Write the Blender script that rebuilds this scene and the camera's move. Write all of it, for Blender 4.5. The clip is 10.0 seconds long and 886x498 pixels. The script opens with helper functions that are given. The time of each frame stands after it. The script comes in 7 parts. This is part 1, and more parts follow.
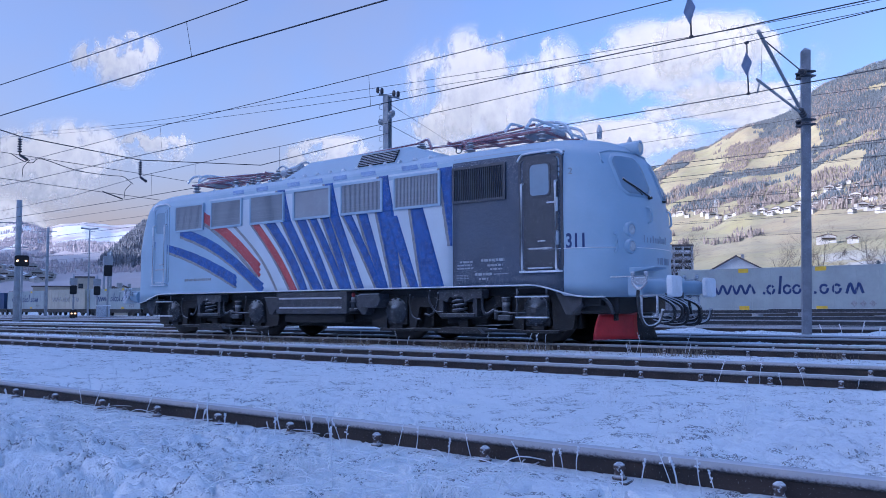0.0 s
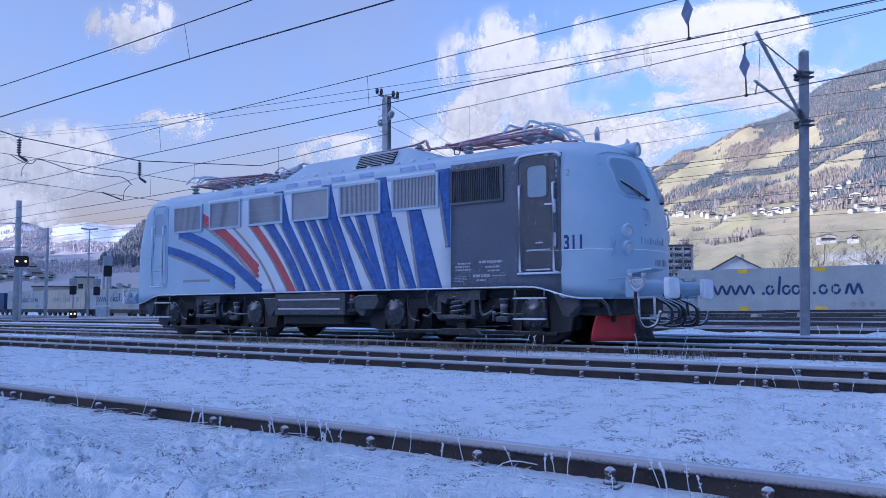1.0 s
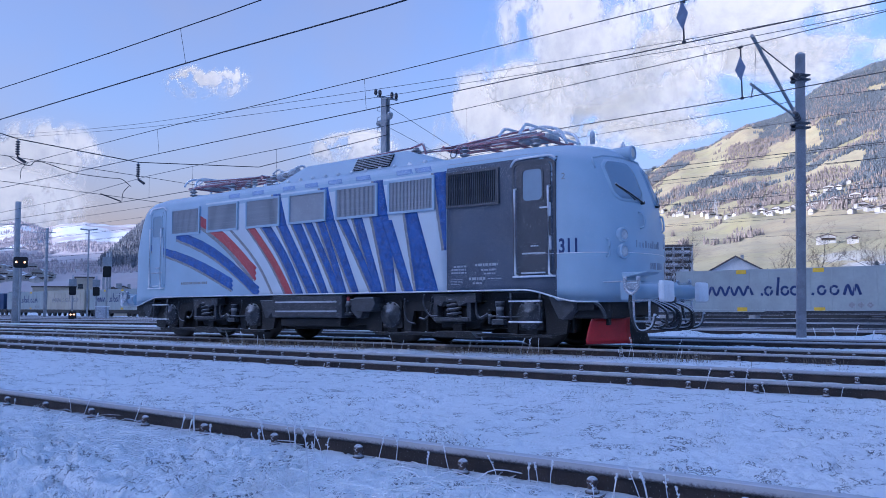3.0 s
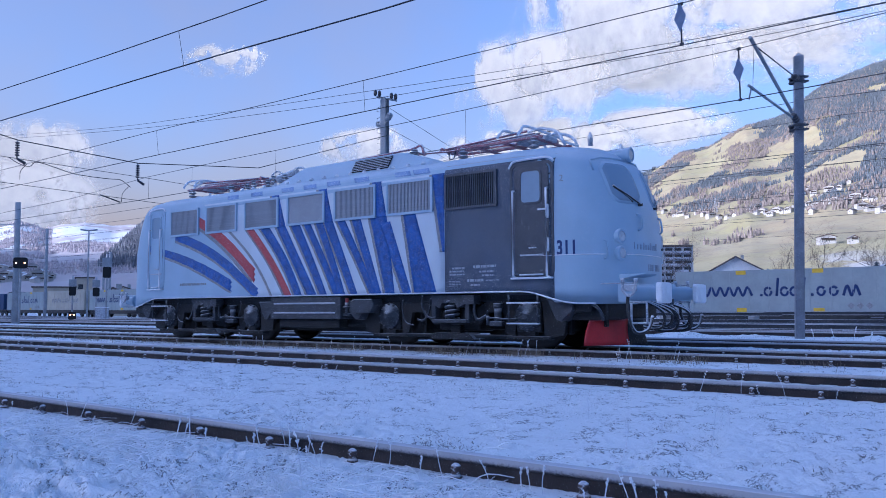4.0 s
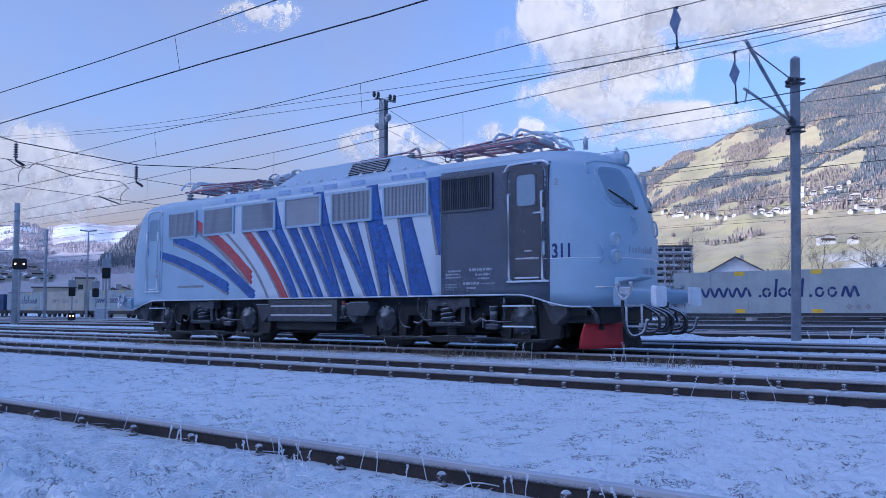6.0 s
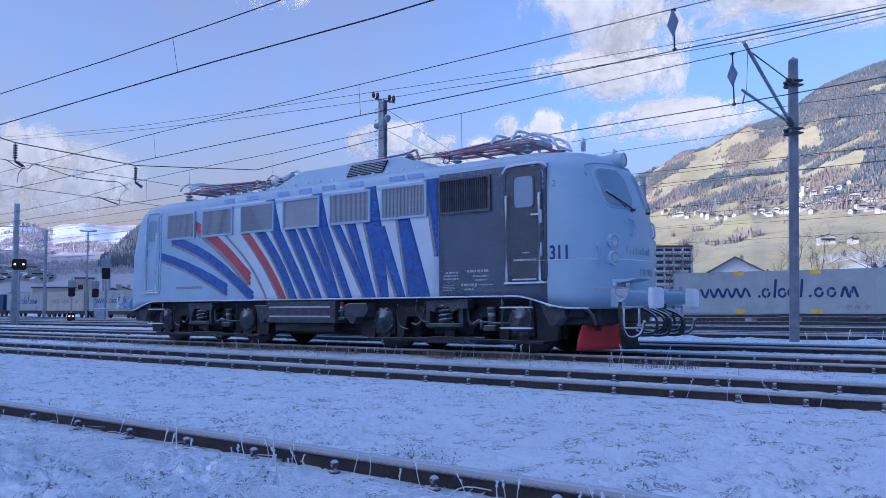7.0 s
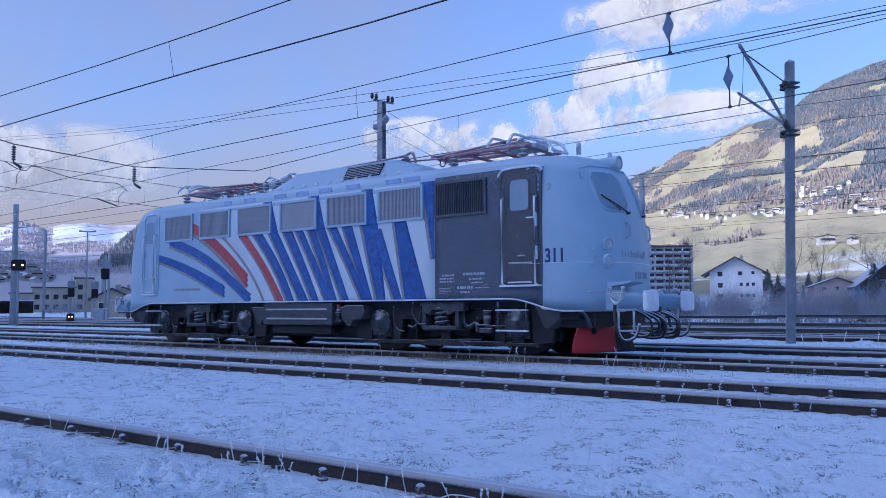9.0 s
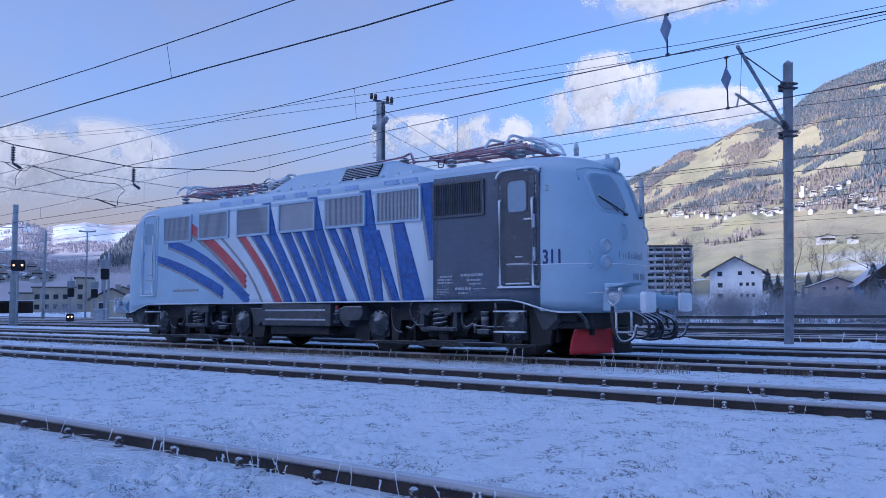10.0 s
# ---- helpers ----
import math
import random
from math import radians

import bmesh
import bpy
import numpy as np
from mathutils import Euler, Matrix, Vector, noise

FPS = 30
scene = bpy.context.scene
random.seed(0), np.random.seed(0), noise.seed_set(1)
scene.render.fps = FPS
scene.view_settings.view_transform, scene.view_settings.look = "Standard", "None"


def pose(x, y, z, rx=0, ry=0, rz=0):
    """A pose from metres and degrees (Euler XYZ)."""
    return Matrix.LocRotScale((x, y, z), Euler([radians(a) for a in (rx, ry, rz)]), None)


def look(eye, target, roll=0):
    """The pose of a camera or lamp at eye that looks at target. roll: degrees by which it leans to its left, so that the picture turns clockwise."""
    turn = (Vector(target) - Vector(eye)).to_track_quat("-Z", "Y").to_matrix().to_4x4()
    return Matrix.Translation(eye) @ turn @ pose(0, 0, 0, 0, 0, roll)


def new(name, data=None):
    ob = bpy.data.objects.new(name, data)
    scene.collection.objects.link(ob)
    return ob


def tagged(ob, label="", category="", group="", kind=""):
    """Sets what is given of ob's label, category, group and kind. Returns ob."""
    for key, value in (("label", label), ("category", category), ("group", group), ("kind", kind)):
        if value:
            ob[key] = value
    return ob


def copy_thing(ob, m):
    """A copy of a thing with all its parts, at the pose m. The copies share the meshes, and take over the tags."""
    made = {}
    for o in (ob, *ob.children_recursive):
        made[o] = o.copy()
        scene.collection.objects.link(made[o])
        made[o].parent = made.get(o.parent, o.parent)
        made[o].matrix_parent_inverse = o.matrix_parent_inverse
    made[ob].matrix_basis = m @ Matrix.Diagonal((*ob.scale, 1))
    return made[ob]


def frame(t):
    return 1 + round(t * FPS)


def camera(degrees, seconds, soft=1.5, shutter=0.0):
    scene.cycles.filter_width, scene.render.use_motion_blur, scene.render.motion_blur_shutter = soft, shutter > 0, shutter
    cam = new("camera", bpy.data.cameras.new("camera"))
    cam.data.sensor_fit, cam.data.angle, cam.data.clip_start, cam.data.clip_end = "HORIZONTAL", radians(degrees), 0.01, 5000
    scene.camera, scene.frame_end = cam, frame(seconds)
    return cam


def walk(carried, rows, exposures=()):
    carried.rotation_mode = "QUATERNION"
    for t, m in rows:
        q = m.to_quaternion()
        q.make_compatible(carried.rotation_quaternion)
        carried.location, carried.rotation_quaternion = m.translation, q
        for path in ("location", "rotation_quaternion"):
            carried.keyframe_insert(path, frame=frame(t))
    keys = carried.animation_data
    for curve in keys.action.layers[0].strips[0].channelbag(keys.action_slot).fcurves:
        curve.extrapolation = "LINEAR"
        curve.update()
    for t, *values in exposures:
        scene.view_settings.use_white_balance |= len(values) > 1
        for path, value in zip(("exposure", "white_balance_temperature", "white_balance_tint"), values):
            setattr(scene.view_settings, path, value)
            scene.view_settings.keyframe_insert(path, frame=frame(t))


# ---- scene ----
cam = camera(58.6, 10.0, soft=0.8)
PATH = [
    (0, (13.096, -13.880, 0.879), (11.894, -12.288, 1.023), -0.37),
    (2.5, (13.210, -13.869, 0.947), (12.008, -12.277, 1.091), -0.37),
    (5, (13.324, -13.857, 1.013), (12.121, -12.265, 1.158), -0.37),
    (7.5, (13.440, -13.845, 1.081), (12.237, -12.253, 1.226), -0.37),
    (10, (13.554, -13.834, 1.147), (12.351, -12.242, 1.291), -0.37),
]
walk(cam, [(t, look(eye, target, roll)) for t, eye, target, roll in PATH], exposures=[(0, 0.96, 4910, 23), (10.0, 0.83, 4850, 22)])

# ---- world, sun ----
SUN_WAY = Vector((-0.45, -0.893, 0.0)).normalized()
SUN_UP = radians(14.0)
world = bpy.data.worlds.new("world")
scene.world = world
world.use_nodes = True
_w = world.node_tree
_sky = _w.nodes.new("ShaderNodeTexSky")
_sky.sky_type = "NISHITA"
_sky.sun_disc = False
_sky.sun_elevation = SUN_UP
_sky.sun_rotation = math.atan2(SUN_WAY.x, SUN_WAY.y)
_sky.altitude = 700
_sky.air_density = 1.0
_sky.dust_density = 4.5
_sky.ozone_density = 2.6
_w.links.new(_sky.outputs[0], _w.nodes["Background"].inputs[0])
_w.nodes["Background"].inputs[1].default_value = 0.15
sun = new("sun", bpy.data.lights.new("sun", "SUN"))
sun.data.energy, sun.data.angle, sun.data.color = 2.9, radians(0.5), (1.0, 0.93, 0.82)
_s = Vector((SUN_WAY.x * math.cos(SUN_UP), SUN_WAY.y * math.cos(SUN_UP), math.sin(SUN_UP)))
sun.matrix_world = look(_s * 100, (0, 0, 0))

# ---- materials ----
def _nodes(name):
    m = bpy.data.materials.new(name)
    m.use_nodes = True
    nt = m.node_tree
    return m, nt, nt.nodes["Principled BSDF"]


def _noise(nt, scale, detail=4.0, rough=0.55, coord="Object"):
    tc = nt.nodes.new("ShaderNodeTexCoord")
    n = nt.nodes.new("ShaderNodeTexNoise")
    n.inputs["Scale"].default_value = scale
    n.inputs["Detail"].default_value = detail
    n.inputs["Roughness"].default_value = rough
    nt.links.new(tc.outputs[coord], n.inputs["Vector"])
    return n.outputs["Fac"]


def _math(nt, op, a, b=0.0, clamp=False):
    n = nt.nodes.new("ShaderNodeMath")
    n.operation, n.use_clamp = op, clamp
    for i, v in enumerate((a, b)):
        if isinstance(v, (int, float)):
            n.inputs[i].default_value = v
        else:
            nt.links.new(v, n.inputs[i])
    return n.outputs[0]


def _ramp(nt, fac, lo, hi, out0=0.0, out1=1.0):
    n = nt.nodes.new("ShaderNodeMapRange")
    n.interpolation_type = "SMOOTHSTEP"
    nt.links.new(fac, n.inputs["Value"])
    n.inputs["From Min"].default_value, n.inputs["From Max"].default_value = lo, hi
    n.inputs["To Min"].default_value, n.inputs["To Max"].default_value = out0, out1
    return n.outputs["Result"]


def _mix(nt, fac, a, b):
    n = nt.nodes.new("ShaderNodeMix")
    n.data_type = "RGBA"
    ins = (n.inputs[0], n.inputs[6], n.inputs[7])
    for s, v in zip(ins, (fac, a, b)):
        if isinstance(v, (int, float)):
            s.default_value = v
        elif isinstance(v, tuple):
            s.default_value = (*v, 1.0)
        else:
            nt.links.new(v, s)
    return n.outputs[2]


def _bump(nt, bsdf, height, strength, dist=0.01):
    b = nt.nodes.new("ShaderNodeBump")
    b.inputs["Strength"].default_value = strength
    b.inputs["Distance"].default_value = dist
    nt.links.new(height, b.inputs["Height"])
    nt.links.new(b.outputs[0], bsdf.inputs["Normal"])


def dark(c, k):
    return tuple(v * k for v in c)


def mat(name, col, rough=0.6, metal=0.0, frost=0.0, speck=0.0, var=0.25, scale=6.0, bump=0.15, dirt=None, speck_scale=60.0, frost_up=0.55):
    """A surface with large and fine variation; frost lies on faces that look up, speck is rime scattered over it."""
    m, nt, bsdf = _nodes(name)
    big, fine = _noise(nt, scale), _noise(nt, scale * 9, 5)
    base = _mix(nt, _ramp(nt, big, 0.3, 0.7), dark(col, 1 - var), tuple(min(1, v * (1 + var * 0.6)) for v in col))
    base = _mix(nt, _ramp(nt, fine, 0.45, 0.75, 0, 0.35), base, dirt or dark(col, 0.6))
    snow = (0.80, 0.82, 0.85)
    cover = None
    if speck:
        cover = _ramp(nt, _noise(nt, speck_scale, 3, 0.6), 0.62 - 0.25 * speck, 0.78 - 0.25 * speck, 0, min(1.0, 0.4 + speck))
    if frost:
        g = nt.nodes.new("ShaderNodeNewGeometry")
        sep = nt.nodes.new("ShaderNodeSeparateXYZ")
        nt.links.new(g.outputs["Normal"], sep.inputs[0])
        up = _ramp(nt, sep.outputs["Z"], frost_up - 0.25, frost_up + 0.2, 0, frost)
        grain = _ramp(nt, _noise(nt, 35.0, 4), 0.25, 0.6, 0.55, 1.0)
        up = _math(nt, "MULTIPLY", up, grain, True)
        cover = up if cover is None else _math(nt, "MAXIMUM", up, cover)
    if cover is not None:
        base = _mix(nt, cover, base, snow)
        r = nt.nodes.new("ShaderNodeMapRange")
        nt.links.new(cover, r.inputs[0])
        r.inputs[3].default_value, r.inputs[4].default_value = rough, 0.85
        nt.links.new(r.outputs[0], bsdf.inputs["Roughness"])
        if metal:
            nt.links.new(_math(nt, "MULTIPLY", _math(nt, "SUBTRACT", 1.0, cover), metal), bsdf.inputs["Metallic"])
    else:
        bsdf.inputs["Roughness"].default_value = rough
        bsdf.inputs["Metallic"].default_value = metal
    nt.links.new(base, bsdf.inputs["Base Color"])
    if bump:
        _bump(nt, bsdf, fine, bump, 0.02)
    return m


def glow(name, col, power):
    m, nt, bsdf = _nodes(name)
    bsdf.inputs["Base Color"].default_value = (*col, 1)
    bsdf.inputs["Emission Color"].default_value = (*col, 1)
    bsdf.inputs["Emission Strength"].default_value = power
    return m


def glass(name, col=(0.25, 0.3, 0.36), rough=0.12):
    m, nt, bsdf = _nodes(name)
    f = _ramp(nt, _noise(nt, 9.0, 5), 0.35, 0.7, 0, 1)
    nt.links.new(_mix(nt, f, dark(col, 0.93), col), bsdf.inputs["Base Color"])
    nt.links.new(_ramp(nt, f, 0, 1, rough, rough + 0.25), bsdf.inputs["Roughness"])
    bsdf.inputs["Specular IOR Level"].default_value = 0.7
    return m


# ---- mesh helpers ----
def bm_new():
    return bmesh.new()


def quad_box(bm, x0, x1, y0, y1, z0, z1, bevel=0.0):
    m = Matrix.LocRotScale(((x0 + x1) / 2, (y0 + y1) / 2, (z0 + z1) / 2), None, (abs(x1 - x0), abs(y1 - y0), abs(z1 - z0)))
    r = bmesh.ops.create_cube(bm, size=1.0, matrix=m)
    if bevel:
        es = list({e for v in r["verts"] for e in v.link_edges})
        bmesh.ops.bevel(bm, geom=es, offset=bevel, segments=2, affect="EDGES", profile=0.5)
    return bm


def _frame_of(way):
    way = Vector(way).normalized()
    a = way.cross(Vector((0, 0, 1)))
    if a.length < 1e-3:
        a = way.cross(Vector((0, 1, 0)))
    a.normalize()
    return a, way.cross(a).normalized()


def rod(bm, p0, p1, r0, r1=None, n=10, caps=True):
    """A straight round bar, tapered from r0 to r1."""
    r1 = r0 if r1 is None else r1
    p0, p1 = Vector(p0), Vector(p1)
    a, b = _frame_of(p1 - p0)
    rings = []
    for p, r in ((p0, r0), (p1, r1)):
        rings.append([bm.verts.new(p + (a * math.cos(2 * math.pi * i / n) + b * math.sin(2 * math.pi * i / n)) * r) for i in range(n)])
    for i in range(n):
        f = bm.faces.new((rings[0][i], rings[0][(i + 1) % n], rings[1][(i + 1) % n], rings[1][i]))
        f.smooth = n > 5
    if caps:
        bm.faces.new(rings[0][::-1])
        bm.faces.new(rings[1])
    return bm


def tube(bm, pts, r, n=8):
    """A bent round bar through the points."""
    pts = [Vector(p) for p in pts]
    rings = []
    for i, p in enumerate(pts):
        way = pts[min(i + 1, len(pts) - 1)] - pts[max(i - 1, 0)]
        a, b = _frame_of(way)
        rings.append([bm.verts.new(p + (a * math.cos(2 * math.pi * k / n) + b * math.sin(2 * math.pi * k / n)) * r) for k in range(n)])
    for q, s in zip(rings, rings[1:]):
        for k in range(n):
            f = bm.faces.new((q[k], q[(k + 1) % n], s[(k + 1) % n], s[k]))
            f.smooth = True
    bm.faces.new(rings[0][::-1])
    bm.faces.new(rings[-1])
    return bm


def curve_pts(pts, n=14):
    """A smooth line through the points."""
    pts = [Vector(p) for p in pts]
    ext = [pts[0] * 2 - pts[1], *pts, pts[-1] * 2 - pts[-2]]
    out = []
    for i in range(1, len(ext) - 2):
        p0, p1, p2, p3 = ext[i - 1:i + 3]
        for k in range(n):
            t = k / n
            out.append(0.5 * (2 * p1 + (p2 - p0) * t + (2 * p0 - 5 * p1 + 4 * p2 - p3) * t * t + (3 * p1 - p0 - 3 * p2 + p3) * t ** 3))
    out.append(pts[-1])
    return out


def lathe(bm, profile, at, way, n=20, smooth=True):
    """A turned body: profile of (distance along way, radius)."""
    at, way = Vector(at), Vector(way).normalized()
    a, b = _frame_of(way)
    rings = []
    for d, r in profile:
        rings.append([bm.verts.new(at + way * d + (a * math.cos(2 * math.pi * k / n) + b * math.sin(2 * math.pi * k / n)) * r) for k in range(n)])
    for q, s in zip(rings, rings[1:]):
        for k in range(n):
            f = bm.faces.new((q[k], q[(k + 1) % n], s[(k + 1) % n], s[k]))
            f.smooth = smooth
    bm.faces.new(rings[0][::-1])
    bm.faces.new(rings[-1])
    return bm


def prism(bm, outline, y0, y1, bevel=0.0):
    """An outline in x and z, drawn out from y0 to y1."""
    a = [bm.verts.new((x, y0, z)) for x, z in outline]
    b = [bm.verts.new((x, y1, z)) for x, z in outline]
    n = len(outline)
    fs = [bm.faces.new(a), bm.faces.new(b[::-1])]
    for i in range(n):
        fs.append(bm.faces.new((a[i], b[i], b[(i + 1) % n], a[(i + 1) % n])))
    if bevel:
        bmesh.ops.bevel(bm, geom=list({e for f in fs[:2] for e in f.edges}), offset=bevel, segments=1, affect="EDGES")
    return bm


def round_rect(x0, x1, z0, z1, r, n=5):
    out = []
    for cx, cz, a0 in ((x1 - r, z1 - r, 0), (x0 + r, z1 - r, 90), (x0 + r, z0 + r, 180), (x1 - r, z0 + r, 270)):
        for k in range(n + 1):
            a = radians(a0 + 90 * k / n)
            out.append((cx + r * math.cos(a), cz + r * math.sin(a)))
    return out


def mesh_of(name, bm, material):
    bmesh.ops.recalc_face_normals(bm, faces=bm.faces)
    me = bpy.data.meshes.new(name)
    bm.to_mesh(me)
    bm.free()
    me.materials.append(material)
    return me


def part(name, bm, material, parent, label=""):
    ob = new(name, mesh_of(name, bm, material))
    ob.parent = parent
    return tagged(ob, label)


def share(name, me, parent, m):
    ob = new(name, me)
    ob.parent = parent
    ob.matrix_basis = m
    return ob


def thing(name, label, category, group="", kind="", at=None):
    ob = new(name)
    ob.empty_display_size = 0.2
    if at is not None:
        ob.matrix_basis = at
    return tagged(ob, label, category, group, kind)


def solo(name, bm, material, label, category="", group="", kind=""):
    return tagged(new(name, mesh_of(name, bm, material)), label, category, group, kind)


# ---- the materials of the place ----
M_PAINT = mat("pale_blue_paint", (0.35, 0.47, 0.58), 0.42, frost=0.5, speck=0.06, var=0.06, scale=1.3, bump=0.14, dirt=(0.38, 0.46, 0.56), frost_up=0.6)
M_WHITEP = mat("white_paint", (0.56, 0.625, 0.68), 0.42, speck=0.05, var=0.06, scale=1.5, bump=0.12, dirt=(0.58, 0.61, 0.66))
M_MARK = mat("faint_grey_lettering", (0.27, 0.33, 0.42), 0.5, bump=0)
M_BLUE = mat("blue_paint", (0.022, 0.098, 0.365), 0.4, speck=0.16, var=0.35, scale=9, bump=0.7, speck_scale=110)
M_BLUEROOF = mat("frosted_blue_paint", (0.26, 0.36, 0.57), 0.6, speck=0.35, var=0.1, scale=4, bump=0.3)
M_RED = mat("red_paint", (0.43, 0.06, 0.065), 0.4, speck=0.16, var=0.15, bump=0.2, speck_scale=110)
M_GREYP = mat("grey_paint", (0.24, 0.24, 0.25), 0.5, speck=0.3, var=0.15, bump=0.2, speck_scale=110)
M_ANTH = mat("anthracite_paint", (0.038, 0.058, 0.098), 0.5, frost=0.6, speck=0.31, var=0.25, scale=1.5, bump=0.6, speck_scale=95, frost_up=0.6)
M_PLAINANTH = mat("anthracite_metal", (0.055, 0.062, 0.078), 0.5, frost=0.7, speck=0.12, var=0.2, bump=0.2)
M_FROSTMETAL = mat("frosted_metal", (0.34, 0.36, 0.4), 0.6, frost=0.85, speck=0.55, var=0.2, bump=0.4, speck_scale=80, frost_up=0.35)
M_RIME = mat("rime_ice", (0.80, 0.82, 0.85), 0.8, frost=0.8, speck=0.5, var=0.1, bump=0.8, speck_scale=90, frost_up=0.1)
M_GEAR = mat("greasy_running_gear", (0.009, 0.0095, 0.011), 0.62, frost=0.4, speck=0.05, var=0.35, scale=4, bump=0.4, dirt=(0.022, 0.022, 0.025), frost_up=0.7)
M_GEARLIGHT = mat("dusty_steel", (0.042, 0.047, 0.057), 0.6, frost=0.8, speck=0.14, var=0.35, scale=6, bump=0.4, dirt=(0.034, 0.034, 0.038), frost_up=0.6)
M_DARKHOLE = mat("dark_interior", (0.008, 0.008, 0.009), 0.8, bump=0)
M_STEEL = mat("worn_steel", (0.2, 0.19, 0.19), 0.35, 0.8, var=0.2, bump=0.2)
M_RUST = mat("rusty_rail", (0.075, 0.045, 0.036), 0.8, frost=0.92, speck=0.1, var=0.35, scale=3, bump=0.4, dirt=(0.04, 0.026, 0.022), frost_up=0.82, speck_scale=70)
M_RUBBER = mat("frosted_rubber", (0.025, 0.025, 0.027), 0.7, frost=0.75, speck=0.12, frost_up=0.35)
M_PLOUGH = mat("red_plough", (0.42, 0.012, 0.018), 0.42, frost=0.25, var=0.2, scale=3, bump=0.15, dirt=(0.2, 0.01, 0.012))
M_PANTO = mat("faded_red_steel", (0.29, 0.095, 0.115), 0.55, frost=0.9, speck=0.42, var=0.2, frost_up=0.35)
M_PORCELAIN = mat("frosted_insulator", (0.2, 0.19, 0.2), 0.35, frost=0.85, speck=0.25, frost_up=0.3)
M_CREAM = mat("white_lettering", (0.72, 0.73, 0.75), 0.6, var=0.1, bump=0)
M_FADED = mat("faded_white_lettering", (0.36, 0.39, 0.44), 0.6, var=0.15, bump=0)
M_NAVY = mat("navy_lettering", (0.014, 0.036, 0.14), 0.5, var=0.1, bump=0)
M_GLASS = glass("frosted_glass", (0.22, 0.305, 0.395), 0.35)
M_LENS = glass("lamp_glass", (0.5, 0.54, 0.58), 0.15)
M_SLAT = mat("grey_vent_slat", (0.29, 0.31, 0.34), 0.5, speck=0.15, var=0.1, scale=3, bump=0.15)
M_SLATDARK = mat("dark_vent_slat", (0.07, 0.09, 0.12), 0.5, frost=0.3, speck=0.1, var=0.15)
M_MAST = mat("galvanised_steel", (0.31, 0.325, 0.34), 0.6, 0.1, frost=0.3, speck=0.15, var=0.2, scale=2, bump=0.2)
M_POST = mat("weathered_steel", (0.20, 0.215, 0.245), 0.6, 0.1, frost=0.3, speck=0.12, var=0.25, scale=2, bump=0.25)
M_WIRE = mat("wire", (0.03, 0.032, 0.04), 0.5, 0.2, bump=0)
M_CONCRETE = mat("concrete", (0.36, 0.35, 0.33), 0.85, frost=0.7, var=0.2, scale=2, bump=0.3)

# ---- ground: one sheet from the yard to the hills ----
EYE = (13.3, -13.86)


def vnoise(x, y, seed=0):
    """Smooth value noise on arrays."""
    xi, yi = np.floor(x).astype(np.int64), np.floor(y).astype(np.int64)
    fx, fy = x - xi, y - yi
    fx, fy = fx * fx * (3 - 2 * fx), fy * fy * (3 - 2 * fy)

    def h(a, b):
        n = (a * 374761393 + b * 668265263 + seed * 1442695041) & 0x7fffffff
        n = ((n ^ (n >> 13)) * 1274126177) & 0x7fffffff
        n = n ^ (n >> 16)
        return (n & 0xffff) / 65535.0
    a, b, c, d = h(xi, yi), h(xi + 1, yi), h(xi, yi + 1), h(xi + 1, yi + 1)
    return (a * (1 - fx) + b * fx) * (1 - fy) + (c * (1 - fx) + d * fx) * fy - 0.5


def fbm(x, y, octaves=4, seed=0):
    s, k, f = 0.0, 1.0, 1.0
    for i in range(octaves):
        s = s + k * vnoise(x * f + 17.3 * i, y * f - 9.1 * i, seed + i)
        k, f = k * 0.5, f * 2.03
    return s


# heading in degrees, clockwise from +y; the line of sight lies at -37
HEADS = [-180, -150, -120, -95, -78, -68, -66.5, -65.5, -64.5, -63.9, -62.9, -61.6, -59.8, -58, -55.5, -50, -42, -30, -24, -21.6, -20.2, -18.3, -16.8, -15.7, -14.8, -13.9, -12.9, -11.8, -10.8, -9.4, -7.2, 3, 20, 50, 90, 130, 180]
RIDGE = [0.36, 0.36, 0.33, 0.21, 0.092, 0.092, 0.092, 0.098, 0.095, 0.091, 0.097, 0.101, 0.098, 0.102, 0.104, 0.10, 0.10, 0.11, 0.145, 0.164, 0.179, 0.188, 0.203, 0.213, 0.213, 0.218, 0.225, 0.236, 0.246, 0.252, 0.263, 0.31, 0.30, 0.24, 0.20, 0.28, 0.36]
FAR = np.interp(HEADS, [-180, -120, -95, -78, -68, -58, -50, -42, -30, -24, 3, 20, 50, 180], [1000, 1000, 1100, 1800, 2000, 1900, 1600, 1600, 1900, 2050, 2050, 1400, 1000, 1000])
FOOT = np.interp(HEADS, [-180, -120, -95, -78, -58, -50, -30, -17, 20, 50, 90, 130, 180], [150, 150, 250, 420, 420, 300, 230, 205, 200, 180, 120, 90, 90])


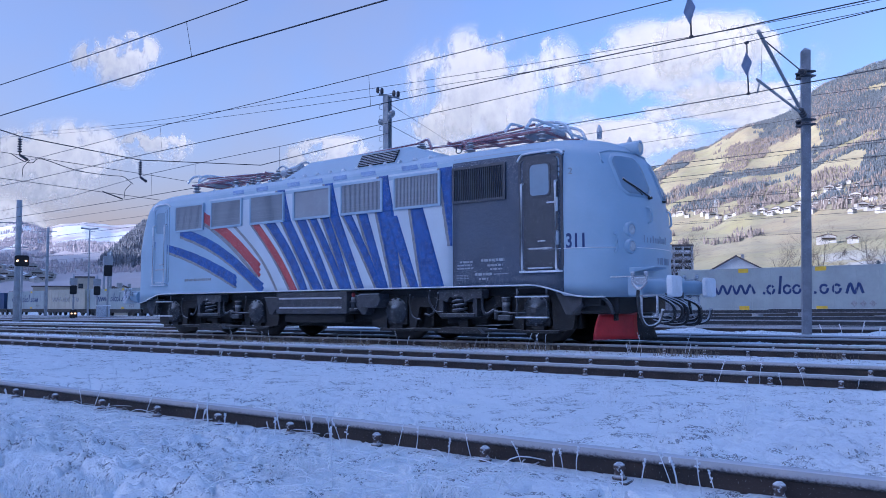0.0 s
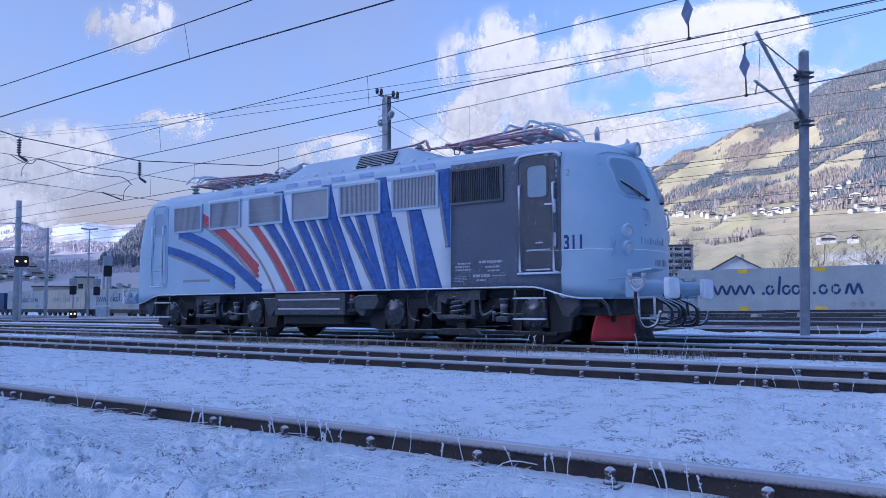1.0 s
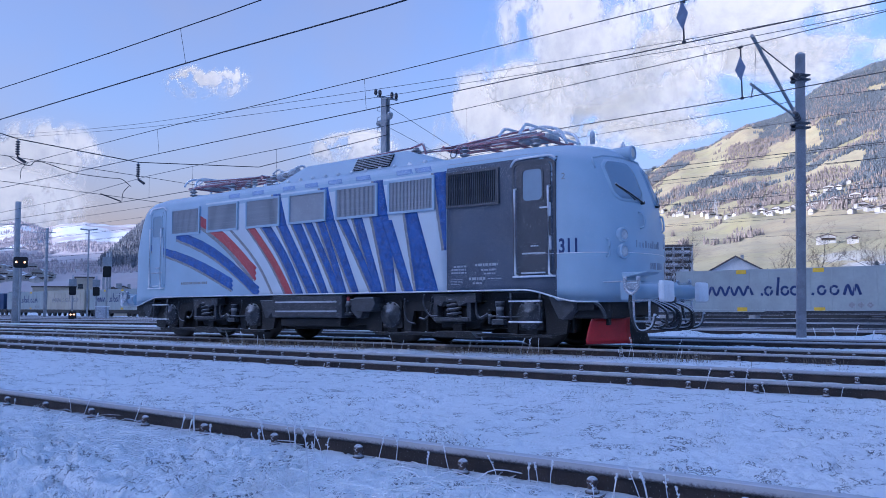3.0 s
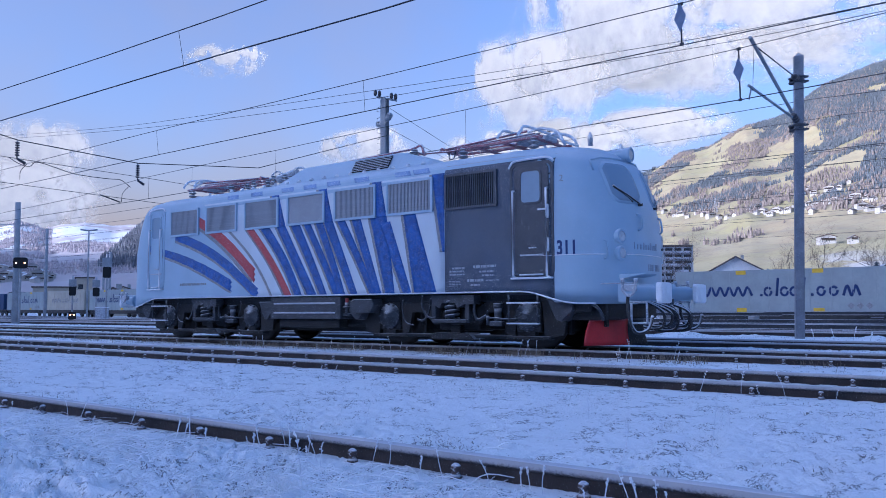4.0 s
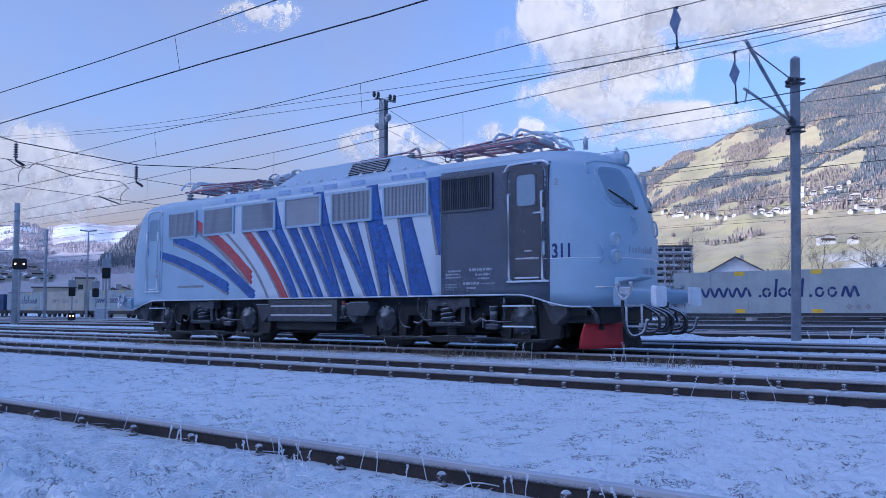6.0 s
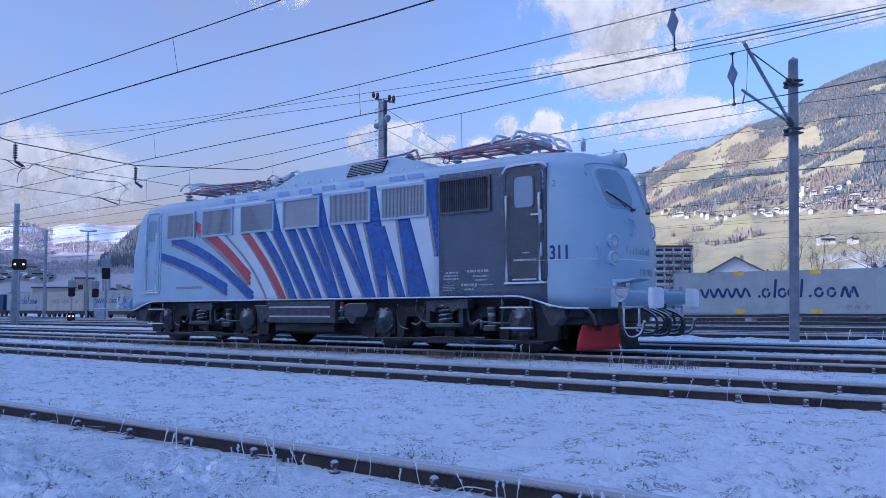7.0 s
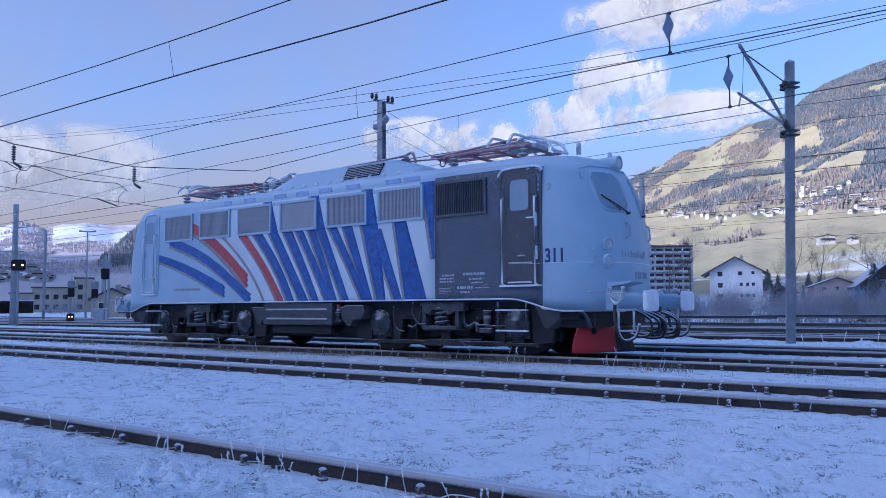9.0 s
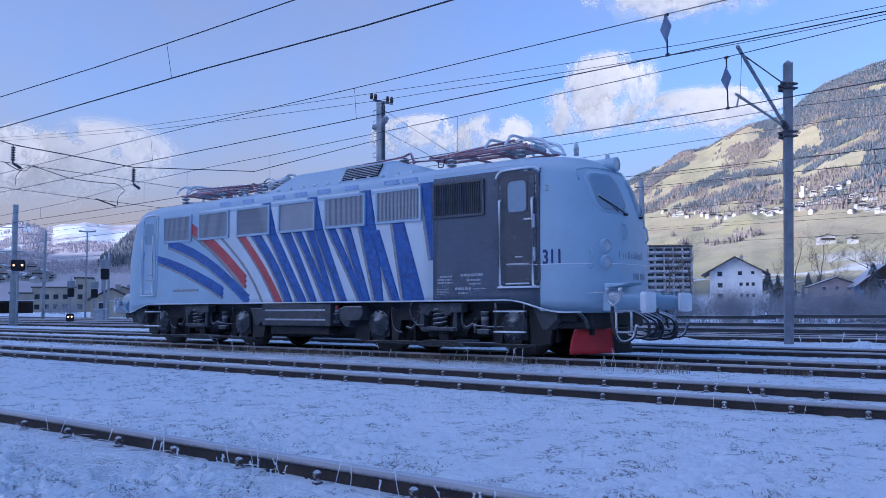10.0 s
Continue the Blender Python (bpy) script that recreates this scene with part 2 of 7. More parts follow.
def terrain(x, y):
    dx, dy = x - EYE[0], y - EYE[1]
    r = np.hypot(dx, dy)
    head = np.degrees(np.arctan2(dx, dy))
    top = np.interp(head, HEADS, RIDGE)
    far = np.interp(head, HEADS, FAR)
    foot = np.interp(head, HEADS, FOOT)
    u = np.clip((r - foot) / (far - foot), 0, 1.6)
    steep = np.interp(head, [-40, -26, 4, 20], [1.45, 1.7, 1.7, 1.45])
    rise = np.where(u < 1, u ** steep * (1.12 - 0.12 * u), 1 - 0.35 * (u - 1))
    z = top * far * rise
    rough = np.clip(u * 2.2, 0, 1)
    z = z + rough * (fbm(x / 300, y / 300, 5, 3) * 34 + fbm(x / 45, y / 45, 3, 9) * 7) * np.clip(top / 0.2, 0.35, 1)
    # the far tracks lie a little lower
    dip = np.clip((y - 29) / 5, 0, 1) * np.clip(1 - (r - 150) / 60, 0, 1)
    return z - (0.68 + 0.0035 * np.clip(x, -100, 60)) * dip


def ground():
    inner = np.arange(-72.0, -4.0, 0.16)
    outer = np.concatenate([np.arange(-4.0, 288.0 - 0.1, 3.0)])
    az = np.radians(np.concatenate([inner, outer]))
    rr = np.concatenate([[0.001, 0.4, 1.0, 1.8], np.geomspace(2.6, 30, 420), np.geomspace(30.4, 4800, 260)])
    A, R = np.meshgrid(az, rr)
    x, y = EYE[0] + R * np.sin(A), EYE[1] + R * np.cos(A)
    z = terrain(x, y)
    near = np.clip(1 - (R - 60) / 60, 0, 1)
    rough = fbm(x / 0.16, y / 0.16, 3, 5)
    patch = np.clip(fbm(x / 1.3, y / 1.3, 3, 41) * 2.2 + 0.6, 0.25, 1)
    lumps = fbm(x / 0.6, y / 0.6, 3, 21) * 0.04 + np.abs(rough) * 0.06 * patch - 0.005 + np.abs(fbm(x / 0.075, y / 0.075, 2, 8)) * 0.085 * patch + fbm(x / 0.04, y / 0.04, 2, 15) * 0.02 * patch
    # the six-foot lies smooth, the verge in front is tussocky
    lumps = lumps * np.where(y < -10.3, 1.05, 0.45)
    # hollows between frosted clumps
    hollow = np.clip((fbm(x / 0.10, y / 0.08, 3, 51) - 0.20) / 0.12, 0, 1)
    lumps = lumps - hollow * hollow * (3 - 2 * hollow) * np.where(y < -10.3, 0.075, 0.04) * (0.2 + 0.8 * patch)
    calm = np.ones_like(x)
    for ry in (-10.22, -5.28, -3.78, -0.75, 0.75):
        calm = np.minimum(calm, np.clip((np.abs(y - ry) - 0.08) / 0.3, 0.25, 1))
    z = z + near * (lumps * calm + 0.045)
    z = z + near * 0.05 * np.exp(-((y + 11.73) / 0.07) ** 2)
    z = z - near * 0.11 * np.clip((y - 10.5) / 1.5, 0, 1) * np.clip((30 - y) / 2, 0, 1)
    # the snow of the six-foot lies a little higher than the track beds
    z = z + near * 0.03 * np.exp(-((y + 7.8) / 1.6) ** 2)
    na, nr = len(az), len(rr)
    vs = np.stack([x, y, z], -1).reshape(-1, 3)
    i = np.arange(nr - 1)[:, None] * na
    j = np.arange(na)[None, :]
    k = (j + 1) % na
    fs = np.stack([i + j, i + k, i + na + k, i + na + j], -1).reshape(-1, 4)
    me = bpy.data.meshes.new("ground")
    me.vertices.add(len(vs))
    me.vertices.foreach_set("co", vs.ravel())
    me.loops.add(fs.size)
    me.loops.foreach_set("vertex_index", fs.ravel().astype(np.int32))
    me.polygons.add(len(fs))
    me.polygons.foreach_set("loop_start", np.arange(0, fs.size, 4, dtype=np.int32))
    me.polygons.foreach_set("use_smooth", np.ones(len(fs), dtype=bool))
    me.update(calc_edges=True)
    me.flip_normals()
    me.materials.append(M_GROUND)
    return tagged(new("ground", me), "snow-covered yard ground rising to brown winter hillsides", "ground", kind="structure")


def ground_material():
    m, nt, bsdf = _nodes("snowy_ground")
    tc = nt.nodes.new("ShaderNodeTexCoord")
    sep = nt.nodes.new("ShaderNodeSeparateXYZ")
    nt.links.new(tc.outputs["Object"], sep.inputs[0])
    # yard snow, dead grass and gravel showing through, crevice shade painted as dark flecks
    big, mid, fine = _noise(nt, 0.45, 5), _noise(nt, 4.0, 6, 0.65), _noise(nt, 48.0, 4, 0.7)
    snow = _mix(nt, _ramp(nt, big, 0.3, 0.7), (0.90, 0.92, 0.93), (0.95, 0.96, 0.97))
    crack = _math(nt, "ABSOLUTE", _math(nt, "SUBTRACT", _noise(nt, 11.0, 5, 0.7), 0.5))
    poke_shade = _math(nt, "MULTIPLY", _ramp(nt, mid, 0.52, 0.64), _ramp(nt, fine, 0.58, 0.62))
    poke_shade = _math(nt, "MAXIMUM", poke_shade, _math(nt, "MULTIPLY", _ramp(nt, crack, 0.028, 0.006), _ramp(nt, mid, 0.51, 0.58)))
    snow = _mix(nt, _math(nt, "MULTIPLY", poke_shade, 0.95), snow, (0.085, 0.09, 0.10))
    # hillside: tan grass, greener low fields, snow lying in places
    h1, h2 = _noise(nt, 0.006, 6, 0.6), _noise(nt, 0.05, 6, 0.62)
    grass = _mix(nt, _ramp(nt, h1, 0.35, 0.65), (0.44, 0.345, 0.195), (0.40, 0.345, 0.165))
    grass = _mix(nt, _ramp(nt, h2, 0.45, 0.72, 0, 0.7), grass, (0.30, 0.24, 0.17))
    strip = _ramp(nt, _noise(nt, 0.022, 5, 0.7), 0.40, 0.62)
    grass = _mix(nt, _math(nt, "MULTIPLY", strip, 0.5), grass, (0.47, 0.41, 0.24))
    grass = _mix(nt, _ramp(nt, _noise(nt, 0.16, 5, 0.7), 0.54, 0.70, 0, 0.6), grass, (0.22, 0.17, 0.12))
    lie = _ramp(nt, _noise(nt, 0.013, 7, 0.62), 0.56, 0.62)
    low = _ramp(nt, sep.outputs["Z"], 6, 46, 0.85, 0)
    bright = _mix(nt, _math(nt, "MULTIPLY", lie, _math(nt, "ADD", low, 0.03, True)), grass, (0.8, 0.81, 0.83))
    # the far valley side keeps its snow
    west = _ramp(nt, _math(nt, "ADD", sep.outputs["X"], _math(nt, "MULTIPLY", sep.outputs["Y"], 0.9)), -140, 10, 1, 0)
    wsnow = _ramp(nt, _noise(nt, 0.009, 7, 0.66), 0.43, 0.54)
    wsnow = _math(nt, "MULTIPLY", wsnow, _ramp(nt, _math(nt, "ADD", sep.outputs["Z"], _math(nt, "MULTIPLY", h1, 60.0)), 105, 135, 0.12, 1.0))
    whit = _mix(nt, wsnow, (0.56, 0.48, 0.46), (0.82, 0.82, 0.82))
    hill = _mix(nt, west, bright, whit)
    rise = _ramp(nt, sep.outputs["Z"], 2.5, 7.0)
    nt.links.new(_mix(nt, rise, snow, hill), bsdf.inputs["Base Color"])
    bsdf.inputs["Roughness"].default_value = 0.8
    _bump(nt, bsdf, _math(nt, "ADD", _math(nt, "MULTIPLY", mid, 2.0), _math(nt, "MULTIPLY", fine, 1.1)), 0.62, 0.035)
    return m


M_GROUND = ground_material()
ground()


# ---- railway tracks ----
R_TOP = 0.17


def rail_outline():
    half = [(0.036, 0.0), (0.036, -0.032), (0.03, -0.04), (0.010, -0.052), (0.009, -0.125), (0.02, -0.138), (0.07, -0.15), (0.07, -0.165)]
    half = [(0.028, 0.004), *half]
    return [(-a, b) for a, b in half[::-1]] + half


def rail_material():
    """Rust-brown rail whose head is furred with frost."""
    m, nt, bsdf = _nodes("frosted_rail")
    tc = nt.nodes.new("ShaderNodeTexCoord")
    sep = nt.nodes.new("ShaderNodeSeparateXYZ")
    nt.links.new(tc.outputs["Object"], sep.inputs[0])
    big, fine = _noise(nt, 2.5), _noise(nt, 60.0, 4, 0.7)
    rust = _mix(nt, _ramp(nt, big, 0.3, 0.7), (0.022, 0.019, 0.019), (0.052, 0.039, 0.035))
    edge = _math(nt, "ADD", sep.outputs["Z"], _math(nt, "MULTIPLY", fine, 0.05))
    head = _ramp(nt, edge, -0.025, 0.012, 0, 0.60)
    foot = _ramp(nt, edge, -0.105, -0.118, 0, 0.2)
    cover = _math(nt, "MAXIMUM", _math(nt, "MAXIMUM", head, _ramp(nt, sep.outputs["Z"], -0.002, 0.001, 0, 0.85)), foot)
    cover = _math(nt, "MAXIMUM", cover, _ramp(nt, _noise(nt, 90.0, 3), 0.62, 0.75, 0, 0.25))
    nt.links.new(_mix(nt, cover, rust, (0.72, 0.72, 0.75)), bsdf.inputs["Base Color"])
    bsdf.inputs["Roughness"].default_value = 0.85
    _bump(nt, bsdf, fine, 0.5, 0.02)
    return m


M_RAIL = rail_material()


def rail_mesh(x0, x1, wob=0.0):
    bm = bm_new()
    prof = rail_outline()
    n = max(2, int((x1 - x0) / 2.0))
    rings = []
    for i in range(n + 1):
        x = x0 + (x1 - x0) * i / n
        rings.append([bm.verts.new((x, a, b)) for a, b in prof])
    for q, s in zip(rings, rings[1:]):
        for k in range(len(prof)):
            bm.faces.new((q[k], q[(k + 1) % len(prof)], s[(k + 1) % len(prof)], s[k]))
    bm.faces.new(rings[0][::-1])
    bm.faces.new(rings[-1])
    return mesh_of("rail", bm, M_RAIL)


def clamp_mesh(side):
    """A sleeper screw with its clamp plate under a cap of frost."""
    bm = bm_new()
    quad_box(bm, -0.055, 0.055, side * 0.05, side * 0.15, -0.15, -0.118, 0.008)
    lathe(bm, [(0, 0.034), (0.012, 0.036), (0.02, 0.024), (0.045, 0.022), (0.052, 0.03), (0.07, 0.027), (0.082, 0.012)], (0, side * 0.1, -0.12), (0, 0, 1), 10)
    return mesh_of("rail_clamp", bm, M_CLAMP)


M_CLAMP = mat("rusty_clamp", (0.08, 0.055, 0.048), 0.75, frost=0.95, speck=0.3, frost_up=0.5)
_RAILS = {}


def track(y, x0, x1, label, z=0.0, first=0.0, step=0.69, lo=1, hi=0, sides=(-1, 1)):
    t = thing("railway_track", label, "track", "yard tracks", "structure", pose(0, y, z + R_TOP))
    key = (x0, x1)
    if key not in _RAILS:
        _RAILS[key] = rail_mesh(x0, x1)
    for s in (-1, 1):
        share("rail", _RAILS[key], t, pose(0, s * 0.7525, 0 if s in sides else -0.14))
    x = first
    while x < hi:
        if x > lo:
            for s in sides:
                share("rail_clamp", CLAMP, t, pose(x + random.uniform(-0.02, 0.02), s * 0.7525, 0, 0, 0, random.uniform(-6, 6)))
        x += step
    return t


CLAMP = clamp_mesh(-1)
track(-10.98, -60, 40, "snow-dusted rusty rails of the siding in front", 0, -3.0, 0.76, -3.5, 13, (1,))
track(-4.53, -150, 40, "frost-topped rusty rails with screwed clamps", 0, -18.0 + 0.06, 0.685, -18, 14)
track(0.0, -150, 60, "rusty rails under the parked locomotive", 0, -16.0, 0.685, -16, 14)
for _y in (4.5, 9.2 + 2.6, 16.4, 21.0, 25.6):
    track(_y, -150, 60, "frosted rails of a neighbouring yard track")

# ---- the locomotive ----
LEN, NOSE, POW = 7.64, 1.32, 2.25
_Z = [1.0, 2.5, 3.0, 3.3, 3.55, 3.70, 3.82, 3.92, 3.98, 4.02]
_L = [7.64, 7.62, 7.50, 7.39, 7.27, 7.15, 7.01, 6.80, 6.5, 6.0]
_W = [1.5, 1.5, 1.5, 1.5, 1.495, 1.46, 1.37, 1.15, 0.85, 0.4]


def half_w(z):
    return float(np.interp(z, _Z, _W))


def half_l(z):
    return float(np.interp(z, _Z, _L))


def side_y(x, z):
    """How far the body's side stands from its middle."""
    d = (abs(x) - (half_l(z) - NOSE)) / NOSE
    if d <= 0:
        return half_w(z)
    return half_w(z) * max(0.0, 1 - min(d, 1) ** POW) ** (1 / POW)


def nose_x(y, z):
    d = min(1.0, abs(y) / half_w(z))
    return half_l(z) - NOSE + NOSE * (1 - d ** POW) ** (1 / POW)


def skirt_z(x):
    u = min(1, max(0, (abs(x) - 5.7) / 1.15))
    return 1.235 - 0.225 * u * u * (3 - 2 * u)


def loco_body(loco):
    bm = bm_new()
    levels = [None, 1.3, 1.6, 1.9, 2.2, 2.5, 2.75, 3.0, 3.15, 3.3, 3.43, 3.55, 3.63, 3.70, 3.76, 3.82, 3.87, 3.92, 3.95, 3.98, 4.0, 4.02]
    rings = []
    for z in levels:
        zz = z or 1.1
        l, w = half_l(zz), half_w(zz)
        ring = []
        xs = np.linspace(-(l - NOSE), l - NOSE, 60)
        th = np.linspace(0, math.pi, 45)[1:-1]
        pts = [(x, -w) for x in xs]
        pts += [(l - NOSE + NOSE * max(0, math.sin(a)) ** (2 / POW), -w * math.copysign(abs(math.cos(a)) ** (2 / POW), math.cos(a))) for a in th]
        pts += [(x, w) for x in xs[::-1]]
        pts += [(-(l - NOSE) - NOSE * max(0, math.sin(a)) ** (2 / POW), w * math.copysign(abs(math.cos(a)) ** (2 / POW), math.cos(a))) for a in th]
        for x, y in pts:
            ring.append(bm.verts.new((x, y, z if z else skirt_z(x))))
        rings.append(ring)
    n = len(rings[0])
    for q, s in zip(rings, rings[1:]):
        for k in range(n):
            bm.faces.new((q[k], q[(k + 1) % n], s[(k + 1) % n], s[k])).smooth = True
    bm.faces.new(rings[-1]).smooth = True
    # inner floor
    fl = [bm.verts.new((v.co.x * 0.985, v.co.y * 0.97, 1.26)) for v in rings[0]]
    for k in range(n):
        bm.faces.new((rings[0][(k + 1) % n], rings[0][k], fl[k], fl[(k + 1) % n]))
    bm.faces.new(fl[::-1])
    body = part("body", bm, M_PAINT, loco, "pale frosted body shell with a rounded roof")
    # sill line along the lower edge
    bm = bm_new()
    for s in (-1,):
        tube(bm, [(x, s * (side_y(x, 1.25) + 0.006), skirt_z(x) + 0.012) for x in np.linspace(-7.1, 7.1, 90)], 0.016, 6)
    part("sill", bm, M_RIME, body)
    return body


def skin(bm, outline_fn, nx, nz, lift, thick=0.012, side=-1):
    """A thin sheet that follows the body's side. outline_fn(u, v) gives x and z."""
    g = [[None] * (nz + 1) for _ in range(nx + 1)]
    h = [[None] * (nz + 1) for _ in range(nx + 1)]
    for i in range(nx + 1):
        for j in range(nz + 1):
            x, z = outline_fn(i / nx, j / nz)
            y = side_y(x, z)
            g[i][j] = bm.verts.new((x, side * (y + lift), z))
            h[i][j] = bm.verts.new((x, side * (y + lift - thick), z))
    for i in range(nx):
        for j in range(nz):
            bm.faces.new((g[i][j], g[i + 1][j], g[i + 1][j + 1], g[i][j + 1])).smooth = True
    for i in range(nx):
        bm.faces.new((g[i][0], h[i][0], h[i + 1][0], g[i + 1][0]))
        bm.faces.new((g[i][nz], g[i + 1][nz], h[i + 1][nz], h[i][nz]))
    for j in range(nz):
        bm.faces.new((g[0][j], g[0][j + 1], h[0][j + 1], h[0][j]))
        bm.faces.new((g[nx][j], h[nx][j], h[nx][j + 1], g[nx][j + 1]))
    return bm


def stripe(body, x_top, z_top, x_bot, z_bot, w_top, w_bot, bend, material, lift=0.004, jag=0.0):
    """A painted stripe from top to bottom; bend bows it, jag roughens its lower end."""
    rnd = random.Random(int(x_top * 100) + 7)
    rough = [rnd.uniform(-1, 1) * 0.006 for _ in range(40)]

    def at(u, v):
        z = z_bot + (z_top - z_bot) * v
        c = x_bot + (x_top - x_bot) * v - bend * math.sin(math.pi * v)
        w = w_bot + (w_top - w_bot) * v
        if jag:
            z += jag * (1 - v) * ((u * 3) % 1 - 0.5)
        return c + (u - 0.5) * w + (rough[int(v * 24)] if u < 0.01 else 0), z
    bm = skin(bm_new(), at, 4, 24, lift, 0.004)
    return part("stripe", bm, material, body)


def livery(body):
    b, r, g = M_BLUE, M_RED, M_GREYP
    # white ground of the striped field
    def white(u, v):
        left = -1.62 - 2.2 * v ** 0.8
        x = left + (3.985 - left) * u
        return x, 1.25 + 2.47 * v
    part("white_field", skin(bm_new(), white, 24, 20, 0.0022, 0.002), M_WHITEP, body, "white painted field under the stripes")
    # two long bows at the tail, then red, then the blue bars
    def bow(x0, z0, x1, z1, sag, w0, w1, m, lift=0.004):
        def at(u, v):
            x = x0 + (x1 - x0) * u
            z = z0 + (z1 - z0) * u + sag * math.sin(math.pi * u) + (v - 0.5) * (w0 + (w1 - w0) * u)
            if u > 0.9:
                # the paint tears off in points at the lower end
                x += (u - 0.9) * 10 * 0.028 * math.sin(v * 17.0 + x0 * 7)
            return x, max(1.25, z + 0.006 * math.sin(23 * u + x0 * 5) * math.sin(61 * u))
        part("stripe", skin(bm_new(), at, 34, 12, lift, 0.004), m, body)
    bow(-6.14, 2.60, -2.60, 1.52, 0.12, 0.16, 0.30, b)
    bow(-6.12, 2.50, -2.62, 1.37, 0.11, 0.10, 0.10, g, 0.003)
    bow(-4.95, 2.88, -1.60, 1.28, 0.22, 0.22, 0.30, b)
    bow(-4.95, 2.76, -1.72, 1.26, 0.18, 0.12, 0.12, g, 0.003)
    bow(-3.95, 3.20, -1.72, 1.74, 0.13, 0.26, 0.34, r)
    bow(-3.95, 3.05, -1.82, 1.58, 0.11, 0.14, 0.12, g, 0.003)
    stripe(body, -2.70, 2.87, -1.12, 1.245, 0.12, 0.09, -0.18, g, 0.003)
    # upper x, z, lower x, z, upper and lower width, bow
    rows = [
        (-1.91, 2.87, -0.53, 1.245, 0.27, 0.24, -0.09, r), (-1.37, 2.87, -0.19, 1.245, 0.34, 0.24, -0.10, b),
        (-1.02, 3.62, -0.80, 2.87, 0.26, 0.31, 0.0, b), (-0.80, 2.87, 0.26, 1.245, 0.31, 0.30, 0.0, b),
        (-0.31, 2.87, 0.625, 1.245, 0.30, 0.22, -0.02, b), (0.08, 2.87, 1.04, 1.245, 0.22, 0.20, -0.02, b),
        (0.475, 2.87, 1.19, 1.245, 0.22, 0.20, -0.02, b),
        (0.56, 3.62, 0.76, 2.87, 0.26, 0.29, 0.0, b), (0.76, 2.87, 1.555, 1.245, 0.29, 0.20, 0.0, b),
        (1.15, 2.87, 2.10, 1.245, 0.24, 0.18, -0.02, b), (1.60, 2.87, 2.23, 1.245, 0.26, 0.20, 0.0, b),
        (2.18, 3.62, 2.24, 2.87, 0.26, 0.46, 0.0, b), (2.24, 2.87, 2.565, 1.245, 0.46, 0.25, 0.0, b),
        (2.42, 2.75, 3.03, 1.245, 0.30, 0.22, 0.0, b), (3.085, 2.87, 3.50, 1.245, 0.32, 0.56, 0.0, b),
        (3.82, 3.62, 3.955, 2.05, 0.32, 0.05, 0.0, b),
    ]
    for i, q in enumerate(rows):
        stripe(body, *q, 0.0055 + 0.0005 * (i % 5))
        # grey shadow line on the rear edge of each bar
        stripe(body, q[0] - q[4] / 2 - 0.02, q[1], q[2] - q[5] / 2 - 0.02, q[3], 0.11, 0.10, q[6], g, 0.003 + 0.0003 * (i % 5))
    # patches of blue on the roof's shoulder
    for x in (-2.6, -1.7, -0.6, 0.15, 0.9, 1.75, 2.9, 3.4):
        part("stripe", skin(bm_new(), lambda u, v, x=x: (x - 0.2 + 0.42 * u - 0.1 * v, 3.66 + 0.12 * v), 3, 4, 0.003, 0.003), M_BLUEROOF, body)
    # anthracite field in front of the cab
    part("dark_panel", skin(bm_new(), lambda u, v: (3.99 + 2.42 * u, max(skirt_z(3.99 + 2.42 * u) + 0.02, 1.24 - 0.0) + (3.74 - 1.24) * v if v > 0 else skirt_z(3.99 + 2.42 * u) + 0.015), 12, 26, 0.0035, 0.0035),
         M_ANTH, body, "anthracite painted panel speckled with frost")


def frame_plate(bm, x0, x1, z0, z1, w, y0, y1, r=0.02):
    """A frame with an opening, drawn in x and z."""
    o, i = round_rect(x0, x1, z0, z1, r), round_rect(x0 + w, x1 - w, z0 + w, z1 - w, max(r - w * 0.5, 0.008))
    n = len(o)
    vs = [[bm.verts.new((x, y, z)) for x, z in q] for q, y in ((o, y0), (i, y0), (i, y1), (o, y1))]
    for k in range(n):
        k2 = (k + 1) % n
        for a in range(4):
            p, q = vs[a], vs[(a + 1) % 4]
            bm.faces.new((p[k], p[k2], q[k2], q[k]))
    return bm


def vents(body):
    slat = None
    for i in range(7):
        x0 = -5.14 + 1.525 * i
        x1 = x0 + 1.225
        last = i == 6
        bm = bm_new()
        frame_plate(bm, x0, x1, 2.86, 3.565, 0.05, -1.545, -1.49)
        v = part("side_vent", bm, M_PLAINANTH if last else M_PAINT, body, "black louvred side vent" if last else "frosted frame of a grey side vent")
        bm = bm_new()
        quad_box(bm, x0 + 0.04, x1 - 0.04, -1.515, -1.49, 2.90, 3.53)
        part("backing", bm, M_DARKHOLE if last else M_SLAT, v)
        n = 26 if last else 30
        if i == 3:
            continue
        key = "d" if last else "l"
        bm = bm_new()
        quad_box(bm, -0.006 if last else -0.013, 0.006 if last else 0.013, -1.533, -1.512, 2.91, 3.52)
        me = mesh_of("slat", bm, M_SLATDARK if last else M_SLAT)
        if not last:
            slat = slat or me
            me = slat
        for k in range(n):
            share("slat", me, v, pose(x0 + 0.07 + (x1 - x0 - 0.14) * k / (n - 1), 0, 0))


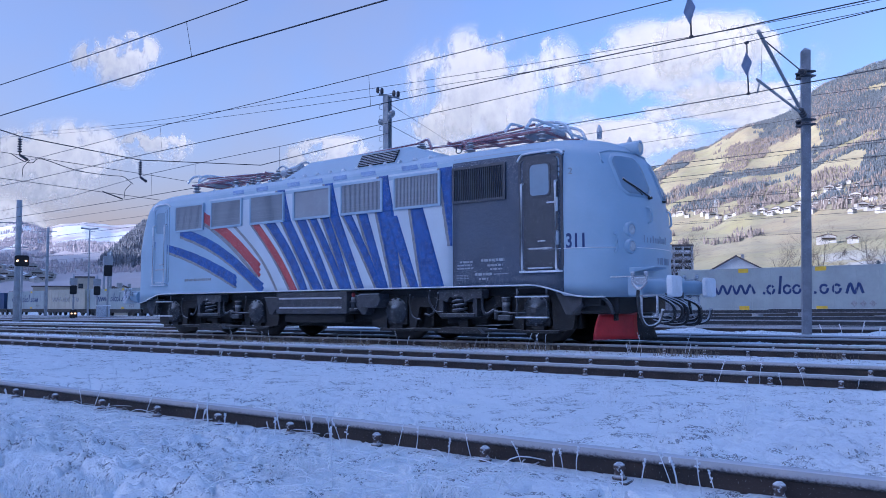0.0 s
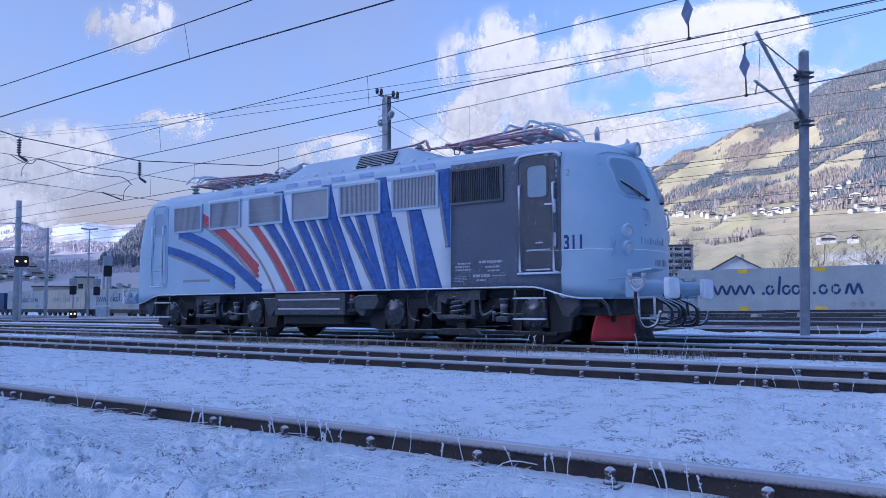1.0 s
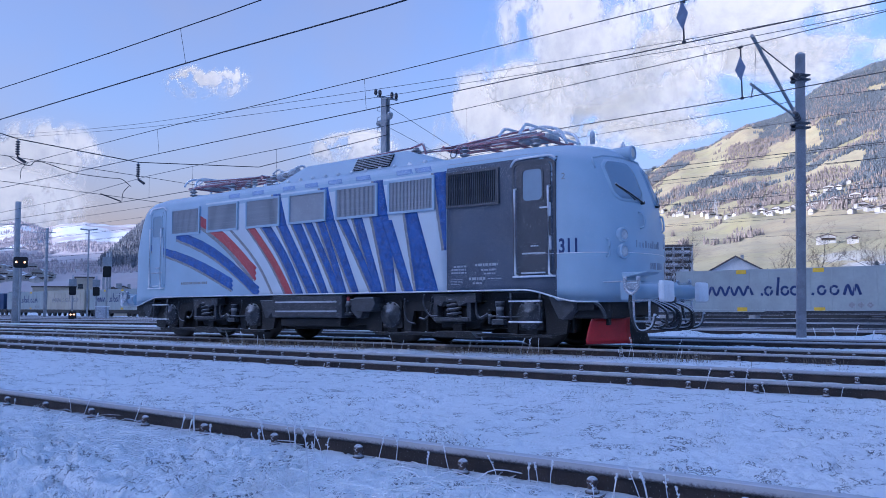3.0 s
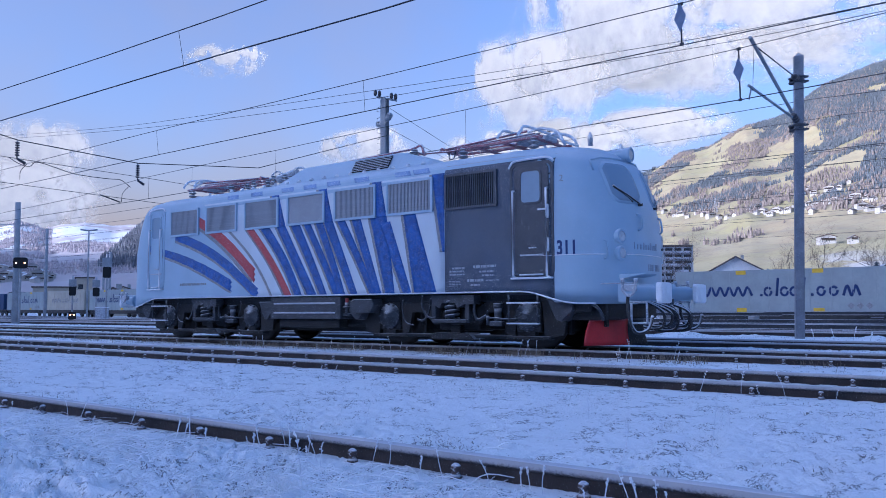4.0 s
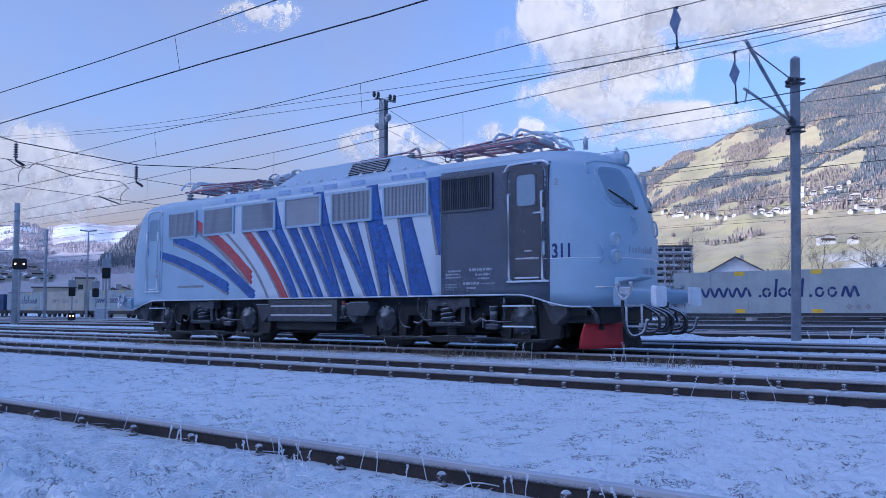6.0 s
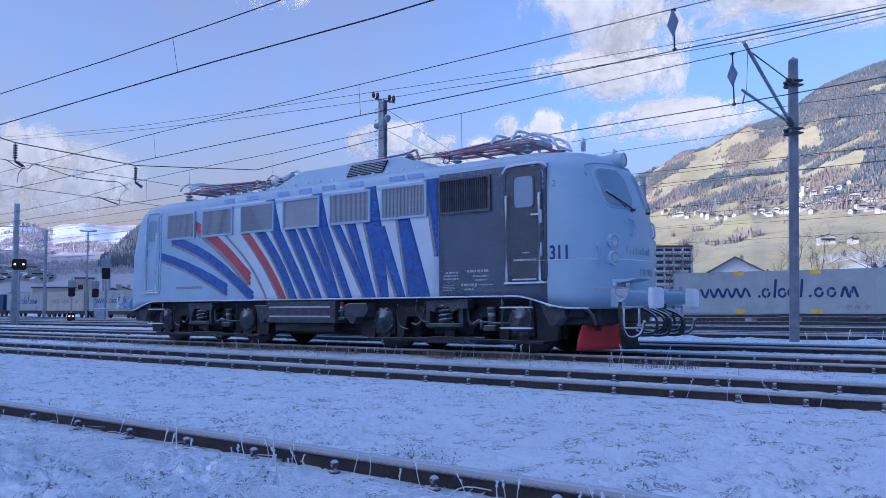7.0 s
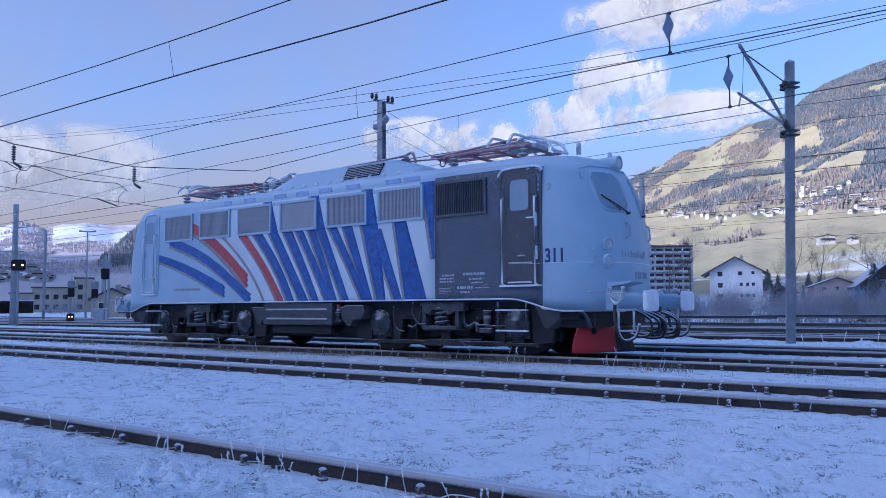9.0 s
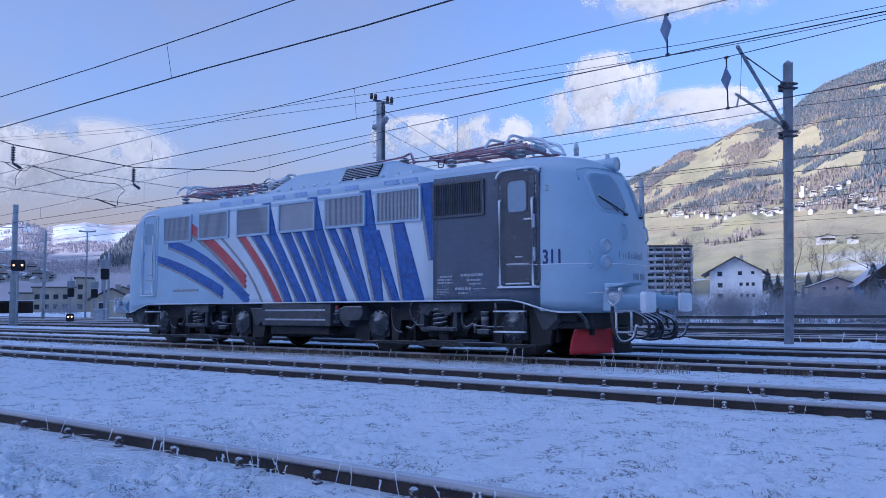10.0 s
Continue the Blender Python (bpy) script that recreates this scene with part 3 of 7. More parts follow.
def lettering(text, size, material, name, parent, at, lift=0.006, bold=0.0, wide=1.0):
    """Built-in font, laid on the body's side; at: x of its left edge and z of its foot."""
    cu = bpy.data.curves.new(name, "FONT")
    cu.body, cu.size, cu.offset = text, size, bold
    tmp = bpy.data.objects.new(name, cu)
    me = bpy.data.meshes.new_from_object(tmp)
    for v in me.vertices:
        x, z = at[0] + v.co.x * wide, at[1] + v.co.y
        v.co = (x, -(side_y(x, z) + lift), z)
    me.materials.clear()
    me.materials.append(material)
    bpy.data.objects.remove(tmp)
    ob = new(name, me)
    ob.parent = parent
    return ob


def bars(body, rows, material, name="marking"):
    """Rows of unreadable small writing: x, z, length, height."""
    for x, z, l, h in rows:
        k = 0
        x1 = x
        while x1 < x + l - 0.01:
            w = min(x + l - x1, (0.05, 0.09, 0.035, 0.07)[k % 4])
            y = side_y(x1, z)
            bm = bm_new()
            quad_box(bm, x1, x1 + w, -(y + 0.007), -(y + 0.003), z, z + h)
            part(name, bm, material, body)
            x1 += w + 0.02
            k += 1


def cab_door(body, x0, x1, tone, rear=False):
    bm = bm_new()
    frame_plate(bm, x0, x1, 1.50, 3.60, 0.05, -1.514, -1.49, 0.12)
    d = part("cab_door", bm, tone, body, "cab side door with a small window")
    bm = bm_new()
    prism(bm, round_rect(x0 + 0.10, x1 - 0.10, 1.56, 3.55, 0.1), -1.510, -1.49)
    leaf = part("door_leaf", bm, tone, d)
    c = (x0 + x1) / 2
    bm = bm_new()
    frame_plate(bm, c - 0.25, c + 0.22, 2.83, 3.47, 0.035, -1.524, -1.495, 0.1)
    part("window_frame", bm, tone, d)
    bm = bm_new()
    prism(bm, round_rect(c - 0.22, c + 0.19, 2.86, 3.44, 0.08), -1.514, -1.50)
    part("pane", bm, M_GLASS, d, "frosted blue-grey window pane")
    # rain strip over the door
    bm = bm_new()
    tube(bm, curve_pts([(x0 - 0.02, -1.51, 3.52), (x0 + 0.05, -1.51, 3.62), (x0 + 0.15, -1.50, 3.655), (c, -1.50, 3.665), (x1 - 0.12, -1.50, 3.66), (x1 + 0.02, -1.505, 3.58)], 5), 0.022, 7)
    part("rain_strip", bm, M_RIME, d)
    for x in (x0 + 0.10, x1 - 0.11):
        bm = bm_new()
        tube(bm, [(x, -1.52, 3.10), (x, -1.585, 3.085), (x, -1.59, 3.0), (x, -1.59, 1.60), (x, -1.585, 1.52), (x, -1.50, 1.50)], 0.021, 8)
        part("handrail", bm, M_RIME, body, "frost-coated cab handrail")
    bm = bm_new()
    quad_box(bm, x0 + 0.04, x1 - 0.02, -1.60, -1.495, 1.465, 1.50, 0.01)
    rod(bm, (x0 + 0.22, -1.57, 1.545), (x1 - 0.2, -1.57, 1.545), 0.015)
    part("door_step", bm, M_RIME, body)
    bm = bm_new()
    quad_box(bm, c - 0.25, c + 0.24, -1.53, -1.50, 1.885, 1.915, 0.008)
    quad_box(bm, c - 0.06, c + 0.1, -1.535, -1.50, 2.02, 2.045, 0.008)
    part("kick_strip", bm, M_FROSTMETAL, d)
    if not rear:
        for q in ((x1 - 0.30, x1 - 0.10, -1.57, -1.53, 2.70, 2.73), (x1 - 0.13, x1 - 0.09, -1.56, -1.51, 2.55, 2.80), (x1 - 0.13, x1 - 0.09, -1.56, -1.51, 1.95, 2.2)):
            bm = bm_new()
            quad_box(bm, *q, 0.008)
            part("door_handle", bm, M_RIME, d)


def nose_plate(bm, ys, zs, lift, n=10):
    """A sheet on the cab front, from y to y and z to z, with rounded corners."""
    g = []
    (y0, y1), (z0, z1) = ys, zs
    for i in range(n + 1):
        row = []
        for j in range(n + 1):
            u, v = i / n * 2 - 1, j / n * 2 - 1
            k = 0.30
            su, sv = u * math.sqrt(max(0, 1 - k * v ** 8)), v * math.sqrt(max(0, 1 - k * u ** 8))
            y, z = (y0 + y1) / 2 + su * (y1 - y0) / 2, (z0 + z1) / 2 + sv * (z1 - z0) / 2
            row.append(bm.verts.new((nose_x(y, z) + lift, y, z)))
        g.append(row)
    for i in range(n):
        for j in range(n):
            bm.faces.new((g[i][j], g[i + 1][j], g[i + 1][j + 1], g[i][j + 1])).smooth = True
    e = bmesh.ops.extrude_face_region(bm, geom=bm.faces[:])
    bmesh.ops.translate(bm, verts=[v for v in e["geom"] if isinstance(v, bmesh.types.BMVert)], vec=(-0.03, 0, 0))
    return bm


def cab_front(body, loco):
    for s in (-1, 1):
        ys = sorted((s * 0.20, s * 0.99))
        yp = sorted((s * 0.24, s * 0.945))
        w = part("windscreen", nose_plate(bm_new(), ys, (2.80, 3.60), 0.012), M_PAINT, body, "frosted windscreen in a raised frame")
        part("pane", nose_plate(bm_new(), yp, (2.85, 3.555), 0.018), M_GLASS, w)
        bm = bm_new()
        px = [(nose_x(y, z) + 0.045, y, z) for y, z in ((s * 0.90, 3.12), (s * 0.62, 2.94), (s * 0.34, 2.80))]
        tube(bm, px, 0.014, 6)
        rod(bm, (nose_x(s * 0.34, 2.8), s * 0.34, 2.8), (nose_x(s * 0.34, 2.8) + 0.07, s * 0.34, 2.8), 0.03)
        rod(bm, (px[0][0], px[0][1], px[0][2]), (px[1][0] + 0.01, px[1][1] - s * 0.1, px[1][2] - 0.1), 0.022)
        part("wiper", bm, M_RUBBER, w)
        # eyebrow over the windscreen
        bm = bm_new()
        tube(bm, [(nose_x(y, z) + 0.02, y, z) for y, z in ((s * 1.1, 3.40), (s * 1.06, 3.6), (s * 0.85, 3.66), (s * 0.4, 3.68), (s * 0.05, 3.68))], 0.02, 6)
        part("rain_strip", bm, M_PAINT, body)
        # double lamps
        for z in (2.20, 1.90):
            x = nose_x(0.9, z)
            bm = bm_new()
            lathe(bm, [(-0.12, 0.135), (0.02, 0.135), (0.045, 0.125), (0.05, 0.10), (0.03, 0.095)], (x - 0.01, s * 0.90, z), (1, s * 0.22, 0), 24)
            lamp = part("headlight", bm, M_PAINT, body)
            bm = bm_new()
            lathe(bm, [(0.0, 0.1), (0.035, 0.09), (0.045, 0.05)], (x, s * 0.90 + s * 0.002, z), (1, s * 0.22, 0), 20)
            part("lens", bm, M_LENS, lamp)
        bm = bm_new()
        tube(bm, curve_pts([(nose_x(1.16, 2.1), s * 1.16, 2.12), (nose_x(1.16, 2.1) + 0.06, s * 1.17, 2.08), (nose_x(1.16, 2.0) + 0.06, s * 1.17, 1.85), (nose_x(1.16, 1.8), s * 1.16, 1.80)], 5), 0.018, 7)
        part("grab_handle", bm, M_PAINT, body)
        bm = bm_new()
        tube(bm, curve_pts([(nose_x(0.5, 2.62), s * 0.5, 2.62), (nose_x(0.5, 2.6) + 0.07, s * 0.45, 2.58), (nose_x(0.5, 2.4) + 0.07, s * 0.45, 2.38), (nose_x(0.5, 2.3), s * 0.5, 2.32)], 5), 0.018, 7)
        part("grab_handle", bm, M_PAINT, body)
    # top lamp
    bm = bm_new()
    lathe(bm, [(-0.75, 0.08), (-0.5, 0.12), (-0.05, 0.138), (0.0, 0.138), (0.01, 0.116), (-0.02, 0.11)], (7.26, 0, 3.81), (1, 0, 0.0), 24)
    lamp = part("top_headlight", bm, M_PAINT, body)
    bm = bm_new()
    lathe(bm, [(0, 0.112), (0.012, 0.08)], (7.24, 0, 3.81), (1, 0, 0), 20)
    part("lens", bm, M_LENS, lamp)
    # horns on the roof
    for x, y, h in ((6.83, -0.83, 0.20), (6.83, 0.5, 0.2)):
        bm = bm_new()
        z = 3.90
        lathe(bm, [(0, 0.045), (0.1, 0.045), (0.105, 0.05), (0.14, 0.05), (0.15, 0.044), (0.2, 0.042), (0.22, 0.02), (0.25, 0.018)], (x, y, z), (0, 0, 1), 12)
        part("whistle", bm, M_FROSTMETAL, body)
    # trim line round the cab
    bm = bm_new()
    pts = [(x, -(side_y(x, 1.88) + 0.003), 1.88) for x in np.linspace(6.0, 7.2, 18)] + [(nose_x(y, 1.88) + 0.003, y, 1.88) for y in np.linspace(-0.85, 0.85, 14)]
    tube(bm, pts, 0.009, 5)
    part("trim_line", bm, M_RIME, body)
    # writing on the nose
    for k in range(10):
        y = -0.62 + 0.085 * k
        bm = bm_new()
        quad_box(bm, nose_x(y, 2.0) - 0.02, nose_x(y, 2.0) + 0.006, y, y + 0.055, 1.98, 2.07 if k % 3 else 2.11)
        part("marking", bm, M_MARK, body)
    for k in range(6):
        y = -0.22 + 0.085 * k + (0.05 if k > 2 else 0)
        bm = bm_new()
        quad_box(bm, nose_x(y, 1.65) - 0.02, nose_x(y, 1.65) + 0.006, y, y + 0.06, 1.60, 1.72)
        part("marking", bm, M_MARK, body)
    bm = bm_new()
    prism(bm, [(nose_x(0.7, 1.4) - 0.3, 1.53), (7.86, 1.53), (7.80, 1.50), (nose_x(0.7, 1.4) - 0.3, 1.41)], -0.95, -0.35, 0.01)
    part("front_step", bm, M_PAINT, body)


def buffers(loco, end):
    """Buffer beam, buffers and hoses of one end; end is 1 or -1."""
    e = end
    bm = bm_new()
    quad_box(bm, e * 7.25, e * 7.66, -0.98, 0.98, 1.03, 1.36, 0.03)
    part("buffer_beam", bm, M_PAINT, loco)
    for s in (-1, 1):
        bm = bm_new()
        lathe(bm, [(0, 0.19), (0.06, 0.19), (0.07, 0.135), (0.36, 0.13), (0.365, 0.11), (0.52, 0.105)], (e * 7.62, s * 0.875, 1.19), (e, 0, 0), 24)
        b = part("buffer", bm, M_PAINT, loco)
        bm = bm_new()
        o = round_rect(-0.25, 0.25, -0.18, 0.18, 0.06)
        vs = [[bm.verts.new((e * (8.12 + dx), s * 0.875 + y * k, 1.19 + z * k)) for y, z in o] for dx, k in ((0, 0.9), (0.015, 1.0), (0.07, 1.0), (0.10, 0.93), (0.115, 0.6))]
        for q, t in zip(vs, vs[1:]):
            for i in range(len(o)):
                bm.faces.new((q[i], q[(i + 1) % len(o)], t[(i + 1) % len(o)], t[i]))
        bm.faces.new(vs[0])
        bm.faces.new(vs[-1])
        part("buffer_head", bm, M_RIME, b, "buffer head thick with rime")
        # cable socket and loop at the corner
        bm = bm_new()
        x, y = e * 7.72, s * 1.22
        quad_box(bm, x - 0.10, x + 0.10, y - 0.06, y + 0.06, 1.22, 1.34, 0.015)
        tube(bm, curve_pts([(x - 0.12, y - 0.05, 1.40), (x - 0.11, y - 0.07, 1.24), (x, y - 0.08, 1.14), (x + 0.11, y - 0.07, 1.24), (x + 0.12, y - 0.05, 1.40)], 5), 0.024, 7)
        rod(bm, (x - 0.12, y - 0.05, 1.36), (x - 0.12, y - 0.05, 1.44), 0.035)
        rod(bm, (x + 0.12, y - 0.05, 1.36), (x + 0.12, y - 0.05, 1.44), 0.035)
        rod(bm, (x - 0.55, y + 0.0, 1.36), (x + 0.12, y, 1.36), 0.012)
        part("cable_socket", bm, M_FROSTMETAL, loco)
        if e < 0:
            continue
        bm = bm_new()
        tube(bm, curve_pts([(x - 0.02, y - 0.06, 1.18), (x - 0.03, y - 0.07, 0.92), (x + 0.02, y - 0.07, 0.68), (x + 0.12, y - 0.04, 0.52), (x + 0.26, y + 0.1, 0.58), (x + 0.30, y + 0.2, 0.8)], 6), 0.028, 8)
        part("cable", bm, M_RUBBER, loco)
        # step under the beam
        bm = bm_new()
        for dx in (-0.14, 0.14):
            rod(bm, (e * 7.78 + dx, s * 1.02, 1.05), (e * 7.78 + dx, s * 1.02, 0.66), 0.022, n=6)
        quad_box(bm, e * 7.78 - 0.16, e * 7.78 + 0.16, s * 1.02 - 0.07, s * 1.02 + 0.07, 0.66, 0.69, 0.006)
        quad_box(bm, e * 7.78 - 0.16, e * 7.78 + 0.16, s * 1.02 - 0.05, s * 1.02 + 0.05, 1.02, 1.05, 0.006)
        part("shunter_step", bm, M_FROSTMETAL, loco)
    # brake hoses, front rows
    for y, reach, drop in ((-0.5, 0.16, 0.7), (0.3, 0.18, 0.66), (0.5, 0.16, 0.7)) if e < 0 else ((-0.62, 0.30, 0.56), (-0.50, 0.38, 0.6), (-0.28, 0.40, 0.52), (0.28, 0.42, 0.52), (0.42, 0.36, 0.58), (0.58, 0.34, 0.5), (0.12, 0.2, 0.62)):
        bm = bm_new()
        tube(bm, curve_pts([(e * 7.66, y, 1.05), (e * 7.78, y + 0.01, 1.02), (e * (7.72 + reach), y + 0.06, 0.86), (e * (7.70 + reach), y + 0.12, drop + 0.06), (e * (7.60 + reach * 0.6), y + 0.2, drop), (e * 7.58, y + 0.24, drop + 0.04)], 6), 0.026, 8)
        part("brake_hose", bm, M_RUBBER, loco)
    bm = bm_new()
    tube(bm, curve_pts([(e * 7.68, 0, 1.0), (e * 7.95, 0.0, 0.95), (e * 8.05, 0.02, 0.72), (e * 7.9, 0.02, 0.55)], 6), 0.045, 8)
    quad_box(bm, e * 7.68, e * 8.0, -0.05, 0.05, 0.99, 1.1, 0.02)
    part("coupling", bm, M_GEARLIGHT, loco)


def plough(loco):
    """Track clearer in a V: two red wings on a dark middle plate."""
    def sheet(u0, u1):
        bm = bm_new()
        rows = []
        for v in range(6):
            k = v / 5
            rows.append([bm.verts.new((7.40 - (0.62 - 0.10 * k) * abs(u) ** 1.2 + 0.10 * (1 - k) ** 2 - 0.06 * (1 - k) * abs(u), u * (1.17 - 0.13 * k), 0.27 + 0.47 * k)) for u in np.linspace(u0, u1, 9)])
        for a, b in zip(rows, rows[1:]):
            for k in range(8):
                bm.faces.new((a[k], a[k + 1], b[k + 1], b[k])).smooth = True
        e = bmesh.ops.extrude_face_region(bm, geom=bm.faces[:])
        bmesh.ops.translate(bm, verts=[v for v in e["geom"] if isinstance(v, bmesh.types.BMVert)], vec=(-0.03, 0, 0))
        return bm
    p = part("plough", sheet(-0.32, 0.32), M_GEAR, loco, "V-shaped snow clearer above the rails")
    for s in (-1, 1):
        part("wing", sheet(*sorted((s * 0.325, s))), M_PLOUGH, p, "bright red clearer wing")
        bm = bm_new()
        quad_box(bm, 7.02, 7.08, s * 0.72, s * 0.82, 0.6, 1.2, 0.01)
        part("bracket", bm, M_GEAR, p)


# ---- running gear ----
def wheel_mesh():
    bm = bm_new()
    lathe(bm, [(-0.07, 0.16), (-0.07, 0.5), (-0.065, 0.52), (-0.07, 0.625), (0.045, 0.625), (0.05, 0.655), (0.075, 0.655), (0.075, 0.52), (0.04, 0.5), (0.04, 0.16)], (0, 0, 0), (0, 1, 0), 40)
    return mesh_of("wheel", bm, M_WHEEL)


M_WHEEL = mat("wheel_steel", (0.035, 0.032, 0.031), 0.5, 0.4, var=0.3, bump=0.3)


def bogie(loco, cx):
    b = thing("bogie", "", "")
    for k in ("label", "category"):
        if k in b:
            del b[k]
    b.parent = loco
    b.matrix_basis = pose(cx, 0, 0)
    wm = wheel_mesh()
    bm = bm_new()
    rod(bm, (0, -0.02, 0), (0, 0.02, 0), 0.022, n=6)
    bolt = mesh_of("bolt", bm, M_GEARLIGHT)
    AX = R_TOP + 0.625
    for ax in (-1.7, 1.7):
        for s in (-1, 1):
            share("wheel", wm, b, pose(ax, s * 0.75, AX, 0, 0, 0 if s < 0 else 180))
        bm = bm_new()
        rod(bm, (ax, -0.9, AX), (ax, 0.9, AX), 0.09, n=12)
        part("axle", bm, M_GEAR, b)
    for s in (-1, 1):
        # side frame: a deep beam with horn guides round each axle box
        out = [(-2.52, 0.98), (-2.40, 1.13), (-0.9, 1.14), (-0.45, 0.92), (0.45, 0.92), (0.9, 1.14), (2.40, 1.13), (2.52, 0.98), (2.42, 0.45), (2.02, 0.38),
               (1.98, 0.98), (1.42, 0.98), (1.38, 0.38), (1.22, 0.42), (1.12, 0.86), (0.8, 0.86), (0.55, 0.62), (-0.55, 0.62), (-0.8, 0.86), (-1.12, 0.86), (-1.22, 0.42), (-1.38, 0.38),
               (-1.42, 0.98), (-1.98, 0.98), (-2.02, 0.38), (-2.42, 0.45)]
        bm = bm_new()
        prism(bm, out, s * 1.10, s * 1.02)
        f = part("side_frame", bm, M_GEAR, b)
        for ax in (-1.7, 1.7):
            bm = bm_new()
            quad_box(bm, ax - 0.27, ax + 0.27, s * 0.92, s * 1.13, AX - 0.30, AX + 0.32, 0.03)
            quad_box(bm, ax - 0.46, ax + 0.46, s * 0.98, s * 1.16, 0.36, 0.42, 0.01)
            quad_box(bm, ax - 0.13, ax + 0.13, s * 0.98, s * 1.12, 0.42, 0.55, 0.01)
            a = part("axle_box", bm, M_GEAR, b)
            bm = bm_new()
            n = 12
            prof = [(0, 0.27), (0.05, 0.27), (0.055, 0.235), (0.085, 0.225), (0.09, 0.12), (0.13, 0.115), (0.14, 0.06), (0.16, 0.05)]
            lathe(bm, prof, (ax, s * 1.12, AX - 0.01), (0, s, 0), 28)
            for k in range(n):
                t = 2 * math.pi * k / n
                rod(bm, (ax + 0.255 * math.cos(t), s * 1.16, AX - 0.01 + 0.255 * math.sin(t)), (ax + 0.255 * math.cos(t), s * 1.20, AX - 0.01 + 0.255 * math.sin(t)), 0.026, n=6)
            part("axle_cover", bm, M_GEARLIGHT, a, "round bolted axle box cover")
            # brake gear beside each wheel
            for d in (-1, 1):
                bm = bm_new()
                quad_box(bm, ax + d * 0.66, ax + d * 0.73, s * 0.70, s * 0.82, 0.45, 1.0, 0.015)
                quad_box(bm, ax + d * 0.60, ax + d * 0.68, s * 0.68, s * 0.82, 0.6, 0.86, 0.02)
                part("brake_block", bm, M_GEAR, b)
        # middle coil spring under its cradle
        bm = bm_new()
        quad_box(bm, -0.42, 0.42, s * 1.0, s * 1.34, 0.66, 0.73, 0.012)
        quad_box(bm, -0.46, -0.36, s * 1.05, s * 1.30, 0.66, 1.12, 0.015)
        quad_box(bm, 0.36, 0.46, s * 1.05, s * 1.30, 0.66, 1.12, 0.015)
        prism(bm, [(-0.44, 1.2), (0.44, 1.2), (0.38, 1.02), (0.22, 0.95), (0.16, 1.05), (-0.16, 1.05), (-0.22, 0.95), (-0.38, 1.02)], s * 1.36, s * 1.02)
        c = part("spring_cradle", bm, M_GEARLIGHT, b)
        bm = bm_new()
        pts = [(0.13 * math.cos(t), s * 1.22 + 0.13 * math.sin(t), 0.73 + 0.36 * t / (2 * math.pi * 4)) for t in np.linspace(0, 2 * math.pi * 4, 64)]
        tube(bm, pts, 0.03, 6)
        rod(bm, (0, s * 1.22, 0.72), (0, s * 1.22, 1.1), 0.08)
        part("coil_spring", bm, M_GEARLIGHT, c)
        # lower tie bar with a wedge tray
        bm = bm_new()
        prism(bm, [(-0.55, 0.34), (0.55, 0.34), (0.42, 0.46), (-0.42, 0.46)], s * 1.26, s * 0.9)
        rod(bm, (-1.35, s * 1.12, 0.40), (1.35, s * 1.12, 0.40), 0.035, n=8)
        quad_box(bm, -0.12, 0.12, s * 0.95, s * 1.12, 0.44, 0.62, 0.02)
        part("tie_bar", bm, M_GEAR, b)
        # hydraulic damper and pipework
        bm = bm_new()
        rod(bm, (1.08, s * 1.22, 0.62), (1.08, s * 1.22, 0.94), 0.075)
        rod(bm, (1.08, s * 1.22, 0.94), (1.08, s * 1.22, 1.04), 0.09)
        rod(bm, (0.86, s * 1.24, 0.62), (0.86, s * 1.24, 0.8), 0.035)
        quad_box(bm, 0.94, 1.22, s * 1.18, s * 1.32, 0.60, 0.70, 0.02)
        tube(bm, [(0.80, s * 1.2, 0.74), (1.0, s * 1.3, 0.76), (1.25, s * 1.3, 0.74), (1.5, s * 1.2, 0.74)], 0.018, 6)
        part("oil_pot", bm, M_GEARLIGHT, b)
        for pts, r in (([(-0.55, s * 1.2, 1.15), (-0.58, s * 1.24, 0.85), (-0.72, s * 1.24, 0.7), (-0.9, s * 1.2, 0.72)], 0.022),
                       ([(0.56, s * 1.2, 1.15), (0.54, s * 1.24, 0.9), (0.62, s * 1.24, 0.72), (0.8, s * 1.2, 0.8)], 0.03),
                       ([(-1.32, s * 1.16, 1.12), (-1.30, s * 1.2, 0.9), (-1.2, s * 1.22, 0.66), (-1.0, s * 1.2, 0.6)], 0.016),
                       ([(1.3, s * 1.16, 1.14), (1.34, s * 1.2, 0.95), (1.26, s * 1.2, 0.78)], 0.014)):
            bm = bm_new()
            tube(bm, curve_pts(pts, 5), r, 6)
            part("pipe", bm, M_GEARLIGHT, b)
        bm = bm_new()
        quad_box(bm, 0.42, 0.66, s * 1.18, s * 1.42, 1.02, 1.2, 0.015)
        part("junction_box", bm, M_GEARLIGHT, b)
        # bolts along the top edge of the side frame
        for k in range(10):
            share("bolt", bolt, b, pose(-2.3 + 0.51 * k, s * 1.105, 1.07 if abs(-2.3 + 0.51 * k) > 0.95 else 0.88))
        # sand boxes
        for d in (-1, 1):
            bm = bm_new()
            prism(bm, [(d * 2.2, 1.12), (d * 2.72, 1.12), (d * 2.72, 0.9), (d * 2.5, 0.7), (d * 2.4, 0.72)], s * 1.35, s * 1.0, 0.012)
            part("sand_box", bm, M_GEARLIGHT, b)
    bm = bm_new()
    quad_box(bm, -0.5, 0.5, -1.0, 1.0, 0.5, 1.05, 0.05)
    for d in (-1.7, 1.7):
        quad_box(bm, d - 0.5 if d > 0 else d - 0.2, d + 0.2 if d > 0 else d + 0.5, -0.6, 0.6, 0.42, 1.1, 0.08)
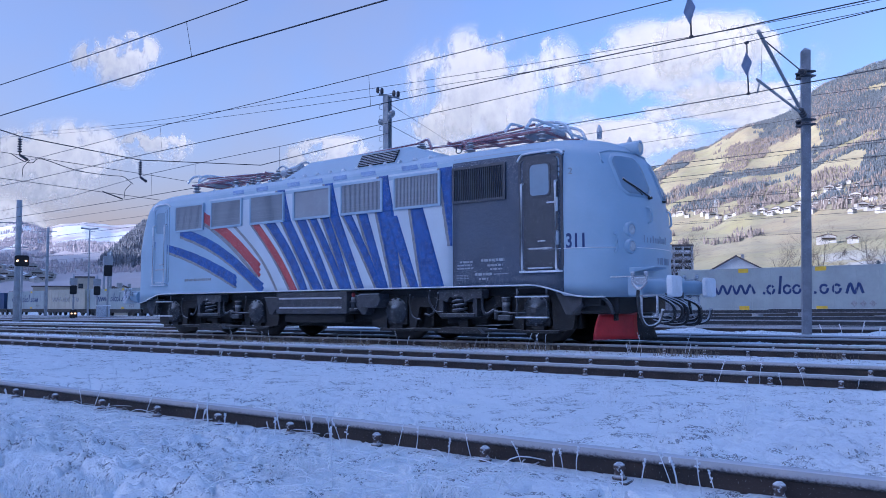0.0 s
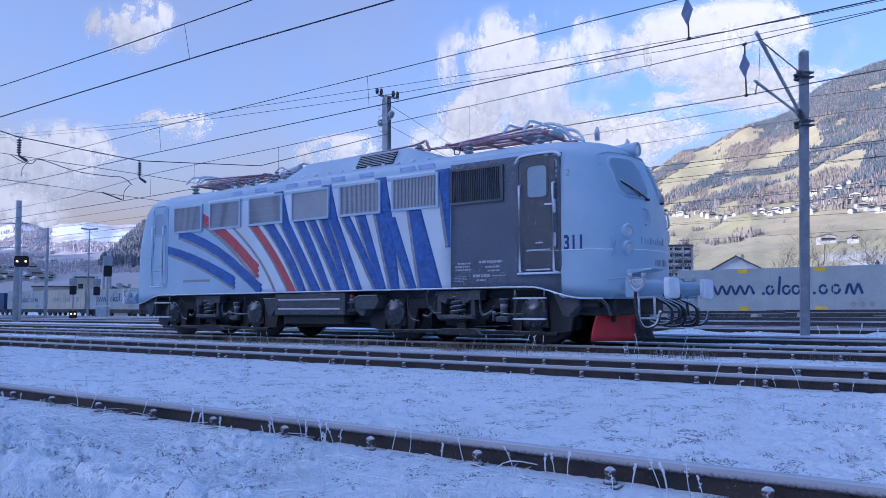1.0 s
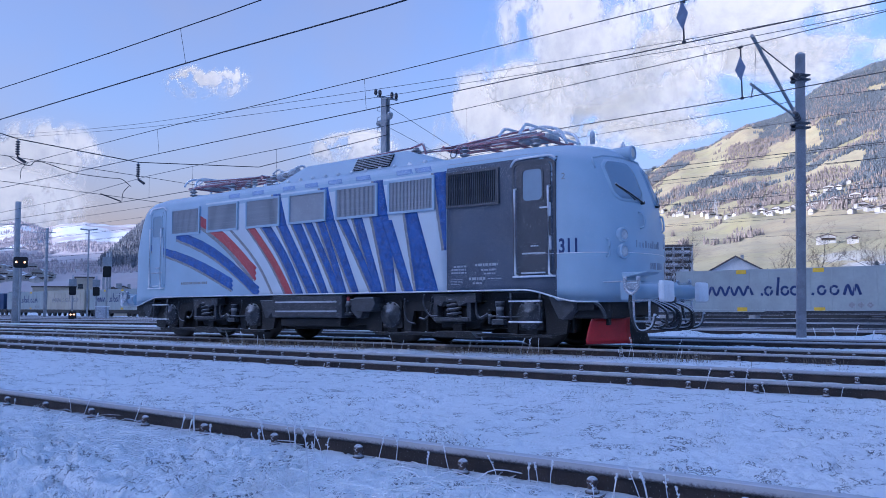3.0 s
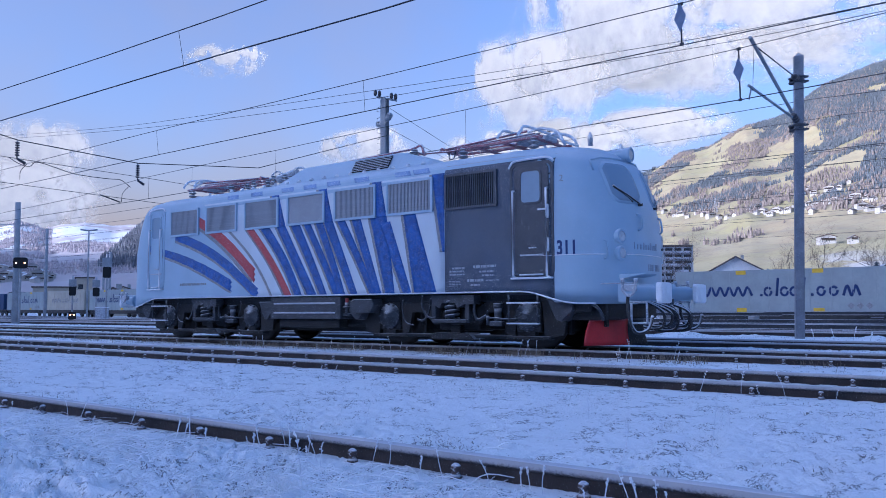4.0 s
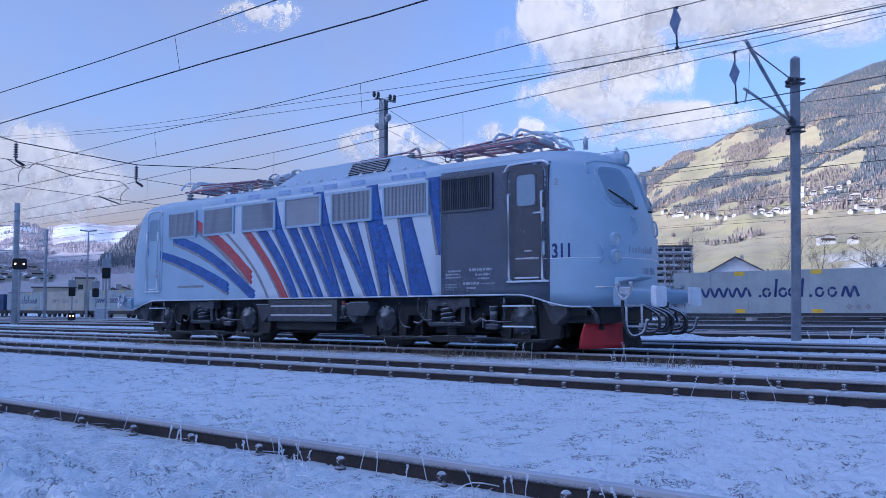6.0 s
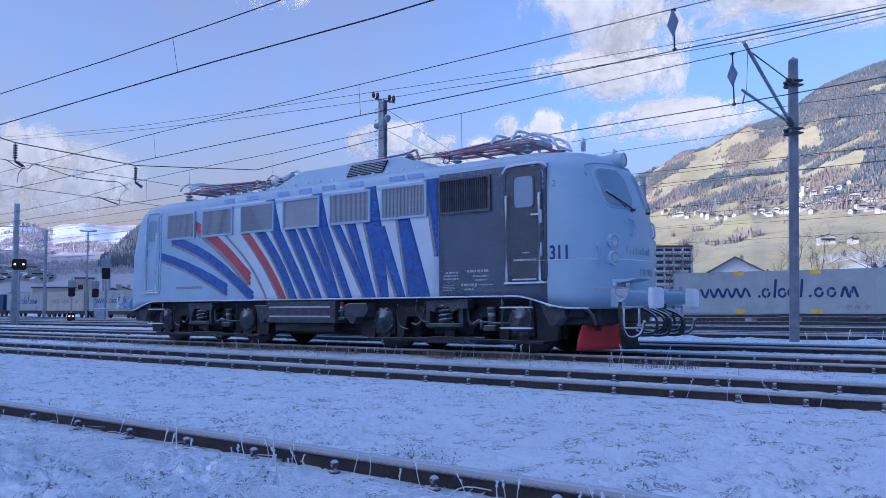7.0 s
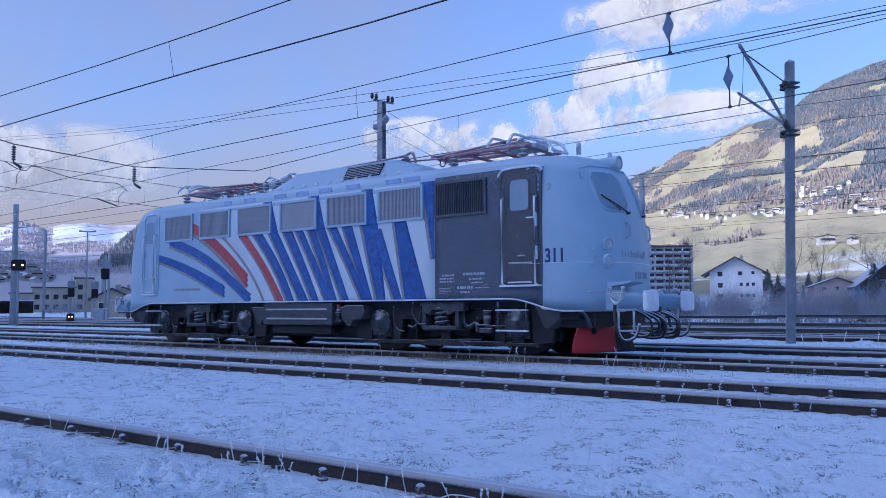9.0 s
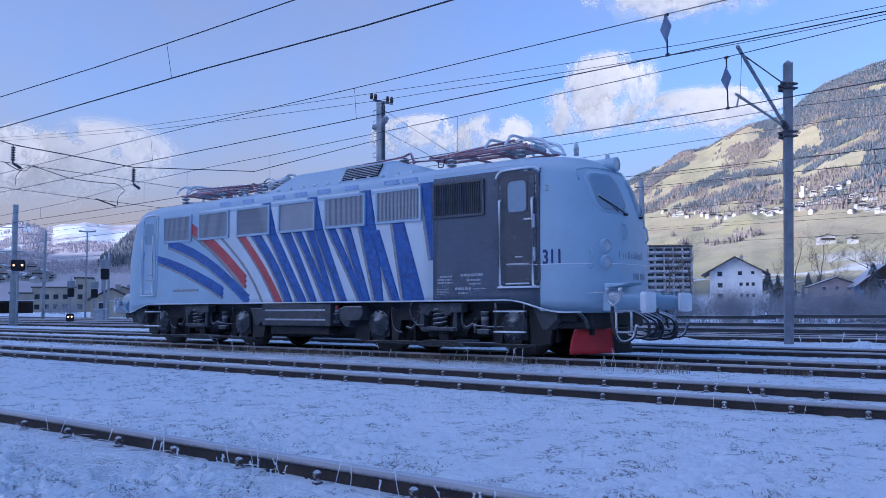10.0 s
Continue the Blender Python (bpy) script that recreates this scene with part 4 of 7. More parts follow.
    part("traction_motor", bm, M_GEAR, b)
    return b


def underframe(loco):
    # filler boxes added to close the space under the floor against see-through light
    bm = bm_new()
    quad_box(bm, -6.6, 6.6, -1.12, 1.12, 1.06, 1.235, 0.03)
    part("floor_filler", bm, M_GEAR, loco)
    bm = bm_new()
    quad_box(bm, -1.75, 1.75, -0.55, 0.95, 0.42, 1.06, 0.04)
    part("tank_filler", bm, M_GEAR, loco)
    # battery box with ribs
    bm = bm_new()
    quad_box(bm, -1.17, 1.10, -1.47, -1.0, 0.72, 1.21, 0.015)
    box = part("battery_box", bm, M_GEARLIGHT, loco, "dark ribbed battery box under the sill")
    for z in (0.86, 1.07):
        bm = bm_new()
        quad_box(bm, -1.05, 0.95, -1.487, -1.468, z - 0.018, z + 0.018, 0.006)
        part("rib", bm, M_FROSTMETAL, box)
    for x in (-1.1, 1.03):
        bm = bm_new()
        for k in range(8):
            rod(bm, (x, -1.478, 0.76 + 0.056 * k), (x, -1.466, 0.76 + 0.056 * k), 0.011, n=6)
        part("rivet", bm, M_GEARLIGHT, box)
    bm = bm_new()
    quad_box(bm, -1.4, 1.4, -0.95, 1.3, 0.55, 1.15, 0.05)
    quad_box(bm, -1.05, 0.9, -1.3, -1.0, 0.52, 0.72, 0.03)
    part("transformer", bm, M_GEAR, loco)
    bm = bm_new()
    prism(bm, [(1.38, 1.10), (1.48, 1.15), (2.0, 1.15), (2.05, 1.02), (1.95, 0.86), (1.5, 0.84), (1.38, 0.95)], -1.45, -1.05, 0.015)
    part("relay_box", bm, M_GEARLIGHT, loco)
    bm = bm_new()
    rod(bm, (1.2, -1.36, 0.82), (1.2, -1.36, 1.08), 0.05)
    rod(bm, (1.2, -1.36, 0.96), (1.2, -1.36, 1.0), 0.085)
    quad_box(bm, 1.1, 1.3, -1.4, -1.3, 0.78, 0.84, 0.02)
    v = part("valve", bm, M_GEARLIGHT, loco)
    bm = bm_new()
    lathe(bm, [(0, 0.03), (0.06, 0.045), (0.1, 0.03)], (1.2, -1.36, 1.08), (0, 0, 1), 10)
    part("valve_knob", bm, M_RED, v)
    # cab ladders hanging by the end axle
    for x0 in (5.37, -6.1):
        bm = bm_new()
        quad_box(bm, x0 - 0.03, x0 + 0.65, -1.40, -1.30, 1.19, 1.215)
        ladder = part("ladder", bm, M_GEARLIGHT, loco)
        for x in (x0, x0 + 0.62):
            bm = bm_new()
            rod(bm, (x, -1.38, 1.2), (x, -1.38, 0.62), 0.02, n=6)
            part("ladder_rail", bm, M_GEARLIGHT, ladder)
        for z in (1.04, 0.66):
            bm = bm_new()
            quad_box(bm, x0 - 0.03, x0 + 0.65, -1.42, -1.34, z - 0.014, z + 0.014, 0.005)
            part("tread", bm, M_RIME, ladder)
    bm = bm_new()
    lathe(bm, [(0, 0.03), (0.05, 0.06), (0.16, 0.06), (0.2, 0.03)], (6.32, -1.40, 1.10), (1, 0, 0), 12)
    part("side_lamp", bm, M_FROSTMETAL, loco)
    for x0, x1 in ((6.5, 7.25), (-7.25, -6.5)):
        bm = bm_new()
        quad_box(bm, min(x0, x1), max(x0, x1), -1.1, 1.1, 0.72, 1.05, 0.05)
        quad_box(bm, x0 + 0.1, x0 + 0.5, -1.25, -1.05, 0.86, 1.05, 0.03)
        part("air_reservoir", bm, M_GEAR, loco)
    bm = bm_new()
    tube(bm, curve_pts([(6.9, -1.2, 1.0), (7.05, -1.22, 0.98), (7.15, -1.2, 0.86), (7.2, -1.2, 0.72)], 5), 0.03, 7)
    part("air_pipe", bm, M_GEARLIGHT, loco)
    bm = bm_new()
    tube(bm, curve_pts([(3.3, -1.35, 1.2), (3.32, -1.4, 1.0), (3.45, -1.38, 0.78), (3.6, -1.3, 0.76)], 5), 0.018, 6)
    part("air_pipe", bm, M_GEARLIGHT, loco)


# ---- roof equipment ----
def insulator(bm, x, y, z, h=0.26, r=0.085):
    prof = [(0, r * 0.7), (0.02, r * 0.7)]
    n = 3
    for k in range(n):
        d = 0.03 + (h - 0.06) * k / n
        s = (h - 0.06) / n
        prof += [(d, r * 0.45), (d + s * 0.35, r), (d + s * 0.55, r), (d + s * 0.8, r * 0.45)]
    prof += [(h - 0.02, r * 0.5), (h - 0.02, r * 0.7), (h, r * 0.65)]
    lathe(bm, prof, (x, y, z), (0, 0, 1), 14)


def roof_gear(loco, body):
    # raised hood with louvres
    bm = bm_new()
    out = [(-1.75, 4.0), (-1.0, 4.36), (-0.85, 4.40), (2.05, 4.40), (2.25, 4.38), (3.0, 4.12), (3.15, 4.0)]
    rows = []
    for y, k in ((-1.02, 0.0), (-0.95, 0.12), (-0.66, 0.94), (-0.55, 1.0), (0.55, 1.0), (0.66, 0.94), (0.95, 0.12), (1.02, 0.0)):
        rows.append([bm.verts.new((x, y, 3.90 + (z - 3.90) * k)) for x, z in out])
    for a, b in zip(rows, rows[1:]):
        for k in range(len(out) - 1):
            bm.faces.new((a[k], a[k + 1], b[k + 1], b[k]))
    hood = part("roof_hood", bm, M_PAINT, body, "raised roof hood with a side louvre, frosted over")
    bm = bm_new()
    quad_box(bm, -0.55, 0.55, -0.012, 0.012, -0.17, 0.17)
    lou = part("louvre", bm, M_DARKHOLE, hood)
    lou.matrix_basis = pose(1.45, -0.835, 4.17, -31, 0, 0)
    bm = bm_new()
    quad_box(bm, -0.55, 0.55, -0.016, 0.012, -0.007, 0.007)
    me = mesh_of("blade", bm, M_FROSTMETAL)
    for k in range(7):
        share("blade", me, lou, pose(0, -0.012, -0.15 + 0.05 * k, 30))
    # bolted seam rail with clips
    bm = bm_new()
    quad_box(bm, -3.4, 3.3, -1.07, -1.0, 3.915, 3.945, 0.01)
    seam = part("roof_seam", bm, M_PAINT, body)
    bm = bm_new()
    lathe(bm, [(0, 0.03), (0.03, 0.045), (0.06, 0.03)], (0, 0, 0), (0, 0, 1), 8)
    rod(bm, (-0.06, 0, 0.02), (0.06, 0, 0.02), 0.014, n=6)
    me = mesh_of("clip", bm, M_RIME)
    for k in range(16):
        share("clip", me, seam, pose(-3.2 + 0.42 * k, -1.05, 3.945))
    bm = bm_new()
    for x in (2.38,):
        insulator(bm, x, -0.45, 4.22, 0.22, 0.11)
    part("insulator", bm, M_PORCELAIN, body)
    bm = bm_new()
    tube(bm, curve_pts([(2.2, -0.45, 4.46), (2.38, -0.45, 4.48), (2.55, -0.45, 4.52), (2.62, -0.45, 4.4), (2.66, -0.45, 4.28)], 5), 0.03, 7)
    rod(bm, (0.0, -0.40, 4.42), (2.2, -0.45, 4.46), 0.022, n=8)
    rod(bm, (2.4, -0.4, 4.34), (4.2, -0.2, 4.30), 0.02, n=8)
    part("roof_line", bm, M_PANTO, body, "red high-voltage roof conductor")
    # switchgear behind the hood
    for x, y, h in ((-1.95, -0.5, 0.36), (-2.25, -0.5, 0.34), (-2.62, -0.35, 0.3), (-2.1, 0.3, 0.36), (-2.95, -0.55, 0.28), (-3.25, -0.5, 0.26), (-1.68, -0.62, 0.30), (-1.45, -0.64, 0.24)):
        bm = bm_new()
        insulator(bm, x, y, 4.0, h, 0.085)
        part("insulator", bm, M_PORCELAIN, body)
    bm = bm_new()
    rod(bm, (-2.0, -0.55, 4.22), (-1.35, -0.5, 4.34), 0.1, 0.09)
    rod(bm, (-1.75, -0.4, 4.18), (-1.3, -0.2, 4.25), 0.12)
    tube(bm, curve_pts([(-1.5, -0.5, 4.3), (-1.4, -0.52, 4.42), (-1.2, -0.5, 4.44), (-1.1, -0.5, 4.38)], 5), 0.028, 7)
    tube(bm, curve_pts([(-2.3, -0.5, 4.36), (-2.1, -0.5, 4.44), (-1.9, -0.5, 4.36)], 5), 0.022, 7)
    part("main_switch", bm, M_FROSTMETAL, body)
    for cx, sgn in ((4.75, 1), (-4.75, -1)):
        pantograph(body, cx, sgn)


def pantograph(body, cx, sgn):
    p = thing("pantograph", "", "")
    for k in ("label", "category"):
        if k in p:
            del p[k]
    tagged(p, "folded faded-red pantograph rimed with frost")
    p.parent = body
    p.matrix_basis = pose(cx, 0, 4.03, 0, 0, 0 if sgn > 0 else 180)
    for x, y in ((-0.95, -0.6), (0.75, -0.6), (-0.95, 0.6), (0.75, 0.6)):
        bm = bm_new()
        insulator(bm, x, y, -0.10, 0.33, 0.105)
        part("insulator", bm, M_PORCELAIN, p)
    bm = bm_new()
    for y in (-0.6, 0.6):
        quad_box(bm, -1.15, 0.95, y - 0.03, y + 0.03, 0.22, 0.27, 0.008)
    for x in (-0.7, 0.0, 0.75):
        quad_box(bm, x - 0.03, x + 0.03, -0.6, 0.6, 0.22, 0.27, 0.008)
    part("base_frame", bm, M_PANTO, p)
    for y in (-0.38, 0.38):
        bm = bm_new()
        rod(bm, (0.75, y, 0.32), (-1.65, y * 0.55, 0.30), 0.045, 0.03)
        rod(bm, (0.6, y * 0.8, 0.38), (-1.9, y * 0.4, 0.36), 0.03, 0.025)
        part("lower_arm", bm, M_PANTO, p)
    bm = bm_new()
    for y in (-0.2, 0.2):
        rod(bm, (-1.7, y, 0.37), (0.5, y * 2.2, 0.43), 0.026, 0.026)
    rod(bm, (-1.75, -0.28, 0.36), (-1.75, 0.28, 0.36), 0.05)
    part("upper_arm", bm, M_PANTO, p)
    for x, h in ((0.15, 0.44), (0.62, 0.47)):
        bm = bm_new()
        tube(bm, curve_pts([(x, -0.98, 0.24), (x + 0.02, -0.88, 0.36), (x, -0.68, h), (x, 0, h + 0.01), (x, 0.68, h), (x + 0.02, 0.88, 0.36), (x, 0.98, 0.24)], 6), 0.028, 8)
        part("collector_bow", bm, M_RIME, p)
    bm = bm_new()
    tube(bm, curve_pts([(0.45, -0.3, 0.44), (0.75, -0.3, 0.47), (1.1, -0.3, 0.36), (1.25, -0.3, 0.14)], 6), 0.03, 8)
    tube(bm, curve_pts([(0.45, 0.3, 0.44), (0.75, 0.3, 0.47), (1.1, 0.3, 0.36), (1.25, 0.3, 0.14)], 6), 0.03, 8)
    rod(bm, (1.25, -0.3, 0.15), (1.25, 0.3, 0.15), 0.025)
    part("bow_horn", bm, M_RIME, p)
    bm = bm_new()
    for k in range(5):
        rod(bm, (0.2 + 0.12 * k, -0.25 + 0.1 * k, 0.26), (0.28 + 0.1 * k, -0.2 + 0.1 * k, 0.42), 0.035)
    quad_box(bm, 0.1, 0.85, -0.2, 0.2, 0.25, 0.36, 0.03)
    part("drive", bm, M_FROSTMETAL, p)
    bm = bm_new()
    tube(bm, curve_pts([(-1.5, -0.3, 0.3), (-1.52, -0.32, 0.14), (-1.4, -0.32, 0.12), (-1.36, -0.3, 0.28)], 6), 0.012, 6)
    part("shunt_cable", bm, M_WIRE, p)


def locomotive():
    loco = thing("locomotive", "pale electric locomotive with blue and red stripes, parked on rails", "locomotive")
    body = loco_body(loco)
    livery(body)
    vents(body)
    cab_door(body, 5.51, 6.42, M_PLAINANTH)
    cab_door(body, -6.14, -5.42, M_PAINT, True)
    lettering("311", 0.36, M_NAVY, "number", body, (6.46, 1.885), bold=0.01, wide=0.70)
    lettering("2", 0.17, M_GREYP, "number", body, (6.50, 3.20))
    bars(body, [(4.16, 1.70, 0.30, 0.035), (4.10, 1.64, 0.34, 0.03), (4.10, 1.58, 0.36, 0.03), (4.66, 1.71, 0.52, 0.05), (4.80, 1.62, 0.34, 0.035), (4.86, 1.55, 0.26, 0.03), (4.52, 1.45, 0.38, 0.05), (4.60, 1.37, 0.22, 0.035), (4.95, 1.46, 0.30, 0.018), (4.08, 1.46, 0.28, 0.012), (4.08, 1.43, 0.28, 0.012), (4.08, 1.40, 0.3, 0.012), (4.08, 1.37, 0.22, 0.012)], M_FADED)
    bars(body, [(-4.7, 1.56, 1.1, 0.06)], M_GREYP)
    cab_front(body, loco)
    for e in (1, -1):
        buffers(loco, e)
    plough(loco)
    bogie(loco, 3.95)
    bogie(loco, -3.95)
    underframe(loco)
    roof_gear(loco, body)
    return loco


locomotive()

# ---- overhead line ----
def wire_run(name, pts, r, label, group="overhead wires"):
    bm = bm_new()
    tube(bm, pts, r, 5)
    return solo(name, bm, M_WIRE, label, "wire", group)


def sagging(x0, x1, y, z, sag, n=24, y1=None, z1=None):
    y1 = y if y1 is None else y1
    z1 = z if z1 is None else z1
    return [(x0 + (x1 - x0) * i / n, y + (y1 - y) * i / n, z + (z1 - z) * i / n - 4 * sag * (i / n) * (1 - i / n)) for i in range(n + 1)]


def overhead_line():
    # over the front siding
    wire_run("carrier_wire", [(-75, -6.65, 6.1), (-17.3, -6.63, 5.68), (-3.75, -6.63, 5.47), (0.5, -6.63, 5.38), (3.6, -6.63, 5.35), (18, -6.63, 5.33), (60, -6.65, 5.9)], 0.009, "dark carrier wire slung above the snowy siding")
    wire_run("contact_wire", [(-75, -6.65, 4.9), (-3.75, -6.63, 4.82), (3.6, -6.63, 4.76), (6.9, -6.63, 4.69), (60, -6.65, 4.7)], 0.011, "dark contact wire above the snowy siding")
    wire_run("dropper", [(2.6, -6.63, 5.36), (2.75, -6.63, 4.78)], 0.004, "thin dropper between two overhead wires")
    # over the locomotive
    wire_run("carrier_wire", [(-90, 0.5, 6.9), (-50, 0.5, 6.52), (-19.6, 0.55, 6.57), (-8.9, 0.55, 6.67), (0, 0.55, 6.68), (8.0, 0.55, 6.70), (30, 0.55, 6.75), (60, 0.5, 6.9)], 0.010, "carrier wire above the locomotive")
    wire_run("contact_wire", [(-90, 0.5, 5.8), (-17.3, 0.6, 5.83), (-9.2, 0.65, 5.90), (8.0, 0.65, 5.92), (60, 0.5, 5.9)], 0.012, "contact wire above the locomotive")
    for x, a, b in ((-9.1, 6.66, 5.91), (-0.1, 6.67, 5.92)):
        wire_run("dropper", [(x, 0.55, a), (x - 0.03, 0.65, b)], 0.005, "thin dropper between two overhead wires")
    # the track behind it
    wire_run("carrier_wire", [(-90, 4.6, 5.9), (-40, 4.4, 5.62), (-21.5, 4.3, 5.95), (-15.5, 4.3, 6.31), (-11.0, 4.3, 6.40), (-7.7, 4.3, 6.43), (0.3, 4.3, 6.59), (8.05, 4.3, 6.81), (11.0, 4.3, 6.95), (60, 4.3, 8.9)], 0.010, "carrier wire above the track behind the locomotive")
    wire_run("contact_wire", [(-90, 4.5, 5.3), (-17.0, 4.3, 5.40), (3.4, 4.25, 5.57), (8.06, 4.3, 5.62), (11, 4.3, 5.70), (60, 4.4, 6.6)], 0.012, "contact wire above the track behind the locomotive")
    for x, a, b in ((-24, 5.9, 5.38), (-15.4, 6.32, 5.41), (-12.5, 6.37, 5.44), (-7.7, 6.43, 5.48), (0.4, 6.59, 5.54)):
        wire_run("dropper", [(x, 4.3, a), (x, 4.3, b)], 0.005, "thin dropper between two overhead wires")
    # feeder pair on the tall mast
    wire_run("feeder_wire", curve_pts([(-95, 18.8, 20.6), (-62.3, 18.8, 16.87), (-43.2, 18.8, 14.93), (-30.6, 18.8, 14.05), (-17, 18.8, 13.22), (-10.7, 18.8, 12.85), (-1.2, 18.8, 12.39), (9.3, 18.8, 12.12), (40, 18.8, 12.3)], 5), 0.014, "thin feeder wire strung over the tall mast")
    wire_run("feeder_wire", curve_pts([(-95, 18.4, 20.0), (-61.4, 18.4, 16.38), (-42.2, 18.4, 14.46), (-30.1, 18.4, 13.48), (-16.1, 18.4, 12.58), (-10.4, 18.4, 12.33), (-1.1, 18.4, 11.86), (9.3, 18.4, 11.66), (40, 18.4, 12.0)], 5), 0.014, "thin feeder wire strung over the tall mast")
    # far tracks: carrier and contact wires in front of the hillside
    for y, zc, zk in ((11.8, 7.2, 5.6), (16.4, 7.6, 5.9), (21.0, 7.2, 5.5), (25.6, 7.4, 5.7), (33.5, 7.4, 5.8), (40.5, 6.9, 5.4)):
        wire_run("carrier_wire", sagging(-90, 8, y, zc, 0.5) + sagging(8, 60, y, zc, 0.4)[1:], 0.010, "thin carrier wire over a far track")
        wire_run("contact_wire", [(-90, y, zk), (60, y, zk)], 0.011, "thin contact wire over a far track")


overhead_line()


def string_insulator(bm, x, y, z0, z1, r=0.07):
    n = 6
    prof = [(0, 0.02)]
    for k in range(n):
        a = (z0 - z1) * (0.1 + 0.8 * k / n)
        s = (z0 - z1) * 0.8 / n
        prof += [(a, 0.028), (a + s * 0.3, r), (a + s * 0.6, r), (a + s * 0.85, 0.028)]
    prof += [(z0 - z1, 0.02)]
    lathe(bm, prof, (x, y, z0), (0, 0, -1), 12)


def cross_span():
    """Head-span wires across the yard with hanging insulators."""
    x = -17.3
    t = thing("head_span", "dark cross-span wires with hanging insulators above the yard tracks", "overhead span")
    rows = (("upper_wire", [(x, -14, 9.6), (x, -0.74, 7.48), (x, -0.03, 7.36), (x, 4.97, 7.18), (x, 11.5, 7.87), (x + 2.2, 18.6, 10.4)], 0.02),
            ("middle_wire", [(x, -14, 6.9), (x, -0.7, 6.66), (x, 5.0, 6.60), (x, 7.4, 6.55), (x + 1.5, 18.6, 6.4)], 0.011),
            ("lower_wire", [(x, -14, 5.8), (x, -0.7, 5.69), (x, 5.0, 5.58), (x, 6.0, 5.56), (x + 1.5, 18.6, 5.4)], 0.011),
            ("jumper", curve_pts([(x, -0.35, 6.66), (x, 0.1, 6.45), (x, 0.45, 6.42), (x, 0.8, 6.62), (x, 2.2, 6.36), (x, 3.6, 6.34), (x, 4.2, 6.36), (x, 4.65, 6.1)], 6), 0.015),
            ("jumper", curve_pts([(x, 0.35, 6.5), (x, 0.12, 6.2), (x, 0.1, 5.85)], 6), 0.012),
            ("jumper", curve_pts([(x, 4.55, 6.1), (x, 4.3, 5.8), (x, 4.25, 5.42)], 6), 0.012))
    for n, pts, r in rows:
        bm = bm_new()
        tube(bm, pts, r, 6)
        part(n, bm, M_WIRE, t)
    for y, z0, z1 in ((-0.03, 7.36, 6.66), (4.97, 7.18, 6.45)):
        bm = bm_new()
        string_insulator(bm, x, y, z0, z1, 0.085)
        rod(bm, (x, y, z1), (x, y + 0.3, z1 - 0.16), 0.05, 0.06)
        part("insulator", bm, M_DARKINS, t, "brown string insulator")
    for y in (3.3,):
        bm = bm_new()
        rod(bm, (x, y, 5.64), (x, y + 0.9, 5.42), 0.025)
        part("steady_arm", bm, M_WIRE, t)


M_DARKINS = mat("dark_insulator", (0.05, 0.045, 0.05), 0.35, frost=0.4)
cross_span()


def diamond_sign(x, y, z_top, z_bot, zc, turn):
    t = thing("diamond_sign", "dark diamond plate hung on a rod between overhead wires", "sign", "hanging diamond signs")
    t.matrix_basis = pose(x, y, 0, 0, 0, turn)
    bm = bm_new()
    rod(bm, (0, 0, z_top), (0, 0, z_bot), 0.016, n=8)
    quad_box(bm, -0.05, 0.05, -0.02, 0.02, z_top - 0.03, z_top + 0.03, 0.008)
    quad_box(bm, -0.04, 0.04, -0.02, 0.02, z_bot - 0.03, z_bot + 0.03, 0.008)
    part("hanger", bm, M_WIRE, t)
    bm = bm_new()
    prism(bm, [(0, 0.29), (0.15, 0.0), (0, -0.29), (-0.15, 0.0)], -0.03, -0.022)
    p = part("plate", bm, M_SIGNBLUE, t)
    p.matrix_basis = pose(0, 0, zc)


M_SIGNBLUE = mat("slate_plate", (0.13, 0.18, 0.29), 0.5, var=0.2)
diamond_sign(8.07, 0.6, 6.70, 5.92, 6.44, -24)
diamond_sign(8.05, 4.3, 6.80, 5.62, 6.30, -24)


# ---- masts ----
def h_mast(bm, p0, p1, w, d):
    """A rolled steel mast of H section, standing from p0 to p1."""
    p0, p1 = Vector(p0), Vector(p1)
    for y0, y1, hw in ((-d / 2, -d / 2 + 0.02, w / 2), (d / 2 - 0.02, d / 2, w / 2), (-d / 2 + 0.02, d / 2 - 0.02, 0.012)):
        rings = []
        for p in (p0, p1):
            rings.append([bm.verts.new(p + Vector((sx * hw, y, 0))) for sx, y in ((-1, y0), (1, y0), (1, y1), (-1, y1))])
        a, b = rings
        for k in range(4):
            bm.faces.new((a[k], a[(k + 1) % 4], b[(k + 1) % 4], b[k]))
        bm.faces.new(a[::-1])
        bm.faces.new(b)


